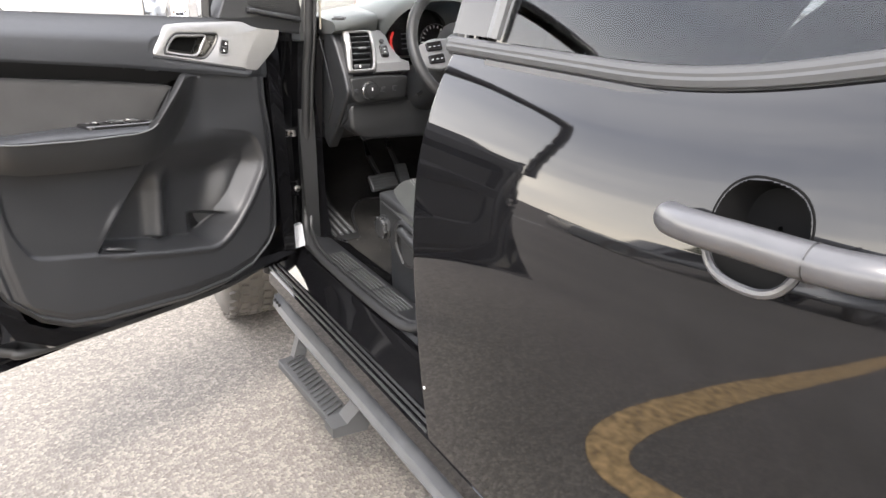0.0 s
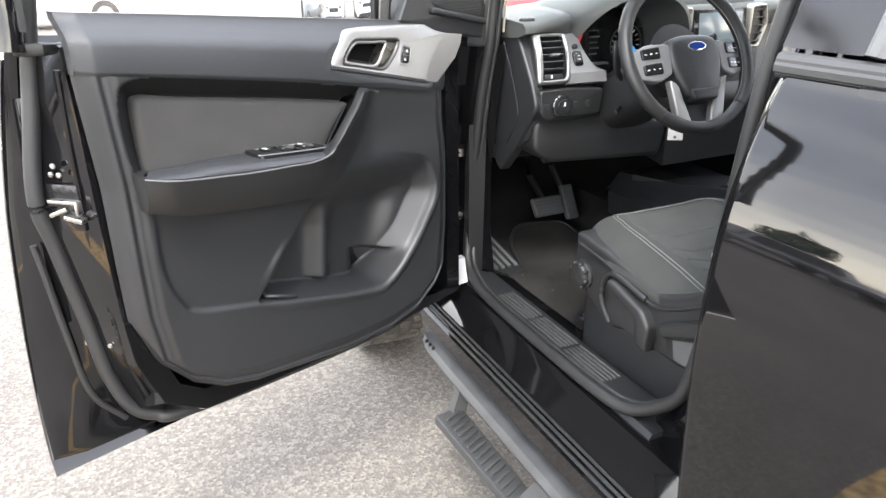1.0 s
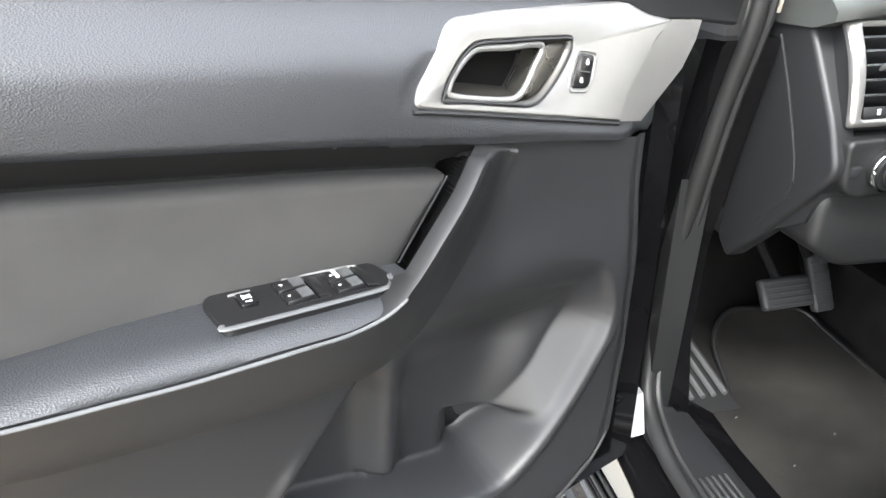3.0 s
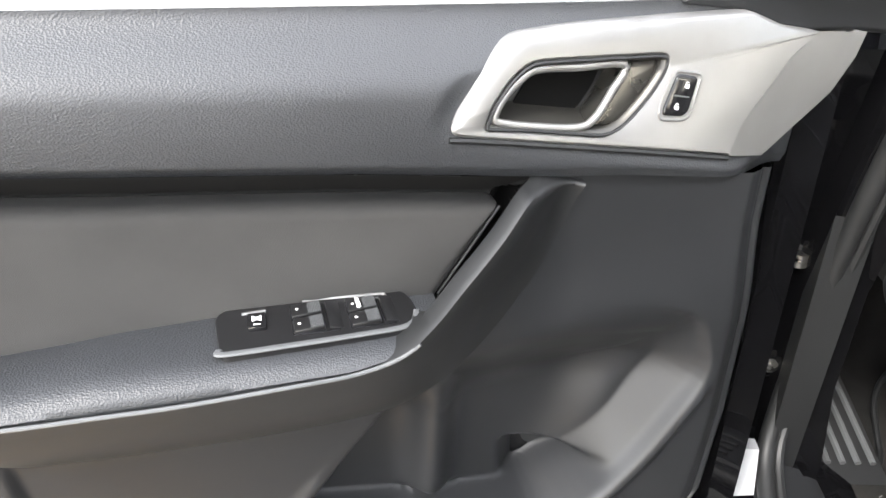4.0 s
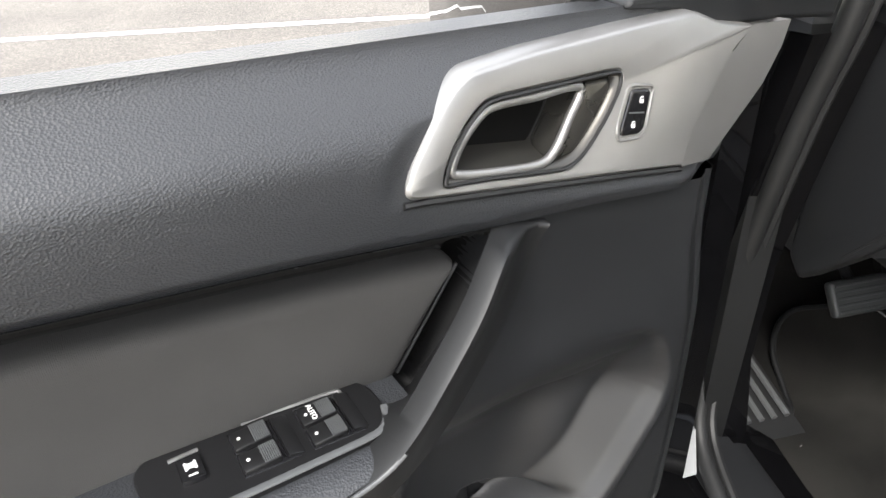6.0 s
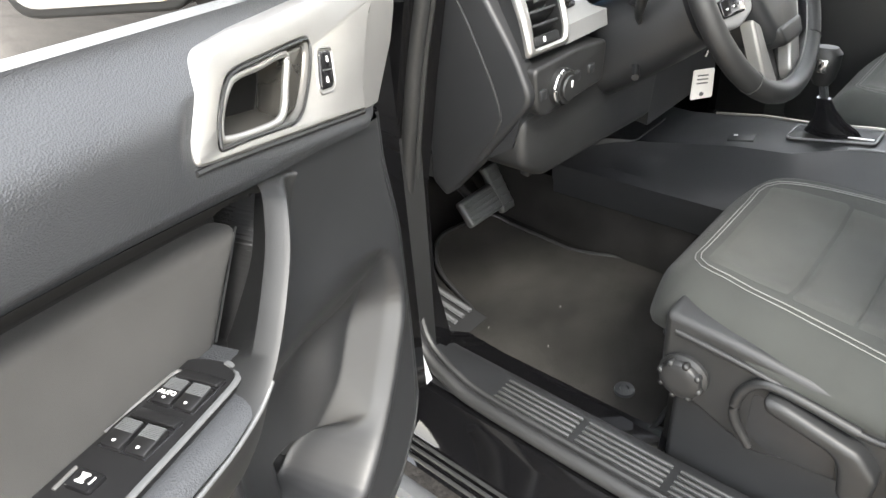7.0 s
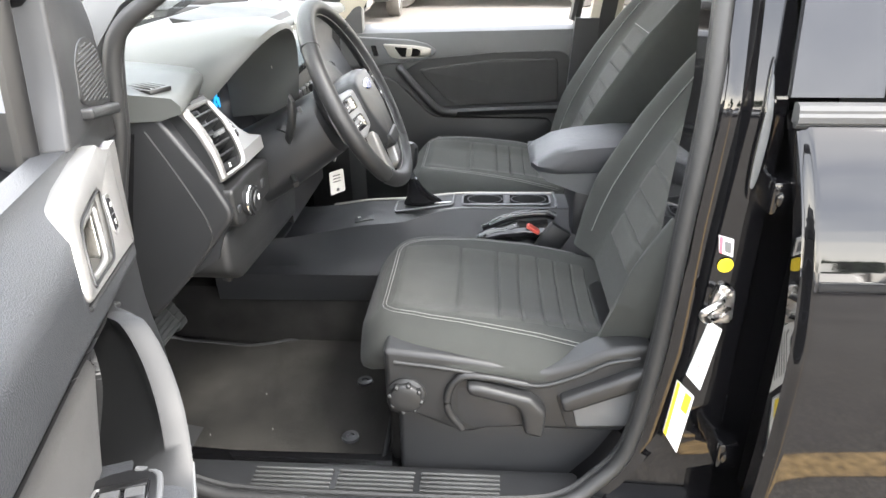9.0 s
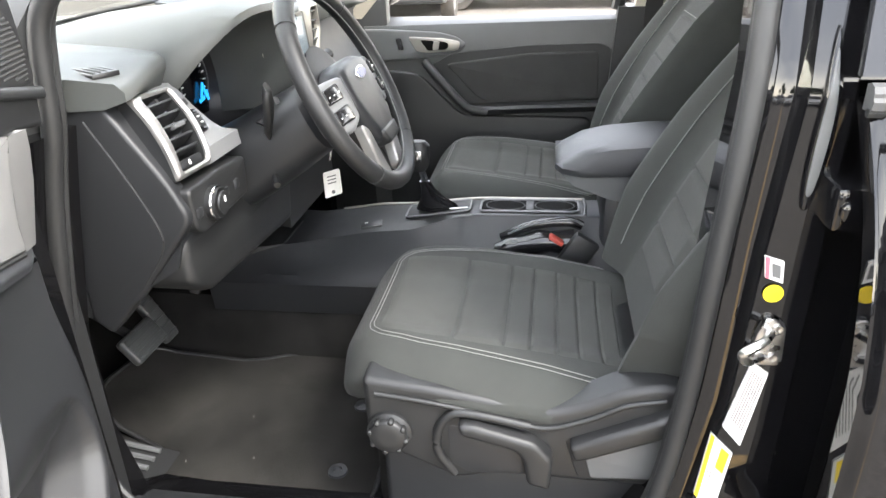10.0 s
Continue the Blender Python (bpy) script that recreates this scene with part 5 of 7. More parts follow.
for u, vs_ in ((-0.006, (0.0095, -0.0120)), (0.042, (0.0080, -0.0125))):
    part("switch_well", on_switch(box(0.040, 0.044, 0.003, (u + 0.002, -0.001, 0.0024), 0.001)), BLACK_GLOSS, panel)
    for v in vs_:
        key = part("window_switch", on_switch(box(0.026, 0.0180, 0.006, (u - 0.004, v, 0.0050), 0.002, rot=(0, -5, 0))), BLACK_SATIN, panel, "black window switch")
        for r in range(8):
            part("rib", on_switch(box(0.0008, 0.0160, 0.0012, (u - 0.0025 + 0.0014 * r, v, 0.0080 + 0.00012 * r), 0)), PLASTIC_GREY, key)
        part("dot", on_switch(lathe([(0, 0), (0.0013, 0), (0.0013, 0.0005), (0, 0.0005)], 8, pose(u - 0.012, v, 0.0074))), WHITE_MARK, key)
    part("well_ramp", on_switch(box(0.012, 0.040, 0.003, (u + 0.0185, -0.001, 0.0044), 0.001, rot=(0, 14, 0))), BLACK_SATIN, panel)
key = part("lockout_switch", on_switch(box(0.016, 0.022, 0.006, (-0.052, 0.001, 0.0048), 0.002)), BLACK_GLOSS, panel, "window lock-out switch")
for ww, hh, rz in ((0.008, 0.0018, 0), (0.010, 0.0015, 42), (0.010, 0.0015, -42), (0.008, 0.0045, 0)):
    part("symbol", on_switch(box(ww, hh, 0.0005, (-0.052, 0.002, 0.0080), 0, rot=(0, 0, rz))), WHITE_MARK, key)
part("symbol", on_switch(box(0.006, 0.0012, 0.0005, (-0.052, -0.0062, 0.0080), 0)), WHITE_MARK, key)
au = text_mesh("AUTO", 0.0056)
bmesh.ops.transform(au, matrix=pose(0.0345, 0.0080, 0.0084, 0, -5, 0) @ pose(0, 0, 0, 0, 0, -90), verts=au.verts[:])
part("lettering", on_switch(au), WHITE_MARK, panel, closed=False)

# silver bezel with the inside handle, laid on its leaning face
bezel = part("trim_bezel", ring_slab(BEZ, CUP, -0.030, 0.0, "xz", 0.003, lift=bez_w), SILVER, door, "satin silver handle bezel", 45)
FOLD = [(0.1412, 1.2956), (0.1720, 1.2755), (0.1958, 1.2483), (0.2175, 1.2255), (0.2316, 1.1962)]
TAIL = [(0.088, 0.123, 1.290), (0.095, 0.124, 1.268), (0.106, 0.125, 1.251), (0.116, 0.126, 1.2365), (0.192, 0.139, 1.1885)]
facet = loft([[(u + 0.003, bez_w(u + 0.003, z + 0.001) + 0.0003, z + 0.001) for u, z in FOLD], TAIL, [(u + 0.004, w - 0.020, z) for u, w, z in TAIL], [(u, bez_w(u, z) - 0.028, z) for u, z in FOLD]], closed=False)
part("bezel_end", facet, SILVER, bezel, sharp=12)
part("bezel_shadow_edge", tube(curve([(0.5045, bez_w(0.50, 1.255) - 0.003, 1.2545), (0.470, bez_w(0.47, 1.248) - 0.003, 1.2478), (0.334, bez_w(0.334, 1.217) - 0.003, 1.2172), (0.2325, bez_w(0.23, 1.194) - 0.003, 1.1936)], 6), 0.0026, 6), PLASTIC_DARK, bezel)


def on_bez(ring, d):
    return [(u, bez_w(u, z) + d, z) for u, z in ring]


part("handle_cup", loft([on_bez(CUP, -0.0005), on_bez(inset_ring(CUP, 0.002), -0.0015), on_bez(inset_ring(CUP, 0.005), -0.006), on_bez(inset_ring(CUP, 0.010), -0.030), on_bez(inset_ring(CUP, 0.016), -0.036), on_bez(inset_ring(CUP, 0.018), -0.0362)], caps=False), CUP_SHADE, bezel, "satin metal handle cup, darkened for its shade", 60)
part("cup_seam", tube(on_bez(inset_ring(CUP, 0.0005), 0.0002), 0.0015, 6, closed=True), PLASTIC_DARK, bezel)
# floor darkened in colour too, for the shade deep in the cup
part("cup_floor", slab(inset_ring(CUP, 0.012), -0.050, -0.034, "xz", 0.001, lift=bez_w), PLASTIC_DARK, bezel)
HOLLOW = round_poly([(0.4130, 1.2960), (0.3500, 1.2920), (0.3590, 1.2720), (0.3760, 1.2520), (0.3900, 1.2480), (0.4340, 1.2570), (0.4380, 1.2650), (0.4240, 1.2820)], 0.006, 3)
# flat black plate painted as the shaded hollow; there is no hole
part("cup_hollow_shade", slab(HOLLOW, -0.036, -0.0325, "xz", 0.001, lift=bez_w), RECESS_SHADE, bezel, "black plate for the shade behind the lever")
LEVER = round_poly([(0.3400, 1.2945), (0.3120, 1.2925), (0.3110, 1.2830), (0.3235, 1.2675), (0.3415, 1.2515), (0.3530, 1.2435), (0.3780, 1.2440), (0.3720, 1.2530), (0.3560, 1.2710)], [0.004, 0.004, 0.006, 0.01, 0.010, 0.006, 0.004, 0.010, 0.012], 4)
part("release_lever", slab(LEVER, -0.034, -0.0045, "xz", 0.005, 3, lift=bez_w), NICKEL, bezel, "satin metal release lever", 60)
FRAME = [(0.3446, 1.2925), (0.3573, 1.2712), (0.373, 1.2519), (0.389, 1.2465), (0.425, 1.2525), (0.457, 1.2605), (0.4642, 1.2668), (0.4536, 1.2825), (0.436, 1.2958), (0.4212, 1.2992), (0.3887, 1.2963)]
part("lever_edge", tube([(u, bez_w(u, z) - 0.0040, z) for u, z in curve(FRAME, 6, closed=True)], 0.0036, 10, closed=True), SILVER, bezel, "bright lever frame")
LOCK = [(0.2950, 1.2795), (0.2732, 1.2742), (0.2825, 1.2450), (0.2890, 1.2420), (0.3085, 1.2458), (0.3080, 1.2520)]
lock = part("lock_switch", slab(round_poly(LOCK, 0.005, 4), -0.008, 0.0022, "xz", 0.002, lift=bez_w), BLACK_GLOSS, bezel, "black door lock switch")
part("lock_ring", tube([(u, bez_w(u, z) + 0.0004, z) for u, z in round_poly([(0.2975, 1.2828), (0.2695, 1.2762), (0.2795, 1.2420), (0.2880, 1.2388), (0.3120, 1.2430), (0.3118, 1.2530)], 0.006, 4)], 0.0015, 6, closed=True), SILVER, bezel)
part("lock_split", box(0.017, 0.0008, 0.0012, (0.2915, bez_w(0.2915, 1.2605) + 0.0024, 1.2605), 0, rot=(0, -13, 0)), PLASTIC_GREY, lock)
for du, dz in ((0.2855, 1.2690), (0.2955, 1.2520)):
    dw = bez_w(du, dz) + 0.0022
    part("padlock_symbol", slab([(du + 0.0022, dz - 0.003), (du - 0.0022, dz - 0.003), (du - 0.0022, dz + 0.0005), (du + 0.0022, dz + 0.0005)], dw - 0.0002, dw + 0.0004, "xz", 0.0001, 1), WHITE_MARK, lock)
    part("padlock_symbol", tube([(du + 0.0015, dw + 0.0004, dz + 0.0005), (du + 0.0015, dw + 0.0004, dz + 0.002), (du, dw + 0.0004, dz + 0.003), (du - 0.0015, dw + 0.0004, dz + 0.002)], 0.0004, 5), WHITE_MARK, lock)

# mirror sail with tweeter grille
SAIL = round_poly([(0.0, 1.272), (0.09, 1.288), (0.145, 1.2925), (0.185, 1.3025), (0.222, 1.3205), (0.282, 1.331), (0.246, 1.40), (0.228, 1.50), (0.215, 1.60), (0.185, 1.60), (0.0, 1.44), (-0.012, 1.33)], [0.006, 0.006, 0.01, 0.01, 0.006, 0.006, 0.03, 0.02, 0.01, 0.01, 0.03, 0.02])
sail = part("mirror_sail", slab(SAIL, 0.065, 0.112, "xz", 0.006, 3), PLASTIC, door, "dark plastic mirror sail with tweeter")
TWEET = [(0.006, 1.326), (0.166, 1.357), (0.172, 1.385), (0.155, 1.412), (0.10, 1.426), (0.03, 1.412), (0.0, 1.37)]
grille = part("tweeter_grille", slab(curve(TWEET, 5, closed=True), 0.106, 0.1135, "xz", 0.002), PLASTIC_DARK, sail, "perforated tweeter grille")
mesh_bm = bmesh.new()
for k in range(19):
    for q in range(30):
        u, z = 0.0 + 0.0060 * q + 0.0030 * (k % 2), 1.328 + 0.0056 * k
        if sdist([u], [z], TWEET)[0] > 0.004:
            bmesh.ops.create_cone(mesh_bm, cap_ends=True, segments=6, radius1=0.0019, radius2=0.0008, depth=0.0016, matrix=pose(u, 0.1142, z, -90, 0, 0))
part("grille_mesh", mesh_bm, PLASTIC_DARK, grille, "fine perforated mesh")
part("grille_shelf", slab(round_poly([(0.0, 1.306), (0.188, 1.343), (0.188, 1.357), (0.0, 1.322)], 0.005), 0.104, 0.126, "xz", 0.005), PLASTIC, sail)

# outside mirror
mir = part("mirror_housing", box(0.12, 0.25, 0.215, (0, 0, 0), 0.045, 4), PAINT, door, "black outside mirror housing")
mir.matrix_local = pose(0.150, -0.225, 1.385, 0, 0, 17)
part("mirror_bezel", slab(round_poly([(-0.122, -0.105), (0.118, -0.103), (0.120, 0.09), (-0.118, 0.103)], 0.04, 5), 0.035, 0.069, "yz", 0.006), PLASTIC_DARK, mir)
part("mirror_pane", slab(round_poly([(-0.110, -0.092), (0.106, -0.090), (0.108, 0.078), (-0.106, 0.09)], 0.032, 5), 0.068, 0.0715, "yz", 0.001), MIRROR, mir, "mirror glass")
part("mirror_arm", loft([[(u0, w, -0.10), (u1, w, -0.105), (u1, w, -0.03), (u0, w, -0.03)] for w, u0, u1 in ((0.10, -0.05, 0.03), (0.17, -0.06, 0.05), (0.26, -0.02, 0.11))]), PLASTIC_DARK, mir)


# ---- seats: local origin on the floor under the cushion's middle, y forward ----
def cushion_surface():
    """Rounded cushion, dished between raised bolsters; x across, y along."""
    def f(a, b):
        y = -0.26 + 0.505 * b
        half = interp(b, [0, 0.3, 0.55, 0.72, 0.84, 0.92, 0.97, 1.0], [0.246, 0.258, 0.261, 0.256, 0.241, 0.219, 0.194, 0.165])
        x = half * (2 * a - 1)
        t = abs(2 * a - 1)
        z = interp(y, [-0.26, -0.2, -0.1, 0.04, 0.14, 0.2, 0.245], [0.834, 0.845, 0.864, 0.880, 0.885, 0.882, 0.874])
        z -= 0.020 * (1 - float(smoothstep(0.30, 0.66, t))) * float(smoothstep(0.98, 0.70, b))
        z -= 0.046 * float(np.clip((t - 0.68) / 0.32, 0, 1)) ** 2
        z -= 0.044 * float(np.clip((b - 0.86) / 0.14, 0, 1)) ** 2
        return (x, y, z)
    return f


def seat_cushion():
    f = cushion_surface()
    bm = grid(f, 60, 56)
    rim = [e for e in bm.edges if e.is_boundary]
    for d, s in ((-0.012, 1.000), (-0.014, 0.985), (-0.013, 0.950), (-0.010, 0.89)):
        r = bmesh.ops.extrude_edge_only(bm, edges=rim)
        vs = [v for v in r["geom"] if isinstance(v, bmesh.types.BMVert)]
        for v in vs:
            v.co.x, v.co.y = v.co.x * s, -0.03 + (v.co.y + 0.03) * s
            v.co.z += d
        rim = [e for e in r["geom"] if isinstance(e, bmesh.types.BMEdge)]
    return bm


def back_surface(a, b):
    """Seat back: b from the cushion to the shoulder."""
    half = interp(b, [0, 0.15, 0.5, 0.75, 0.9, 1.0], [0.225, 0.25, 0.262, 0.245, 0.20, 0.15])
    x = -half + 2 * half * a
    t = abs(2 * a - 1)
    bol = float(smoothstep(0.50, 0.90, t)) * interp(b, [0, 0.25, 0.7, 1.0], [0.6, 1.0, 0.75, 0.1])
    h = 0.02 + 0.60 * b
    y = -0.240 - 0.30 * b - 0.05 * b * b + 0.060 * bol + 0.02 * math.sin(math.pi * b)
    y -= 0.10 * (1 - float(smoothstep(0, 0.10, (1 - t)))) ** 1.5
    y -= 0.07 * (1 - float(smoothstep(0, 0.10, 1 - b))) ** 1.6
    return (x, y, 0.845 + h)


def seat_back():
    bm = grid(back_surface, 44, 46)
    rim = [e for e in bm.edges if e.is_boundary]
    for d, s in ((-0.05, 1.0), (-0.06, 0.97), (-0.02, 0.80)):
        r = bmesh.ops.extrude_edge_only(bm, edges=rim)
        vs = [v for v in r["geom"] if isinstance(v, bmesh.types.BMVert)]
        for v in vs:
            v.co.x *= s
            v.co.y += d
        rim = [e for e in r["geom"] if isinstance(e, bmesh.types.BMEdge)]
    bmesh.ops.contextual_create(bm, geom=rim)
    return bm


def lifted(f, a0, a1, b0, b1, nu, nv, up, bulge, edge=0.25):
    """A padded panel lying on surface f between those parameters."""
    def g(a, b):
        p = Vector(f(a0 + (a1 - a0) * a, b0 + (b1 - b0) * b))
        k = min(a, 1 - a) * 2 * abs(a1 - a0) * 0.5, min(b, 1 - b) * 2 * abs(b1 - b0) * 0.5
        h = float(smoothstep(0, edge * 0.1, k[0] * 2)) * float(smoothstep(0, edge * 0.1, k[1] * 2))
        return p + Vector(up) * (bulge * h - 0.0015)
    return grid(g, nu, nv)


def seat(x, label, side):
    """side: -1 for the seat whose controls face the open door."""
    s = thing("car_seat", pose(x, -0.58, 0.54), label, "car seat", "front seats")
    down = Matrix.Translation((0, 0, -0.54))

    def put(name, bm, mat, par, lab="", sharp=50, closed=True):
        bmesh.ops.transform(bm, matrix=down, verts=bm.verts[:])
        return part(name, bm, mat, par, lab, sharp, closed)

    fc = cushion_surface()
    cu = put("seat_cushion", seat_cushion(), CLOTH, s, "charcoal cloth cushion with raised bolsters", 80)
    # quilted inserts: a plain front field and ribs towards the back
    put("front_field", lifted(fc, 0.205, 0.795, 0.632, 0.885, 26, 14, (0, 0, 1), 0.004, 0.05), CLOTH_INSERT, cu, "", 80)
    seams = (0.630, 0.465, 0.376, 0.289, 0.216, 0.141, 0.075)
    for b1, b0 in zip(seams, seams[1:]):
        put("rib_panel", lifted(fc, 0.190, 0.780, b0, b1, 24, 12, (0, 0, 1), 0.0055, 0.035), CLOTH_INSERT, cu, "", 80)
    side_a = lambda b: interp(b, [0.1, 0.5, 0.88], [0.105, 0.150, 0.185])
    rim = [fc(side_a(b), b) for b in np.linspace(0.10, 0.86, 22)] + [fc(0.205, 0.893)] + [fc(a, 0.905) for a in np.linspace(0.24, 0.76, 14)] + [fc(0.795, 0.893)] + [fc(1 - side_a(b), b) for b in np.linspace(0.86, 0.10, 22)]
    st = []
    for q in rim:
        st.append((q[0], q[1], q[2] + 0.0012))
    put("stitching", tube(st, 0.0009, 5), THREAD, cu, "grey double stitching")
    put("stitching", tube([(q[0] * 1.045, q[1] + 0.006, q[2] - 0.0010) for q in st], 0.0008, 5), THREAD, cu)
    bk = put("seat_back", seat_back(), CLOTH, s, "charcoal cloth seat back", 80)
    for k in range(6):
        b0 = 0.12 + 0.088 * k
        put("rib_panel", lifted(back_surface, 0.30, 0.70, b0, b0 + 0.088, 16, 10, (0, 0.94, 0.34), 0.0085, 0.07), CLOTH_INSERT, bk, "", 80)
    for sd in (0.155, 0.845):
        put("stitching", tube([Vector(back_surface(sd, b)) + Vector((0, 0.003, 0.001)) for b in np.linspace(0.08, 0.80, 26)], 0.0013, 5), THREAD, bk)
    put("stitching", tube([Vector(back_surface(a, 0.66)) + Vector((0, 0.003, 0.002)) for a in np.linspace(0.28, 0.72, 14)], 0.0012, 5), THREAD, bk)
    # head rest on two posts
    hr = put("head_rest", box(0.26, 0.11, 0.19, (0, -0.565, 1.60), 0.045, 4, rot=(8, 0, 0)), CLOTH, s, "", 80)
    for dx in (-0.06, 0.06):
        put("post", tube([(dx, -0.535, 1.40), (dx, -0.56, 1.54)], 0.007, 8), CHROME, hr)
    # plastic base, pedestal and controls
    o = side
    base = put("seat_base", slab(round_poly([(0.185, 0.864), (0.071, 0.853), (-0.02, 0.838), (-0.096, 0.821), (-0.163, 0.844), (-0.209, 0.872), (-0.265, 0.884), (-0.295, 0.880), (-0.308, 0.84), (-0.300, 0.694), (-0.132, 0.693), (-0.02, 0.696), (0.033, 0.677), (0.064, 0.688), (0.146, 0.726), (0.182, 0.755)], [0.012, 0.03, 0.03, 0.04, 0.03, 0.03, 0.02, 0.01, 0.02, 0.01, 0.02, 0.03, 0.03, 0.03, 0.03, 0.02]), o * 0.20, o * 0.258, "yz", 0.012, 4), PLASTIC_DARK, s, "dark plastic seat side shield with controls", 45)
    put("base_crease", tube(curve([(o * 0.2585, 0.165, 0.838), (o * 0.2600, 0.07, 0.828), (o * 0.2600, -0.02, 0.812), (o * 0.2600, -0.096, 0.796), (o * 0.2600, -0.165, 0.820), (o * 0.2595, -0.215, 0.848), (o * 0.2585, -0.27, 0.860)], 6), 0.0045, 8), PLASTIC_DARK, base)
    put("pedestal", box(0.40, 0.44, 0.16, (0, -0.03, 0.615), 0.02), CARPET_AND_SHADE, s)
    put("seat_pan", box(0.46, 0.46, 0.13, (0, -0.04, 0.755), 0.02), PLASTIC_DARK, s)
    put("seat_skirt", slab(round_poly([(0.165, 0.556), (0.165, 0.72), (-0.02, 0.70), (-0.20, 0.72), (-0.30, 0.72), (-0.30, 0.556)], 0.015), o * 0.15, o * 0.236, "yz", 0.012), PLASTIC, s, "charcoal plastic skirt")
    kb = put("tilt_knob", lathe([(0, 0), (0.036, 0), (0.036, 0.006), (0.030, 0.010), (0.030, 0.018), (0.027, 0.021), (0.012, 0.022), (0, 0.0215)], 28, pose(o * 0.258, 0.144, 0.769, 0, 90 * o, 0)), PLASTIC_DARK, base, "round knurled seat adjuster knob")
    for k in range(8):
        a = math.radians(12 + 45 * k)
        put("knob_tooth", box(0.014, 0.010, 0.010, (o * 0.273, 0.144 + 0.029 * math.cos(a), 0.769 + 0.029 * math.sin(a)), 0.004, rot=(math.degrees(a), 0, 0)), PLASTIC_DARK, kb)
    put("lever_surround", tube(curve([(o * 0.256, 0.042, 0.690), (o * 0.262, 0.066, 0.735), (o * 0.263, 0.066, 0.780), (o * 0.263, 0.044, 0.812), (o * 0.263, 0.005, 0.815), (o * 0.262, -0.075, 0.800)], 6), 0.0075, 8), PLASTIC_DARK, base)
    put("height_lever", slab(round_poly([(0.035, 0.806), (0.030, 0.786), (-0.055, 0.764), (-0.066, 0.748), (-0.074, 0.700), (-0.108, 0.692), (-0.112, 0.752), (-0.085, 0.782), (0.012, 0.808)], 0.010), o * 0.250, o * 0.284, "yz", 0.009, 3), PLASTIC_DARK, base, "long black seat height lever")
    put("lever_recess", slab(round_poly([(0.052, 0.790), (0.050, 0.715), (0.020, 0.695), (-0.068, 0.700), (-0.060, 0.752), (0.020, 0.784)], 0.012), o * 0.250, o * 0.2585, "yz", 0.002), PLASTIC, base)
    put("recline_recess", slab(round_poly([(-0.128, 0.776), (-0.285, 0.852), (-0.298, 0.846), (-0.298, 0.704), (-0.165, 0.701), (-0.150, 0.705)], 0.010), o * 0.250, o * 0.2595, "yz", 0.003), PLASTIC_DARK, base)
    put("recline_lever", slab(round_poly([(-0.134, 0.779), (-0.280, 0.850), (-0.296, 0.842), (-0.296, 0.818), (-0.158, 0.755), (-0.142, 0.752)], 0.008), o * 0.252, o * 0.282, "yz", 0.008, 3), PLASTIC_DARK, base, "black recline lever")
    put("recline_plate", slab(round_poly([(-0.160, 0.750), (-0.292, 0.802), (-0.292, 0.716), (-0.170, 0.708)], 0.006), o * 0.252, o * 0.2625, "yz", 0.002), PLASTIC_GREY, base)
    return s


seat(-0.425, "charcoal cloth driver seat with quilted ribs and grey stitching", -1)
seat(0.400, "charcoal cloth passenger seat with quilted ribs", 1)
rear_bench = thing("rear_bench", pose(0, -1.75, 0.54), "dark cloth rear bench seat", "car seat")
part("seat_cushion", box(1.25, 0.50, 0.16, (0, 0.05, 0.28), 0.05, 4), CLOTH, rear_bench)
part("bench_riser", box(1.2, 0.42, 0.22, (0, 0.05, 0.10), 0.02), PLASTIC_DARK, rear_bench)
part("seat_back", box(1.25, 0.14, 0.62, (0, -0.24, 0.62), 0.05, 4, rot=(-10, 0, 0)), CLOTH, rear_bench)

# ---- floor mat, foot rest, pedals ----
mat = thing("floor_mat", pose(0, 0, 0), "worn dark carpet floor mat with bound edge and two snaps", "floor mat")
MAT = round_poly([(-0.655, -0.355), (-0.660, -0.03), (-0.645, 0.05), (-0.545, 0.075), (-0.530, 0.10), (-0.50, 0.22), (-0.44, 0.27), (-0.25, 0.25), (-0.22, 0.0), (-0.185, -0.08), (-0.185, -0.37), (-0.62, -0.375)], [0.03, 0.03, 0.04, 0.02, 0.02, 0.04, 0.05, 0.05, 0.05, 0.04, 0.04, 0.02])


def mat_lift(x, y):
    return 0.11 * float(smoothstep(0.10, 0.42, y)) + 0.003 * math.sin(13 * x) * math.sin(9 * y)


part("mat_body", slab(MAT, 0.5436, 0.552, "xy", 0.003, lift=mat_lift), MAT_PILE, mat)
part("bound_edge", tube([(x, y, 0.550 + mat_lift(x, y)) for x, y in MAT], 0.0055, 8, closed=True), PLASTIC_DARK, mat, "stitched black edge binding")
for x, y in ((-0.563, -0.294), (-0.366, -0.293)):
    part("snap", lathe([(0, 0), (0.019, 0), (0.018, 0.006), (0.009, 0.007), (0.007, 0.003), (0, 0.003)], 18, pose(x, y, 0.552)), PLASTIC, mat, "round plastic mat snap")
for x, y, l in ((-0.575, 0.01, 0.005), (-0.55, -0.12, 0.004), (-0.43, -0.07, 0.004)):
    part("crumb", tube([(x, y, 0.5555), (x + l, y + l * 0.4, 0.556)], 0.0009, 5), THREAD, mat, "small pale crumb")
rest = thing("foot_rest", pose(0, 0, 0), "ribbed black rubber foot rest", "foot rest")
part("plate", loft([[(x, 0.02, 0.548), (x, 0.30, 0.60), (x, 0.44, 0.72), (x, 0.46, 0.70), (x, 0.30, 0.56), (x, 0.02, 0.5437)] for x in (-0.690, -0.545)]), PLASTIC_DARK, rest)
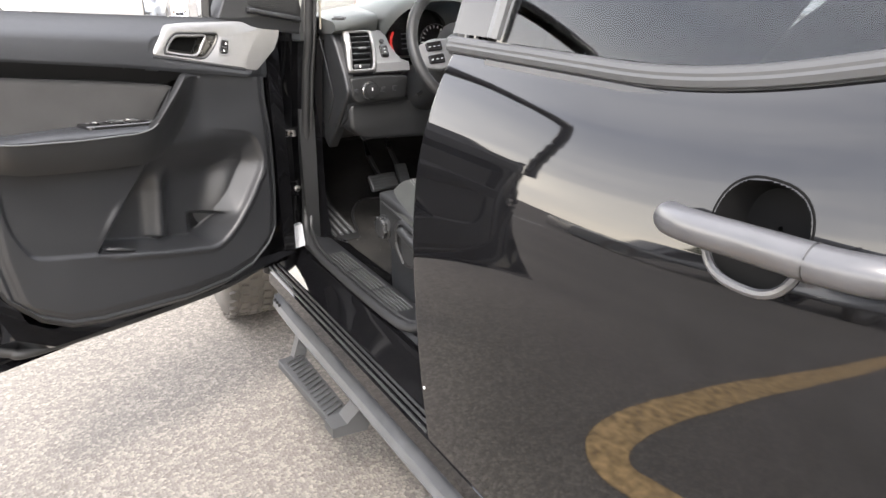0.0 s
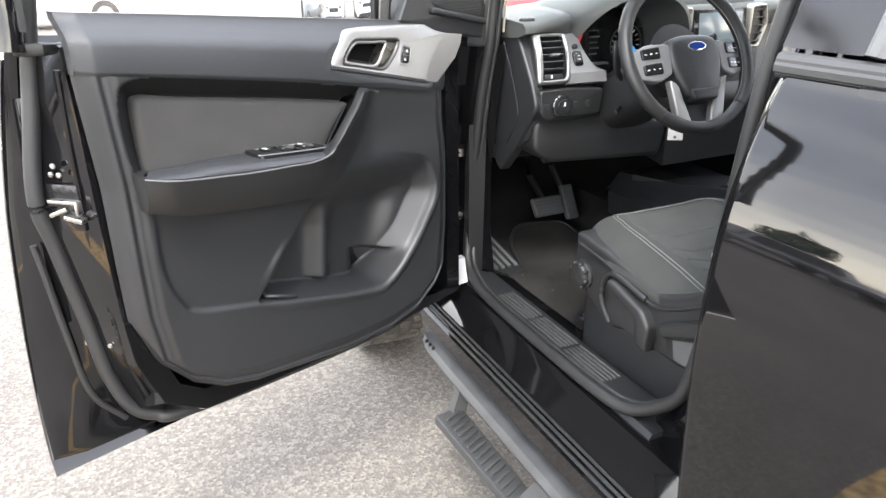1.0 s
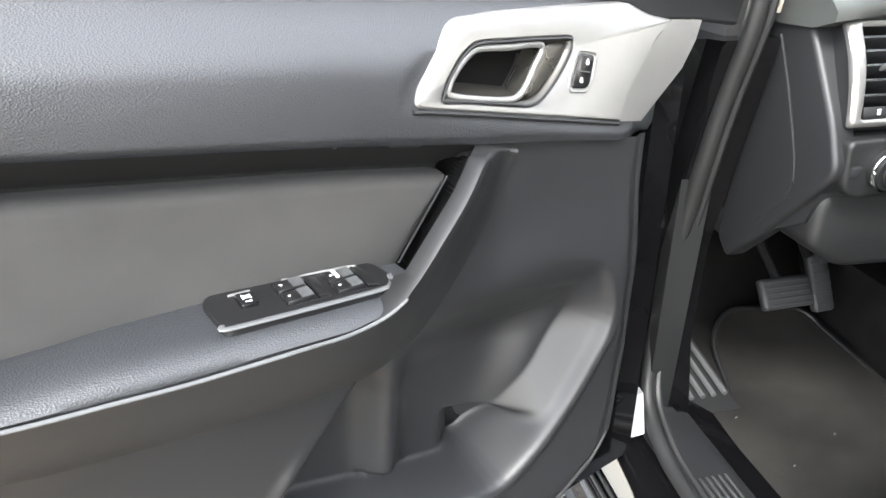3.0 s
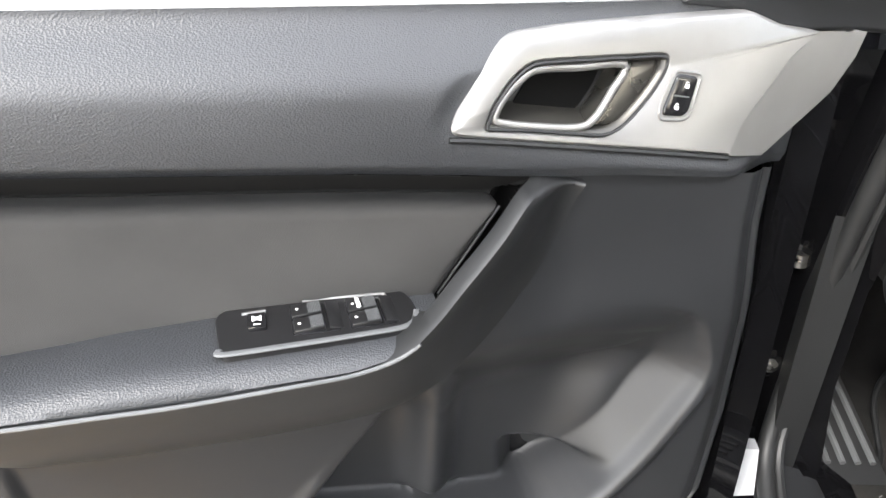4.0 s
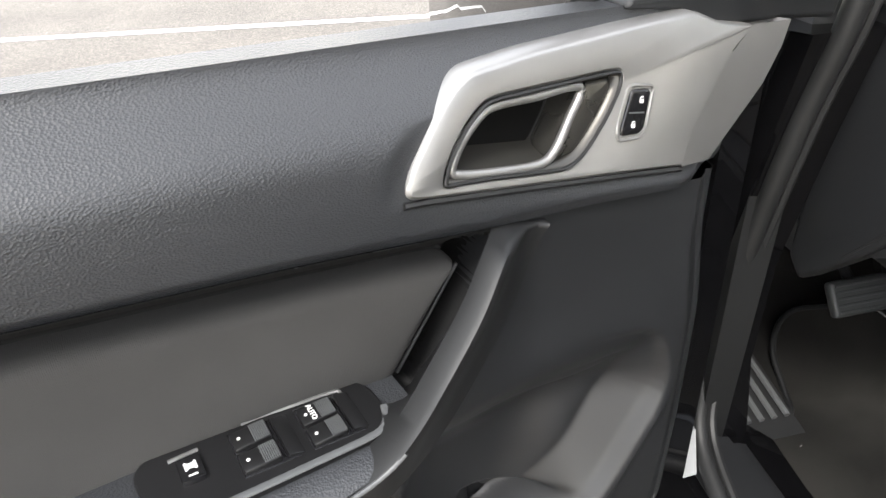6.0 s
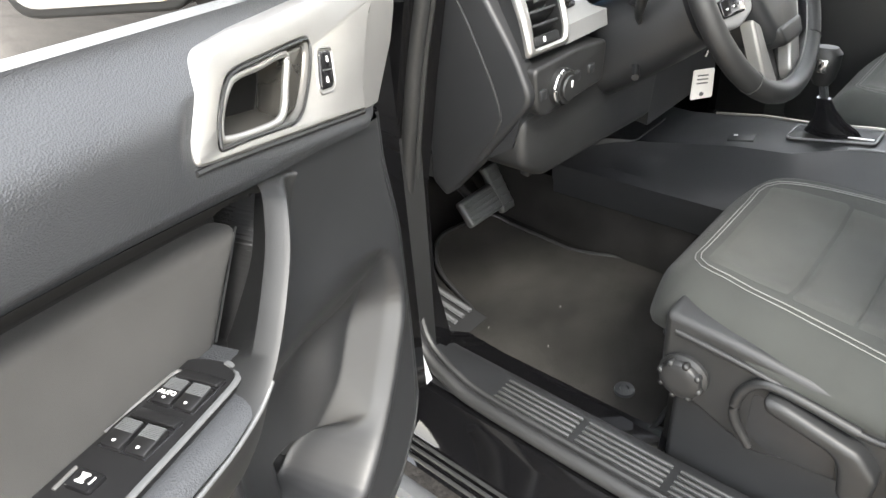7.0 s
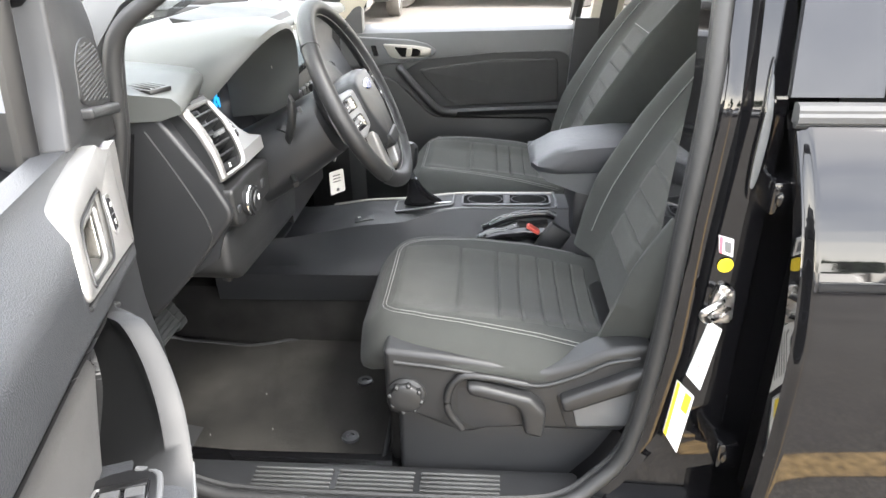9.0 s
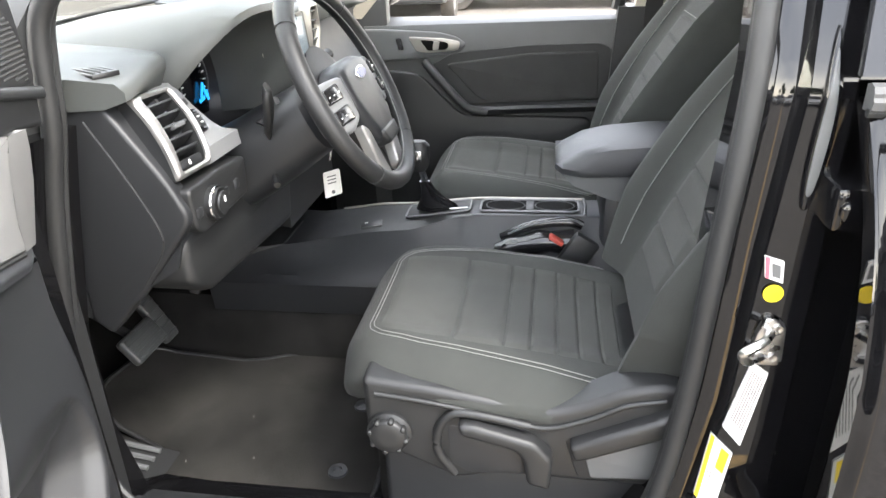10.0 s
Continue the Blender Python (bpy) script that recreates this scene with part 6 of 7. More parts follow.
for k in range(6):
    x = -0.677 + 0.0235 * k
    part("rib", tube([(x, 0.07, 0.563), (x, 0.30, 0.603), (x, 0.425, 0.71)], 0.0055, 6), PLASTIC_GREY, rest)


def pedal(name, x, w, h, y, z, label, tilt=38):
    p = thing(name, pose(x, y, z, -tilt, 0, 0), label, "pedal")
    part("pad", box(w, 0.022, h, (0, 0, 0), 0.008, 3), CONSOLE, p)
    for k in range(5):
        part("rib", box(w * 0.86, 0.003, 0.005, (0, -0.0115, -h * 0.36 + h * 0.18 * k), 0.001), CONSOLE, p)
    part("arm", tube([(0, 0.01, h * 0.2), (0, 0.05, h * 0.2 + 0.12), (0, 0.02, h * 0.2 + 0.30)], 0.010, 8), PLASTIC_DARK, p)
    return p


pedal("brake_pedal", -0.375, 0.115, 0.065, 0.185, 0.695, "wide worn black brake pedal")
pedal("gas_pedal", -0.270, 0.048, 0.12, 0.215, 0.685, "narrow black accelerator pedal", 30)

# ---- dashboard ----
dash = thing("dashboard", pose(0, 0, 0), "dark grey moulded dashboard with silver air vent surround", "dashboard")


def dash_ring(x):
    e = float(smoothstep(0.42, 0.66, abs(x)))
    k = 0.022 * (1 - float(smoothstep(0.50, 0.68, abs(x))))
    crest = 1.345 - 0.025 * e
    c = 1 - float(smoothstep(0.150, 0.170, abs(x + 0.325)))      # recess behind the instrument hood
    f = lambda y, deep: y + (deep - y) * c
    return [(x, 0.50, 1.24), (x, 0.42, 1.285 - 0.01 * e), (x, 0.26, crest - 0.012), (x, f(0.10, 0.16), crest - 0.004), (x, f(-0.01, 0.13), crest - 0.008), (x, f(-0.080 + k, 0.12), crest - 0.014), (x, f(-0.093 + k, 0.11), crest - 0.026), (x, f(-0.092 + k, 0.11), crest - 0.038), (x, f(-0.055, 0.10), 1.270),
            (x, f(-0.050, 0.09), 1.20), (x, f(-0.09, 0.02), 1.13), (x, -0.125, 1.07), (x, -0.110, 1.02), (x, -0.04, 0.975), (x, 0.06, 0.95), (x, 0.20, 0.93), (x, 0.50, 0.93)]


part("dash_top", loft([dash_ring(x)[:9] for x in np.linspace(-0.655, 0.690, 45)]), DASH_TOP, dash, "grey grained dash top pad", 55)
part("dash_face", loft([[(px, py + 0.004, pz - 0.002) for px, py, pz in dash_ring(x)[8:]] for x in np.linspace(-0.640, 0.668, 41)]), PLASTIC, dash, "black lower dash face", 55)
# side cap facing the door opening
part("end_cap", slab(round_poly([(0.05, 1.290), (-0.050, 1.272), (-0.122, 1.165), (-0.150, 1.105), (-0.122, 1.068), (-0.04, 0.97), (0.03, 0.895), (0.06, 0.92)], [0.01, 0.01, 0.02, 0.02, 0.03, 0.02, 0.01, 0.01]), -0.622, -0.652, "yz", 0.008, 3), PLASTIC, dash, "dark plastic dash end cap")
part("cap_seam", tube(curve([(-0.6885, -0.042, 1.262), (-0.6885, -0.082, 1.19), (-0.6885, -0.118, 1.11), (-0.6885, -0.116, 1.07), (-0.6885, -0.07, 1.005)], 5), 0.0018, 6), PLASTIC_DARK, dash)
# defroster slots
slots = part("defroster_vent", box(0.115, 0.040, 0.008, (-0.597, -0.003, 1.3120), 0.002, rot=(-3, 1, 58)), BLACK_SATIN, dash, "slotted side demister")
for k in range(4):
    part("slat", box(0.105, 0.0035, 0.004, (-0.597 + (0.009 * k - 0.0135) * -0.848, -0.003 + (0.009 * k - 0.0135) * 0.530, 1.3157), 0.001, rot=(-3, 1, 58)), DASH_TOP, slots)
# instrument binnacle: hood, cave, gauges


def hood_ring(y, hw, top, low):
    pts = []
    for k in range(21):
        t = math.pi * (1 - k / 20)
        c, s = math.cos(t), math.sin(t)
        z = low + (top - low) * max(s, 0) ** 0.65
        pts.append((-0.325 + hw * abs(c) ** 0.7 * (1 if c > 0 else -1), 0, z))
        x = pts[-1][0]
        pts[-1] = (x, y + ((0.95 - 0.83 * float(smoothstep(-0.40, -0.20, x))) * (top - z) if y < 0.0 else 0.0), z)
    return pts


hood = part("gauge_hood", loft([hood_ring(0.26, 0.17, 1.335, 1.30), hood_ring(0.12, 0.180, 1.366, 1.22), hood_ring(-0.04, 0.182, 1.382, 1.17), hood_ring(-0.125, 0.178, 1.384, 1.16), hood_ring(-0.163, 0.168, 1.374, 1.17), hood_ring(-0.166, 0.158, 1.362, 1.17), hood_ring(-0.12, 0.152, 1.354, 1.16), hood_ring(0.01, 0.145, 1.33, 1.15)], closed=False), DASH_TOP, dash, "rounded instrument hood", 60)
part("gauge_back", slab([(p[0], p[2]) for p in hood_ring(0, 0.165, 1.36, 1.12)], 0.075, 0.050, "xz", 0.001, 1), PLASTIC_DARK, dash)
part("gauge_face", slab([(p[0], p[2]) for p in hood_ring(0, 0.150, 1.33, 1.15)], 0.050, 0.040, "xz", 0.001, 1), BLACK_GLOSS, dash, "black instrument cluster face")
part("warning_arc", tube([(-0.345 + 0.058 * math.cos(t), 0.034, 1.225 + 0.058 * math.sin(t)) for t in np.linspace(2.55, 3.75, 14)], 0.0042, 6), GLOW_RED, dash, "red lit gauge arc")
dial = part("gauge_ring", tube([(-0.232 + 0.056 * math.cos(t), 0.034, 1.222 + 0.056 * math.sin(t)) for t in np.linspace(-0.5, math.pi + 0.5, 30)], 0.0016, 6), PLASTIC_GREY, dash, "round instrument dial")
for k in range(13):
    t = -0.4 + k * (math.pi + 0.8) / 12
    part("tick", box(0.009, 0.002, 0.0022, (-0.232 + 0.046 * math.cos(t), 0.037, 1.222 + 0.046 * math.sin(t)), 0, rot=(0, -math.degrees(t), 0)), WHITE_MARK, dial)
for dx, dz, ln, an in ((-0.208, 1.200, 0.032, 66), (-0.197, 1.197, 0.030, 112), (-0.188, 1.186, 0.022, 100), (-0.213, 1.182, 0.024, 10)):
    part("lit_segment", box(ln, 0.002, 0.008, (dx, 0.034, dz), 0.0008, rot=(0, -an, 0)), GLOW_BLUE, dial)
dsp = part("info_display", slab(round_poly([(-0.378, 1.185), (-0.305, 1.185), (-0.305, 1.268), (-0.378, 1.268)], 0.004), 0.041, 0.036, "xz", 0.001), BLACK_GLOSS, dash, "dark information display")
for k in range(4):
    part("display_row", box(0.034 - 0.006 * (k % 2), 0.001, 0.004, (-0.345 - 0.003 * (k % 2), 0.0355, 1.250 - 0.016 * k), 0.0002), PLASTIC_GREY, dsp)
part("display_sill", box(0.075, 0.02, 0.006, (-0.34, 0.026, 1.176), 0.002), PLASTIC_GREY, dash)

# left vent: silver surround bending round the corner, black barrel with slats
VENT_F = Matrix.Translation((-0.5825, -0.100, 1.216)) @ Euler((radians(-28.4), 0, radians(-7))).to_matrix().to_4x4()


def on_vent(bm):
    """Into the dash, with the vent's face bowed outwards."""
    for v in bm.verts:
        v.co.y -= 0.011 * (1 - (v.co.z / 0.064) ** 2)
    bmesh.ops.transform(bm, matrix=VENT_F, verts=bm.verts[:])
    return bm


V_OUT = round_poly([(-0.046, 0.067), (-0.0485, 0.03), (-0.051, -0.03), (-0.051, -0.067), (0.036, -0.066), (0.041, -0.05), (0.045, 0.0), (0.047, 0.064)], [0.006, 0.03, 0.03, 0.006, 0.012, 0.02, 0.03, 0.010], 4)
V_IN = round_poly([(-0.026, 0.058), (-0.029, 0.02), (-0.0335, -0.03), (-0.037, -0.059), (0.026, -0.058), (0.031, -0.045), (0.035, 0.0), (0.037, 0.058)], [0.004, 0.03, 0.03, 0.005, 0.008, 0.012, 0.03, 0.006], 4)
vent = part("air_vent", on_vent(ring_slab(V_OUT, V_IN, -0.006, -0.016, "xz", 0.004)), SILVER, dash, "satin silver vent surround with black slats", 45)
part("vent_body", on_vent(loft([[(u, -0.0062, z) for u, z in inset_ring(V_OUT, 0.001)], [(u, 0.035, z) for u, z in inset_ring(V_OUT, -0.002)], [(u, 0.075, z) for u, z in inset_ring(V_OUT, 0.004)]], caps=False)), PLASTIC, vent)
part("vent_barrel", on_vent(loft([[(u, 0.045, z) for u, z in inset_ring(V_IN, 0.004)], [(u, -0.008, z) for u, z in V_IN]], caps=False)), PLASTIC_DARK, vent)
part("vent_back", on_vent(slab(V_IN, 0.05, 0.044, "xz", 0.001, 1)), BLACK_SATIN, vent)
for k in range(5):
    part("slat", on_vent(box(0.064, 0.030, 0.0045, (0.004 - 0.0022 * k, 0.006, 0.040 - 0.0185 * k), 0.0015, rot=(-20, 0, 0))), PLASTIC, vent)
for k in range(6):
    part("guide_vane", on_vent(box(0.002, 0.016, 0.10, (-0.026 + 0.011 * k, 0.032, 0.004), 0.0004)), PLASTIC_DARK, vent)
part("slat_tab", on_vent(box(0.024, 0.014, 0.007, (0.004, -0.009, 0.004), 0.002)), PLASTIC_GREY, vent)
part("thumb_wheel", on_vent(box(0.054, 0.014, 0.015, (-0.005, -0.003, -0.050), 0.004)), PLASTIC, vent)
part("wheel_mark", on_vent(box(0.004, 0.003, 0.007, (-0.012, -0.0105, -0.050), 0.0008)), WHITE_MARK, vent)
# mirror adjuster strip and lower silver ledge right of the vent
strip = part("silver_ledge", loft([[(-0.550, y + 0.035, z), (-0.550, y, z), (xr, y, z - 0.001), (xr, y + 0.035, z - 0.001)] for z, y, xr in ((1.274, -0.060, -0.480), (1.235, -0.086, -0.472), (1.205, -0.107, -0.459), (1.191, -0.119, -0.447), (1.184, -0.137, -0.431), (1.158, -0.139, -0.427), (1.150, -0.120, -0.432))]), SATIN_GREY, dash, "satin grey ledge with mirror adjuster", 30)
ADJ = Matrix.Translation((-0.500, -0.1035, 1.214)) @ Euler((radians(-33), 0, radians(-5))).to_matrix().to_4x4()
for name, bm_, mt in (("mirror_adjuster", slab(round_poly([(-0.013, 0.021), (-0.013, -0.020), (0.013, -0.020), (0.013, 0.021)], 0.007), 0.01, -0.004, "xz", 0.002), BLACK_GLOSS), ("adjuster_pad", slab(round_poly([(-0.009, 0.012), (-0.009, -0.012), (0.009, -0.012), (0.009, 0.012)], 0.005), -0.003, -0.008, "xz", 0.002), PLASTIC), ("adjuster_mark", box(0.006, 0.001, 0.002, (0, -0.0083, 0.005), 0), WHITE_MARK), ("adjuster_mark", box(0.006, 0.001, 0.002, (0, -0.0083, -0.005), 0), WHITE_MARK), ("fold_button", slab(round_poly([(-0.007, 0.041), (-0.007, 0.029), (0.007, 0.029), (0.007, 0.041)], 0.005), 0.01, -0.005, "xz", 0.002), PLASTIC_DARK)):
    bmesh.ops.transform(bm_, matrix=ADJ, verts=bm_.verts[:])
    part(name, bm_, mt, strip)
# headlamp switch
hs = part("headlamp_panel", slab(round_poly([(-0.640, 1.147), (-0.634, 1.084), (-0.615, 1.068), (-0.448, 1.074), (-0.440, 1.140), (-0.54, 1.148)], 0.012), -0.09, -0.148, "xz", 0.006, 3), PLASTIC_DARK, dash, "black headlamp switch panel")
kn = part("headlamp_knob", lathe([(0, 0), (0.0275, 0), (0.0275, 0.008), (0.024, 0.010), (0.024, 0.016), (0, 0.016)], 28, pose(-0.578, -0.148, 1.106, 90, 0, 0)), PLASTIC_DARK, hs, "round headlamp knob with a chrome ring")
part("knob_ring", tube([(-0.578 + 0.0255 * math.cos(t), -0.1575, 1.106 + 0.0255 * math.sin(t)) for t in np.linspace(0, 2 * math.pi, 32, endpoint=False)], 0.0026, 8, closed=True), CHROME, kn, "chrome ring")
part("knob_face", lathe([(0, 0), (0.019, 0), (0.018, 0.003), (0, 0.004)], 24, pose(-0.578, -0.166, 1.106, 90, 0, 0)), PLASTIC_DARK, kn)
part("knob_mark", box(0.003, 0.002, 0.010, (-0.578, -0.1705, 1.113), 0.0005), WHITE_MARK, kn)
for x in (-0.622, -0.530, -0.490):
    part("button", box(0.016, 0.008, 0.016, (x, -0.148, 1.106), 0.003), PLASTIC, hs)
# knee panel, column lower and bonnet release
part("knee_panel", slab(round_poly([(-0.635, 1.065), (-0.635, 0.985), (-0.58, 0.945), (-0.20, 0.920), (-0.18, 1.02), (-0.30, 1.06)], 0.02), -0.02, -0.122, "xz", 0.014, 3), PLASTIC_DARK, dash)
part("hood_release", box(0.07, 0.02, 0.022, (-0.55, -0.085, 0.950), 0.006, rot=(20, 0, 8)), PLASTIC, dash)
part("under_dash", box(1.30, 0.35, 0.05, (0, 0.22, 0.945), 0.01), PLASTIC_DARK, dash)
# centre stack with display
stack = part("centre_panel", loft([[(-0.165, y, z), (0.165, y, z), (0.15, y + 0.18, z + 0.02), (-0.15, y + 0.18, z + 0.02)] for y, z in ((-0.045, 1.345), (-0.075, 1.30), (-0.095, 1.15), (-0.10, 1.0), (-0.10, 0.88))]), PLASTIC_DARK, dash, "black centre panel with screen and knobs", 30)
part("touch_screen", box(0.205, 0.012, 0.115, (0, -0.088, 1.262), 0.004, rot=(-6, 0, 0)), BLACK_GLOSS, stack, "centre touch screen")
part("screen_area", box(0.165, 0.002, 0.085, (0, -0.0955, 1.268), 0.0005, rot=(-6, 0, 0)), SCREEN, stack)
part("screen_bar", box(0.165, 0.002, 0.010, (0, -0.0985, 1.236), 0.0005, rot=(-6, 0, 0)), GLOW_BLUE, stack)
for s in (-1, 1):
    vo = round_poly([(s * 0.112, 1.328), (s * 0.112, 1.205), (s * 0.160, 1.205), (s * 0.186, 1.27), (s * 0.172, 1.330)], 0.012, 3)
    vt = part("vent_trim", ring_slab(vo, inset_ring(vo, 0.008), -0.075, -0.100, "xz", 0.003), SATIN, stack, "satin silver vent surround", 45)
    part("vent_back", slab(inset_ring(vo, 0.007), -0.070, -0.085, "xz", 0.001, 1), BLACK_SATIN, vt)
    for k in range(5):
        part("slat", box(0.054, 0.010, 0.004, (s * 0.146, -0.091, 1.312 - 0.022 * k), 0.001, rot=(-15, 0, 0)), PLASTIC, vt)
for k in range(6):
    part("button", box(0.035, 0.010, 0.018, (-0.10 + 0.04 * k, -0.105, 1.165), 0.003), PLASTIC, stack)
for x in (-0.09, 0.0, 0.09):
    part("climate_knob", lathe([(0, 0), (0.022, 0), (0.020, 0.016), (0, 0.017)], 20, pose(x, -0.10, 1.05, 90, 0, 0)), SATIN, stack)

# ---- steering column and wheel ----
col = thing("steering_column", pose(0, 0, 0), "black steering column shroud with stalks", "steering column")
CA = Vector((0, -math.cos(radians(27)), math.sin(radians(27))))
WC = Vector((-0.325, -0.305, 1.232))


def ring_about(c, hw, hh, n=20, p=0.7):
    y = Vector((0, math.sin(radians(27)), math.cos(radians(27))))
    out = []
    for k in range(n):
        t = 2 * math.pi * k / n
        cx, sy = math.cos(t), math.sin(t)
        out.append(c + Vector((1, 0, 0)) * hw * abs(cx) ** p * (1 if cx > 0 else -1) + y * hh * abs(sy) ** p * (1 if sy > 0 else -1))
    return out


part("shroud", loft([ring_about(WC - CA * d + Vector((0, 0, dz)), a, b) for d, a, b, dz in ((0.045, 0.055, 0.05, -0.01), (0.055, 0.085, 0.066, -0.020), (0.13, 0.098, 0.072, -0.028), (0.20, 0.104, 0.076, -0.034), (0.36, 0.104, 0.082, -0.036))]), PLASTIC, col, "", 50)
part("turn_stalk", loft([ring_about(Vector(c), a, b, 12) for c, a, b in (((-0.392, -0.178, 1.158), 0.012, 0.010), ((-0.422, -0.188, 1.172), 0.010, 0.009), ((-0.446, -0.200, 1.190), 0.009, 0.010), ((-0.455, -0.208, 1.216), 0.012, 0.013), ((-0.461, -0.213, 1.242), 0.014, 0.014), ((-0.464, -0.216, 1.260), 0.011, 0.010))]), PLASTIC_DARK, col, "black indicator stalk", 50)
part("stalk_symbol", box(0.010, 0.002, 0.012, (-0.461, -0.2275, 1.240), 0.0005, rot=(-27, 0, -20)), PLASTIC_GREY, col)
part("stalk_boot", lathe([(0.020, 0.0), (0.018, 0.012), (0.012, 0.014), (0, 0.012)], 16, pose(-0.405, -0.176, 1.175, 50, 0, 60)), PLASTIC_DARK, col)
part("wiper_stalk", tube([(-0.26, -0.205, 1.235), (-0.19, -0.215, 1.25), (-0.15, -0.222, 1.262)], 0.011, 10), PLASTIC_DARK, col)
part("tilt_lever", tube([(-0.37, -0.16, 1.12), (-0.42, -0.19, 1.09), (-0.44, -0.20, 1.085)], 0.006, 8), PLASTIC_DARK, col)
part("key_barrel", lathe([(0, 0), (0.017, 0), (0.016, 0.02), (0, 0.02)], 16, pose(-0.240, -0.215, 1.160, 65, 0, 20)), CHROME, col)

wheel = thing("steering_wheel", Matrix.Translation(WC) @ Euler((radians(27 + 90 - 180 + 90), 0, 0)).to_matrix().to_4x4(), "black leather steering wheel with silver spokes and control pads", "steering wheel")
wheel.matrix_world = Matrix(((1, 0, 0, WC.x), (0, math.sin(radians(27)), -math.cos(radians(27)), WC.y), (0, math.cos(radians(27)), math.sin(radians(27)), WC.z), (0, 0, 0, 1)))
RIM = 0.187
rim_pts = [(RIM * math.cos(t), RIM * math.sin(t), 0.012) for t in np.linspace(0, 2 * math.pi, 64, endpoint=False)]
rim = part("rim", tube(rim_pts, 0.0165, 14, closed=True), PLASTIC_DARK, wheel, "black leather rim with stitching")
part("stitching", tube([(x * 0.913, y * 0.913, 0.0145) for x, y, z in rim_pts], 0.0012, 5, closed=True), THREAD, rim)
for t in (0.75, math.pi - 0.75, math.pi + 0.85, -0.85):
    part("rim_seam", tube([(math.cos(t) * (RIM + 0.0168 * math.cos(s)), math.sin(t) * (RIM + 0.0168 * math.cos(s)), 0.012 + 0.0168 * math.sin(s)) for s in np.linspace(0, 2 * math.pi, 14, endpoint=False)], 0.0012, 5, closed=True), RUBBER, rim)
HX, HY, HZ = 0.008, -0.025, 0.026      # the hub stands proud of the rim's plane


def hub_lift(x, y):
    return HZ


def spoke_lift(x, y):
    return interp(abs(x - HX), [0.09, 0.176], [HZ - 0.002, 0.004])


def lower_lift(x, y):
    return interp(-y, [0.06, 0.185], [HZ - 0.004, 0.004])


def hubbed(pts):
    return [(x + HX, y + HY) for x, y in pts]


HUB = round_poly(hubbed([(-0.078, 0.058), (-0.04, 0.070), (0.04, 0.070), (0.078, 0.058), (0.082, 0.0), (0.062, -0.055), (0.042, -0.090), (-0.042, -0.090), (-0.062, -0.055), (-0.082, 0.0)]), 0.02, 4)
hub = part("airbag_cover", slab(HUB, -0.05, 0.006, "xy", 0.018, 5, crown=0.004, lift=hub_lift), PLASTIC, wheel, "domed dark airbag cover", 70)
part("lower_cover", slab(round_poly(hubbed([(-0.046, -0.066), (0.046, -0.066), (0.036, -0.096), (-0.036, -0.096)]), 0.010, 3), -0.03, 0.009, "xy", 0.006, 3, lift=hub_lift), PLASTIC_DARK, hub)
badge = part("badge", slab(hubbed([(0.028 * math.cos(t), 0.036 + 0.0115 * math.sin(t)) for t in np.linspace(0, 2 * math.pi, 24, endpoint=False)]), 0.0, 0.0115, "xy", 0.001, 2, lift=hub_lift), CHROME, hub, "oval chrome-rimmed blue badge")
part("badge_field", slab(hubbed([(0.0255 * math.cos(t), 0.036 + 0.0093 * math.sin(t)) for t in np.linspace(0, 2 * math.pi, 24, endpoint=False)]), 0.011, 0.0122, "xy", 0.0004, 1, lift=hub_lift), BADGE_BLUE, badge)
for s in (-1, 1):
    part("control_spoke", slab(round_poly(hubbed([(s * 0.070, 0.050), (s * 0.078, -0.024), (s * 0.118, -0.040), (s * 0.176, -0.024), (s * 0.176, 0.040), (s * 0.13, 0.056)]), 0.012, 3), -0.018, 0.0, "xy", 0.006, lift=spoke_lift), SATIN_GREY, wheel, "satin grey spoke")
    for yy in (0.030, -0.008):
        pd = part("control_pad", slab(round_poly(hubbed([(s * 0.106, yy + 0.015), (s * 0.106, yy - 0.013), (s * 0.152, yy - 0.011), (s * 0.152, yy + 0.014)]), 0.005, 3), -0.002, 0.005, "xy", 0.002, lift=spoke_lift), BLACK_GLOSS, wheel, "black button pad")
        for k in range(3):
            part("button_mark", box(0.006, 0.002, 0.0006, (HX + s * (0.115 + 0.014 * k), yy + HY, 0.0054 + spoke_lift(s * (0.115 + 0.014 * k) + HX, 0)), 0), WHITE_MARK, pd)
    part("lower_spoke", slab(round_poly([(s * 0.066 + HX, -0.075), (s * 0.092 + HX, -0.060), (s * 0.070, -0.172), (s * 0.034, -0.180), (s * 0.030, -0.165), (s * 0.045, -0.12)], 0.008, 3), -0.018, 0.002, "xy", 0.006, lift=lower_lift), SILVER, wheel, "bright lower spoke")
part("spoke_web", slab(round_poly([(-0.04, -0.09), (0.04, -0.09), (0.035, -0.178), (-0.035, -0.178)], 0.008, 3), -0.025, -0.012, "xy", 0.004), PLASTIC_DARK, wheel)
part("wheel_boss", lathe([(0.06, -0.06), (0.075, -0.05), (0.09, -0.02), (0.07, -0.015), (0, -0.015)], 24), PLASTIC_DARK, wheel)

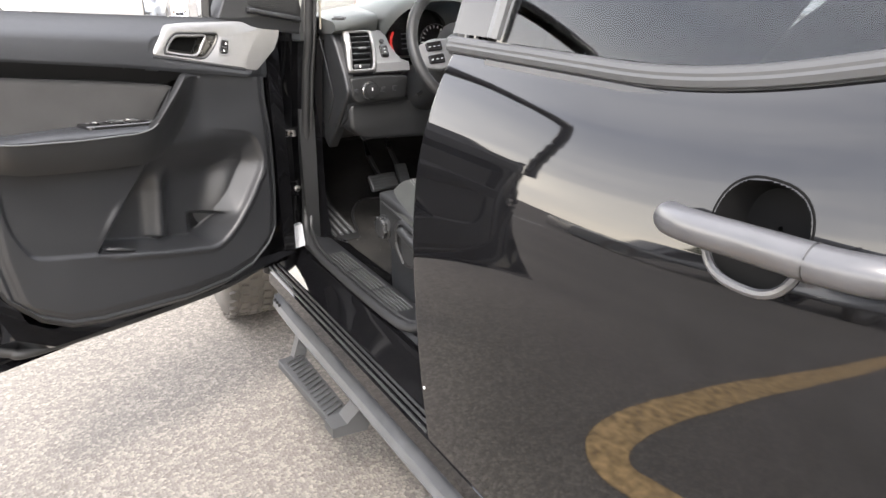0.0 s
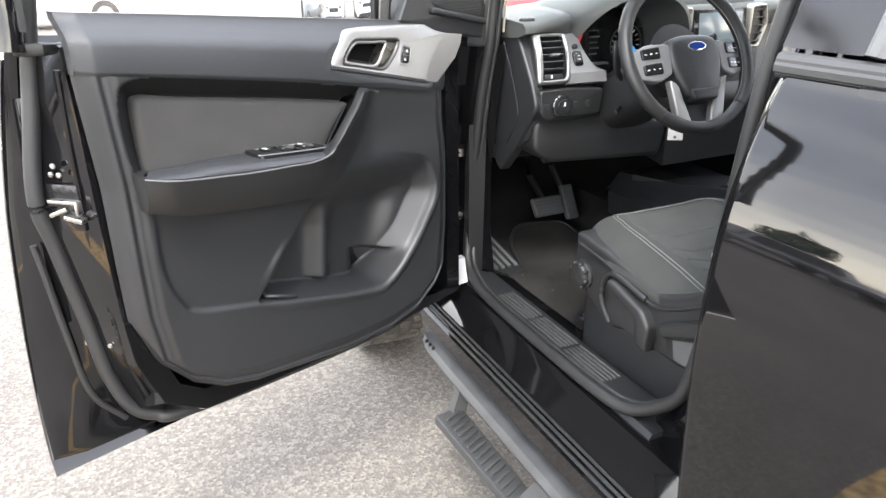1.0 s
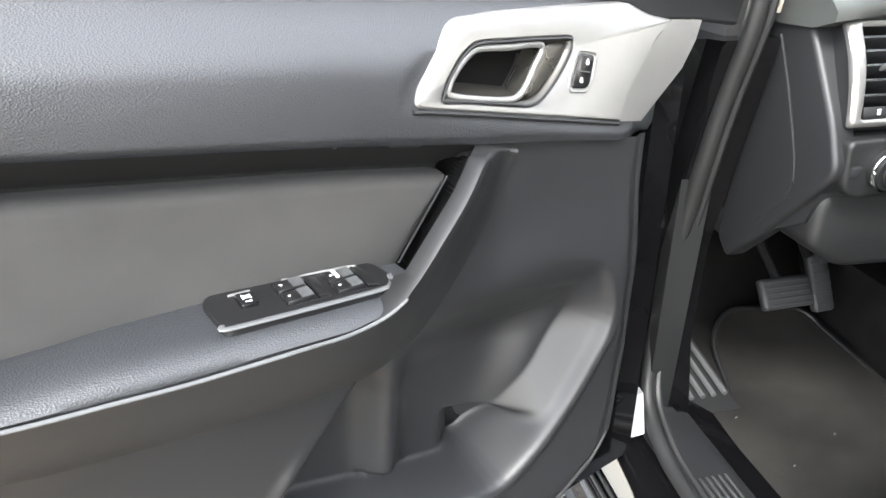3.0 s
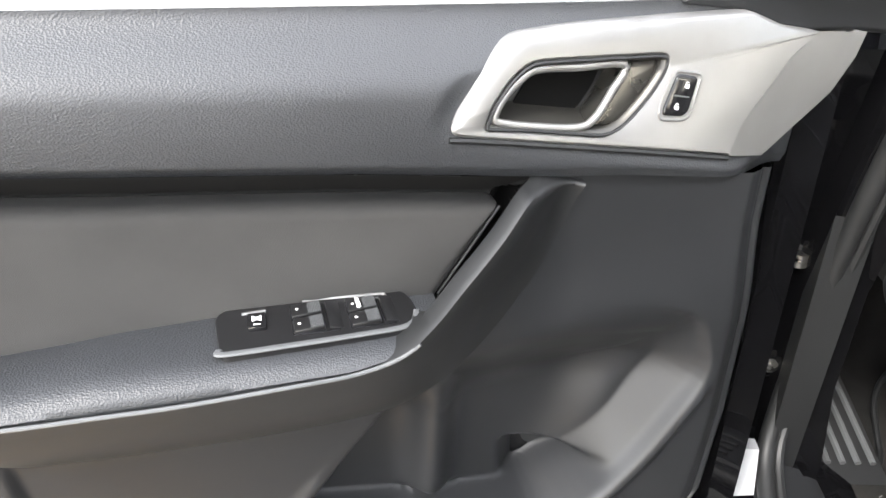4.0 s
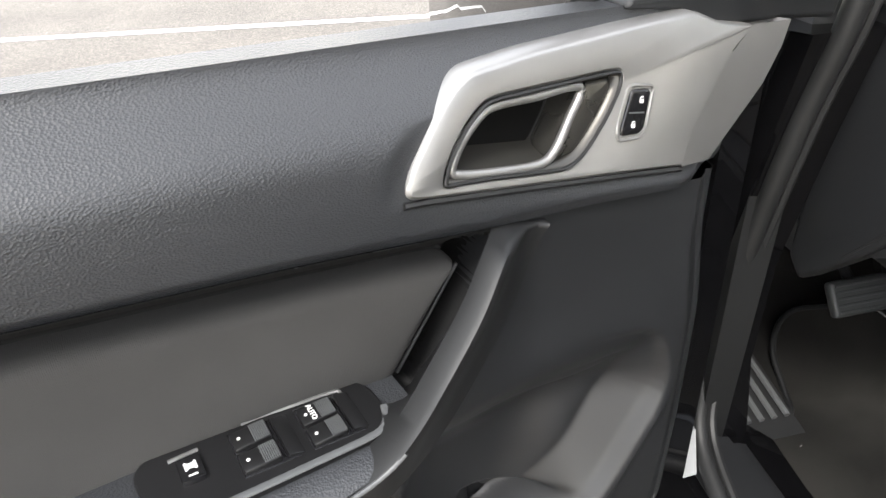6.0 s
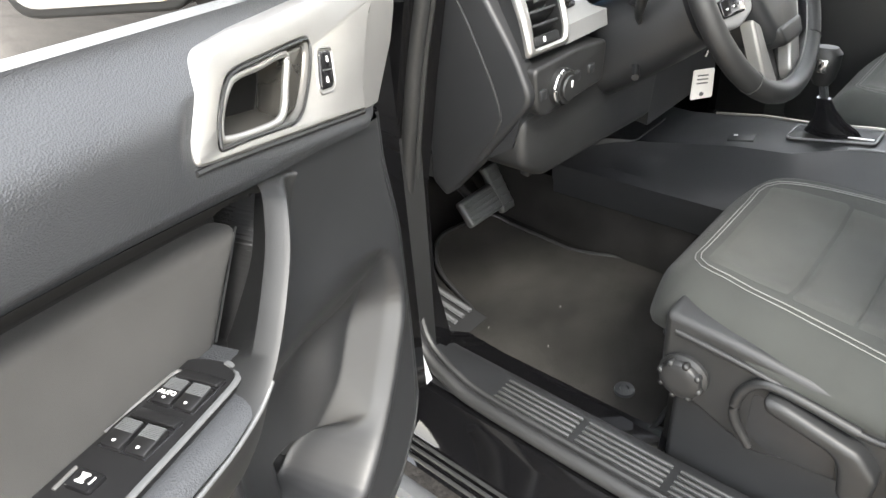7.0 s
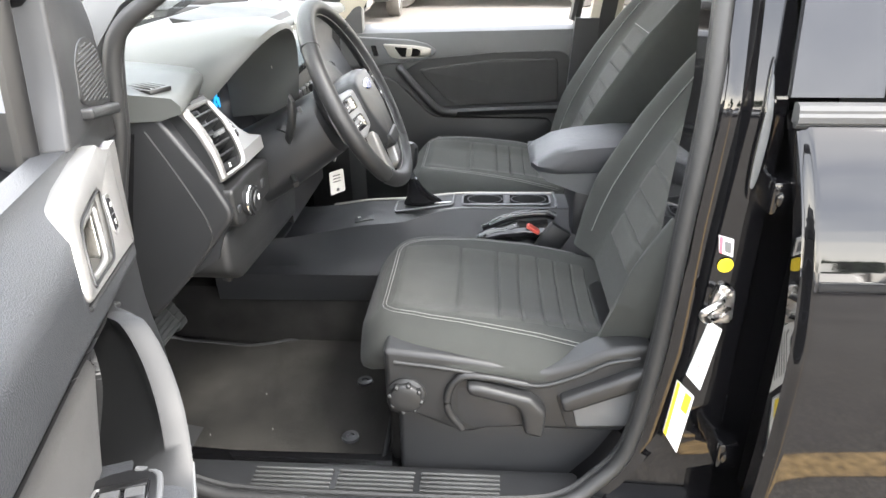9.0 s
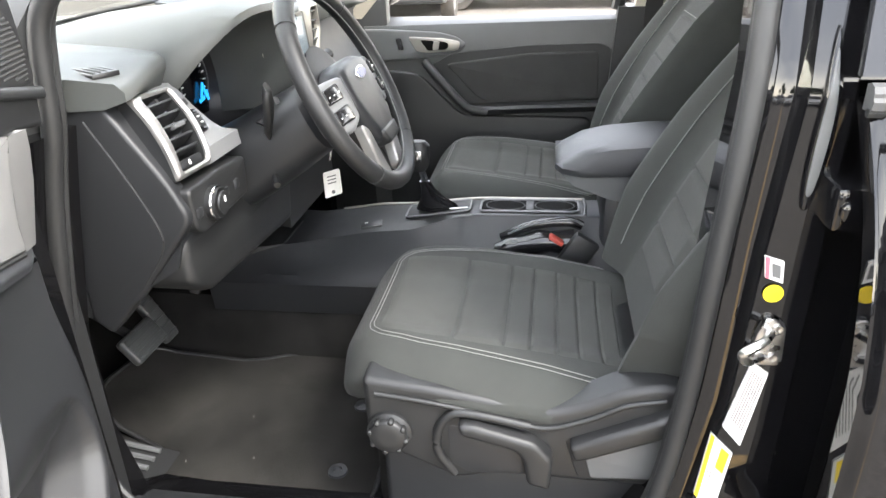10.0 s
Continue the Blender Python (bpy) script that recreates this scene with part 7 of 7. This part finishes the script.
# dealer tag hanging from the key
tag = thing("key_tag", pose(0.040, -0.048, 0) @ pose(-0.30, -0.19, 0, 0, 0, -42) @ pose(0.30, 0.19, 0), "small white paper tag hanging from the ignition key", "tag")
part("paper", slab(round_poly([(-0.320, 1.052), (-0.320, 0.998), (-0.280, 1.000), (-0.282, 1.053)], 0.004, 3), -0.193, -0.195, "xz", 0.0005, 1), LABEL_WHITE, tag)
part("eyelet", lathe([(0, 0), (0.004, 0), (0.004, 0.0008), (0, 0.0009)], 12, pose(-0.301, -0.195, 1.008, 90, 0, 0)), INK, tag)
for k in range(3):
    part("print_bar", slab([(-0.312, 1.043 - 0.007 * k), (-0.312, 1.0405 - 0.007 * k), (-0.292, 1.0405 - 0.007 * k), (-0.292, 1.043 - 0.007 * k)], -0.195, -0.1954, "xz", 0.0001, 1), INK, tag)
part("key_string", tube([(-0.300, -0.19, 1.073), (-0.285, -0.188, 1.12), (-0.273, -0.19, 1.165)], 0.003, 6), BLACK_GLOSS, tag)

# ---- centre console ----
con = thing("centre_console", pose(0, 0, 0), "dark grey centre console with shifter, cup holders and padded lid", "centre console")
CON_Y = [-0.98, -0.745, -0.53, -0.46, -0.41, -0.36, -0.25, -0.14, -0.08, 0.0, 0.12]
CON_Z = [0.880, 0.876, 0.873, 0.866, 0.857, 0.847, 0.836, 0.816, 0.808, 0.806, 0.80]
CON_NEAR = [-0.040, -0.036, -0.036, -0.036, -0.054, -0.074, -0.074, -0.078, -0.090, -0.115, -0.14]
CON_FAR = [0.075, 0.075, 0.078, 0.082, 0.088, 0.096, 0.110, 0.118, 0.12, 0.13, 0.15]


def con_z(y):
    return interp(y, CON_Y, CON_Z)


def con_ring(y):
    z, n, f = con_z(y), interp(y, CON_Y, CON_NEAR), interp(y, CON_Y, CON_FAR)
    foot = interp(y, [-0.98, -0.5, -0.3, 0.12], [-0.135, -0.145, -0.158, -0.168])
    zk = interp(y, [-0.98, -0.3, 0.12], [0.765, 0.756, 0.752])
    return [(foot - 0.004, y, 0.66), (foot - 0.006, y, 0.697), (foot - 0.010, y, 0.699), (foot - 0.010, y, 0.738), (foot - 0.002, y, 0.744), (foot + 0.006, y, zk), (n - 0.050, y, z - 0.052), (n - 0.020, y, z - 0.026), (n - 0.006, y, z - 0.008), (n, y, z - 0.001), (n + 0.010, y, z), (f - 0.01, y, z), (f, y, z - 0.003), (f + 0.02, y, z - 0.03), (f + 0.06, y, 0.74), (f + 0.07, y, 0.66)]


part("console_body", loft([con_ring(y) for y in np.linspace(-0.98, 0.12, 60)]), PLASTIC, con, "", 40)
part("edge_trim", tube([(interp(y, CON_Y, CON_NEAR) + 0.002, y, con_z(y) + 0.0005) for y in np.linspace(-0.755, -0.45, 14)], 0.003, 8), PLASTIC_GREY, con)
part("edge_trim", tube([(interp(y, CON_Y, CON_FAR) - 0.006, y, con_z(y) + 0.0015) for y in np.linspace(-0.755, -0.14, 22)], 0.003, 8), SATIN, con)
part("end_trim", tube([(-0.034, -0.757, 0.878), (0.02, -0.760, 0.880), (0.070, -0.757, 0.878)], 0.0035, 8), PLASTIC_GREY, con)
part("front_pocket", slab(round_poly([(-0.145, 0.06), (-0.10, -0.05), (0.05, -0.05), (0.05, 0.06)], 0.015), 0.790, 0.8085, "xy", 0.003), PLASTIC_DARK, con)
gate = part("shift_gate", slab(round_poly([(-0.010, -0.330), (-0.014, -0.488), (0.056, -0.488), (0.066, -0.330)], 0.010), 0.0, 0.005, "xy", 0.002, lift=lambda x, y: con_z(y)), PLASTIC_DARK, con, "black shifter gate")
part("gate_rim", tube([(x, y, con_z(y) + 0.0055) for x, y in round_poly([(-0.010, -0.330), (-0.014, -0.488), (0.056, -0.488), (0.066, -0.330)], 0.010)], 0.0022, 6, closed=True), SATIN_GREY, gate)
part("gate_marks", box(0.005, 0.045, 0.0012, (0.004, -0.460, con_z(-0.46) + 0.0062), 0, rot=(-6, 0, 0)), WHITE_MARK, gate)
boot = part("shifter_boot", loft([[(cx0 + a * math.cos(t), cy0 + b * math.sin(t), z) for t in np.linspace(0, 2 * math.pi, 16, endpoint=False)] for a, b, cx0, cy0, z in ((0.024, 0.056, 0.024, -0.408, 0.860), (0.022, 0.046, 0.020, -0.405, 0.876), (0.018, 0.030, 0.010, -0.396, 0.895), (0.013, 0.018, 0.0, -0.388, 0.920), (0.011, 0.013, -0.012, -0.382, 0.945))]), BLACK_GLOSS, con, "black leather shifter boot")
part("shift_lever", tube([(-0.008, -0.384, 0.935), (-0.022, -0.380, 0.965), (-0.030, -0.378, 0.985)], 0.008, 10), CHROME, con)
sk = part("shift_knob", loft([[(-0.034 + a * math.cos(t), -0.376 + b * math.sin(t) + dy, z) for t in np.linspace(0, 2 * math.pi, 16, endpoint=False)] for a, b, dy, z in ((0.012, 0.014, 0, 0.978), (0.019, 0.022, 0, 0.992), (0.022, 0.026, 0.001, 1.016), (0.021, 0.028, 0.003, 1.038), (0.013, 0.020, 0.004, 1.048))]), PLASTIC_DARK, con, "black shift knob with chrome side")
part("knob_button", box(0.008, 0.018, 0.026, (-0.055, -0.376, 1.018), 0.004), CHROME, sk)
# no well is cut: a black plate gives the shade of the cup holders
well = part("cup_holder", slab(round_poly([(-0.018, -0.515), (-0.018, -0.742), (0.052, -0.742), (0.052, -0.515)], 0.016), 0.0, 0.0035, "xy", 0.002, lift=lambda x, y: con_z(y)), RECESS_SHADE, con, "black plate for the shaded twin cup holder well")
part("cup_rim", tube([(x, y, con_z(y) + 0.004) for x, y in round_poly([(-0.020, -0.513), (-0.020, -0.744), (0.054, -0.744), (0.054, -0.513)], 0.018)], 0.0026, 6, closed=True), SATIN_GREY, well)
for y in (-0.572, -0.688):
    part("cup_ring", tube([(0.017 + 0.031 * math.cos(t), y + 0.046 * math.sin(t), con_z(y) + 0.004) for t in np.linspace(0, 2 * math.pi, 24, endpoint=False)], 0.0016, 6, closed=True), PLASTIC, well)
part("cup_divider", box(0.066, 0.018, 0.004, (0.017, -0.630, con_z(-0.63) + 0.0045), 0.001), PLASTIC_DARK, well)
lid = part("armrest_lid", loft([[(-w, y, z0), (-w - 0.006, y, z0 + 0.014), (-w + 0.010, y, z1 - 0.004), (-w + 0.04, y, z1), (w - 0.04, y, z1), (w - 0.010, y, z1 - 0.004), (w + 0.006, y, z0 + 0.014), (w, y, z0)] for y, z0, z1, w in ((-0.684, 1.004, 1.012, 0.080), (-0.70, 0.998, 1.024, 0.096), (-0.745, 0.994, 1.046, 0.106), (-0.80, 0.998, 1.058, 0.110), (-0.90, 1.004, 1.068, 0.112), (-1.05, 1.006, 1.070, 0.112), (-1.06, 1.012, 1.06, 0.108))]), LEATHER, con, "padded vinyl armrest lid", 50)
part("lid_bin", loft([[(-w, y, z0), (-w, y, z1), (w, y, z1), (w, y, z0)] for y, z0, z1, w in ((-0.695, 0.996, 1.004, 0.084), (-0.725, 0.972, 1.000, 0.098), (-0.80, 0.946, 1.003, 0.105), (-0.87, 0.930, 1.006, 0.106), (-1.05, 0.925, 1.006, 0.106))]), PLASTIC_GREY, con, "grey bin under the lid")
part("console_rear", box(0.20, 0.28, 0.30, (0.01, -0.93, 0.80), 0.02), PLASTIC, con)
part("window_buttons", box(0.040, 0.052, 0.006, (-0.030, -0.250, con_z(-0.25) + 0.001), 0.002, rot=(-7, 0, 12)), PLASTIC_DARK, con)
for k in range(2):
    part("button_mark", box(0.004, 0.008, 0.001, (-0.036 + 0.004 * k, -0.262 + 0.024 * k, con_z(-0.25) + 0.0046), 0, rot=(-7, 0, 12)), WHITE_MARK, con)
buckle = thing("belt_buckle", pose(0, 0, 0), "black seat belt buckle with a red release button", "belt buckle")
part("stalk", box(0.026, 0.060, 0.100, (-0.150, -0.735, 0.830), 0.008, rot=(32, 0, 0)), PLASTIC_DARK, buckle)
part("release_button", box(0.022, 0.034, 0.010, (-0.152, -0.692, 0.868), 0.003, rot=(32, 0, 0)), BELT_RED, buckle, "red release button")
brake = thing("parking_brake", pose(0, 0, 0), "black hand brake lever with pleated boot beside the console", "hand brake")
part("grip", tube(curve([(-0.085, -0.570, 0.838), (-0.088, -0.62, 0.866), (-0.09, -0.67, 0.880), (-0.09, -0.72, 0.884), (-0.09, -0.748, 0.876)], 6), 0.011, 12), BLACK_GLOSS, brake)
part("lever_trim", tube(curve([(-0.094, -0.585, 0.852), (-0.098, -0.64, 0.879), (-0.10, -0.72, 0.894), (-0.098, -0.752, 0.882)], 6), 0.003, 8), PLASTIC_GREY, brake, "grey lever edge")
part("boot", loft([[(-0.105 + a * math.cos(t), y, z + b * math.sin(t)) for t in np.linspace(0, 2 * math.pi, 12, endpoint=False)] for a, b, y, z in ((0.018, 0.016, -0.555, 0.815), (0.026, 0.024, -0.59, 0.825), (0.020, 0.020, -0.615, 0.832), (0.030, 0.030, -0.65, 0.838), (0.024, 0.024, -0.68, 0.842), (0.032, 0.030, -0.73, 0.842))]), BLACK_GLOSS, brake)


# ---- the parking lot around ----
def simple_car(name, m, paint, label, category="car", length=4.5, width=1.8, height=1.5, boxy=False, group="parked cars"):
    """A parked car: body, cabin glass, wheels, lamps. Local x is its length."""
    c = thing(name, m, label, category, group)
    L, W, H = length / 2, width / 2, height
    if boxy:
        side = [(-L, 0.35), (-L, H * 0.62), (-L * 0.88, H * 0.97), (-L * 0.80, H), (L * 0.30, H), (L * 0.52, H * 0.66), (L * 0.95, H * 0.58), (L, H * 0.48), (L, 0.35)]
    else:
        side = [(-L, 0.32), (-L * 0.99, H * 0.60), (-L * 0.78, H * 0.68), (-L * 0.45, H * 0.97), (-L * 0.30, H), (L * 0.12, H), (L * 0.45, H * 0.66), (L * 0.93, H * 0.56), (L, H * 0.44), (L, 0.32)]
    prof = round_poly(side, 0.12, 4)

    def ring(y, s, dz=0):
        cx = 0
        return [(x * (1 - 0.02 * s), y, z if z < H * 0.6 else H * 0.6 + (z - H * 0.6) * 1.0) for x, z in prof]

    rings = []
    for t in (-1, -0.97, -0.6, 0, 0.6, 0.97, 1):
        rings.append([(x, t * W * (1.0 if z < H * 0.64 else 1 - 0.20 * (z - H * 0.64) / (H * 0.36)), z) for x, z in (inset_ring(prof, 0.05) if abs(t) == 1 else prof)])
    body = part("car_body", loft(rings), paint, c, "", 40)
    for s in (-1, 1):
        if boxy:
            win = [(-L * 0.84, H * 0.66), (-L * 0.76, H * 0.93), (L * 0.27, H * 0.93), (L * 0.44, H * 0.68)]
        else:
            win = [(-L * 0.62, H * 0.70), (-L * 0.40, H * 0.93), (L * 0.10, H * 0.94), (L * 0.36, H * 0.69)]
        ww = round_poly(win, 0.05)
        part("side_window", loft([[(x, s * (W * (1 - 0.20 * (z - H * 0.64) / (H * 0.36)) + d), z) for x, z in ww] for d in (-0.02, 0.008)]), BLACK_GLOSS, c)
        part("head_lamp", box(0.10, 0.34, 0.13, (L * 0.965, s * W * 0.70, H * 0.50), 0.03), CHROME, c)
        part("tail_lamp", box(0.08, 0.26, 0.16, (-L * 0.97, s * W * 0.76, H * 0.58), 0.03), RED_PAINT, c)
        for wx in (-L * 0.62, L * 0.62):
            wl_ = part("wheel", lathe([(0, -0.10), (0.20, -0.10), (0.215, -0.08), (0.215, 0.08), (0.19, 0.095), (0.05, 0.07), (0, 0.07)], 20, pose(wx, s * (W - 0.09), 0.33, -90 * s, 0, 0)), SILVER, c)
            part("tyre", lathe([(0.20, -0.10), (0.31, -0.11), (0.33, -0.08), (0.33, 0.08), (0.31, 0.11), (0.20, 0.10), (0.20, -0.10)], 24, pose(wx, s * (W - 0.09), 0.33, -90 * s, 0, 0)), TYRE, wl_)
    part("windscreen", loft([[(L * 0.40, -W * 0.80, H * 0.69), (L * 0.40, W * 0.80, H * 0.69), (L * 0.15, W * 0.72, H * 0.955), (L * 0.15, -W * 0.72, H * 0.955)], [(L * 0.435, -W * 0.80, H * 0.70), (L * 0.435, W * 0.80, H * 0.70), (L * 0.17, W * 0.72, H * 0.97), (L * 0.17, -W * 0.72, H * 0.97)]]), BLACK_GLOSS, c, sharp=20)
    part("grille", box(0.05, width * 0.5, 0.18, (L * 0.985, 0, H * 0.42), 0.02), PLASTIC_DARK, c)
    part("bumper", box(0.12, width * 0.94, 0.16, (L * 0.98, 0, 0.42), 0.04), PLASTIC_DARK, c)
    return c


# ahead of the truck, beyond the open door
simple_car("parked_car", pose(-3.1, 18.9, 0, 0, 0, 8), WHITE_PAINT, "white parked hatchback on the far side of the lot")
simple_car("parked_car", pose(-8.8, 21.0, 0, 0, 0, 8), WHITE_PAINT, "white parked hatchback on the far side of the lot")
simple_car("parked_car", pose(5.0, 9.5, 0, 0, 0, 70), RED_PAINT, "red parked car with a dark grille seen through the windscreen")
# to the passenger's side
simple_car("parked_car", pose(11.5, 4.2, 0, 0, 0, 185), WHITE_PAINT, "white parked car beyond the truck")
simple_car("parked_truck", pose(12.6, 2.0, 0, 0, 0, 180), GREY_PAINT, "dark grey pickup truck parked nose-in", "pickup truck", 5.2, 1.95, 1.85, True)
simple_car("parked_van", pose(13.2, -0.6, 0, 0, 0, 90), WHITE_PAINT, "white delivery van parked sideways", "van", 5.6, 2.0, 2.4, True)
simple_car("parked_car", pose(13.4, -4.6, 0, 0, 0, 92), GREY_PAINT, "silver-grey parked estate car", "car", 4.6, 1.8, 1.6, True)
# rows behind the camera, mirrored in the paint
for k, (x, y, r, p, lab) in enumerate(((-13, 7.5, 30, GREY_PAINT, "grey parked saloon with dark windows"), (-13.5, 3.5, 20, GREY_PAINT, "grey parked saloon with dark windows"), (-13, 0.0, 8, WHITE_PAINT, "white parked saloon with dark windows"), (-13.5, -3.2, 4, WHITE_PAINT, "white parked hatchback in the row"), (-13, -6.4, 0, GREY_PAINT, "grey parked saloon with dark windows"), (-13.5, -9.6, -4, GREY_PAINT, "dark grey parked saloon with dark windows"))):
    simple_car("parked_car", pose(x, y, 0, 0, 0, r), p, lab)


def building(name, m, sx, sy, h, label, storeys=1):
    b = thing(name, m, label, "building")
    part("wall", box(sx, sy, h, (0, 0, h / 2), 0.03), STUCCO, b)
    part("roof", box(sx + 0.6, sy + 0.6, 0.35, (0, 0, h + 0.17), 0.05), ROOFING, b)
    n = int(sx // 3)
    for s in (-1, 1):
        for k in range(n):
            wd = part("window", box(1.4, 0.12, 1.3, (-sx / 2 + 1.5 + 3 * k, s * (sy / 2 + 0.02), h * 0.55), 0.02), BLACK_GLOSS, b)
            part("window_frame", box(1.56, 0.08, 0.10, (-sx / 2 + 1.5 + 3 * k, s * (sy / 2 + 0.05), h * 0.55 - 0.7), 0.02), STUCCO, wd)
    return b


building("store_building", pose(24, 4, 0, 0, 0, 90), 34, 8, 5.0, "pale rendered low store building with dark windows")


def tree(x, y, h, seed):
    rnd = random.Random(seed)
    t = thing("tree", pose(x, y, 0, 0, 0, seed * 37), "leafy green tree at the edge of the lot", "tree", "trees along the lot")
    pts = [(0, 0, 0), (0.05 * rnd.uniform(-1, 1), 0.05, h * 0.3), (0.15 * rnd.uniform(-1, 1), 0.1, h * 0.75)]
    trunk = tube(curve(pts, 5), 0.16, 9, radii=list(np.linspace(0.19, 0.06, 11)))
    limbs = [trunk]
    tips = []
    for k in range(9):
        a, z0 = rnd.uniform(0, 6.28), h * rnd.uniform(0.3, 0.65)
        l = h * rnd.uniform(0.18, 0.34)
        e = (l * math.cos(a), l * math.sin(a), z0 + h * rnd.uniform(0.08, 0.25))
        limbs.append(tube(curve([(0, 0, z0), (e[0] * 0.5, e[1] * 0.5, z0 + (e[2] - z0) * 0.35), e], 4), 0.05, 6, radii=list(np.linspace(0.06, 0.015, 9))))
        tips.append(e)
    tips += [(0, 0, h * 0.85), (0.3, 0.2, h * 0.75)]
    part("trunk", merge(*limbs), BARK, t)
    verts, faces = [], []
    for c in tips:
        for k in range(260):
            r = h * 0.15 * rnd.random() ** 0.45
            d = Vector((rnd.gauss(0, 1), rnd.gauss(0, 1), rnd.gauss(0, 0.8))).normalized() * r
            p = Vector(c) + d
            s = rnd.uniform(0.09, 0.17)
            u = Vector((rnd.gauss(0, 1), rnd.gauss(0, 1), rnd.gauss(0, 1))).normalized() * s
            v = u.cross(Vector((rnd.gauss(0, 1), rnd.gauss(0, 1), 1))).normalized() * s * 0.6
            n = len(verts)
            verts += [p - u, p + v, p + u, p - v]
            faces.append((n, n + 1, n + 2, n + 3))
    me = bpy.data.meshes.new("crown")
    me.from_pydata([tuple(v) for v in verts], [], faces)
    me.materials.append(LEAF)
    cr = new("crown", me)
    cr.parent = t
    return t


for k, (x, y, h) in enumerate(((-24, 14, 4.5), (-26, 7, 5.2), (-25, 0, 4.2), (-26, -7, 5.0), (-25, -14, 4.6), (-14, 30, 5.0), (-4, 34, 5.5), (6, 33, 5.0), (14, 26, 4.8))):
    tree(x, y, h, k + 1)
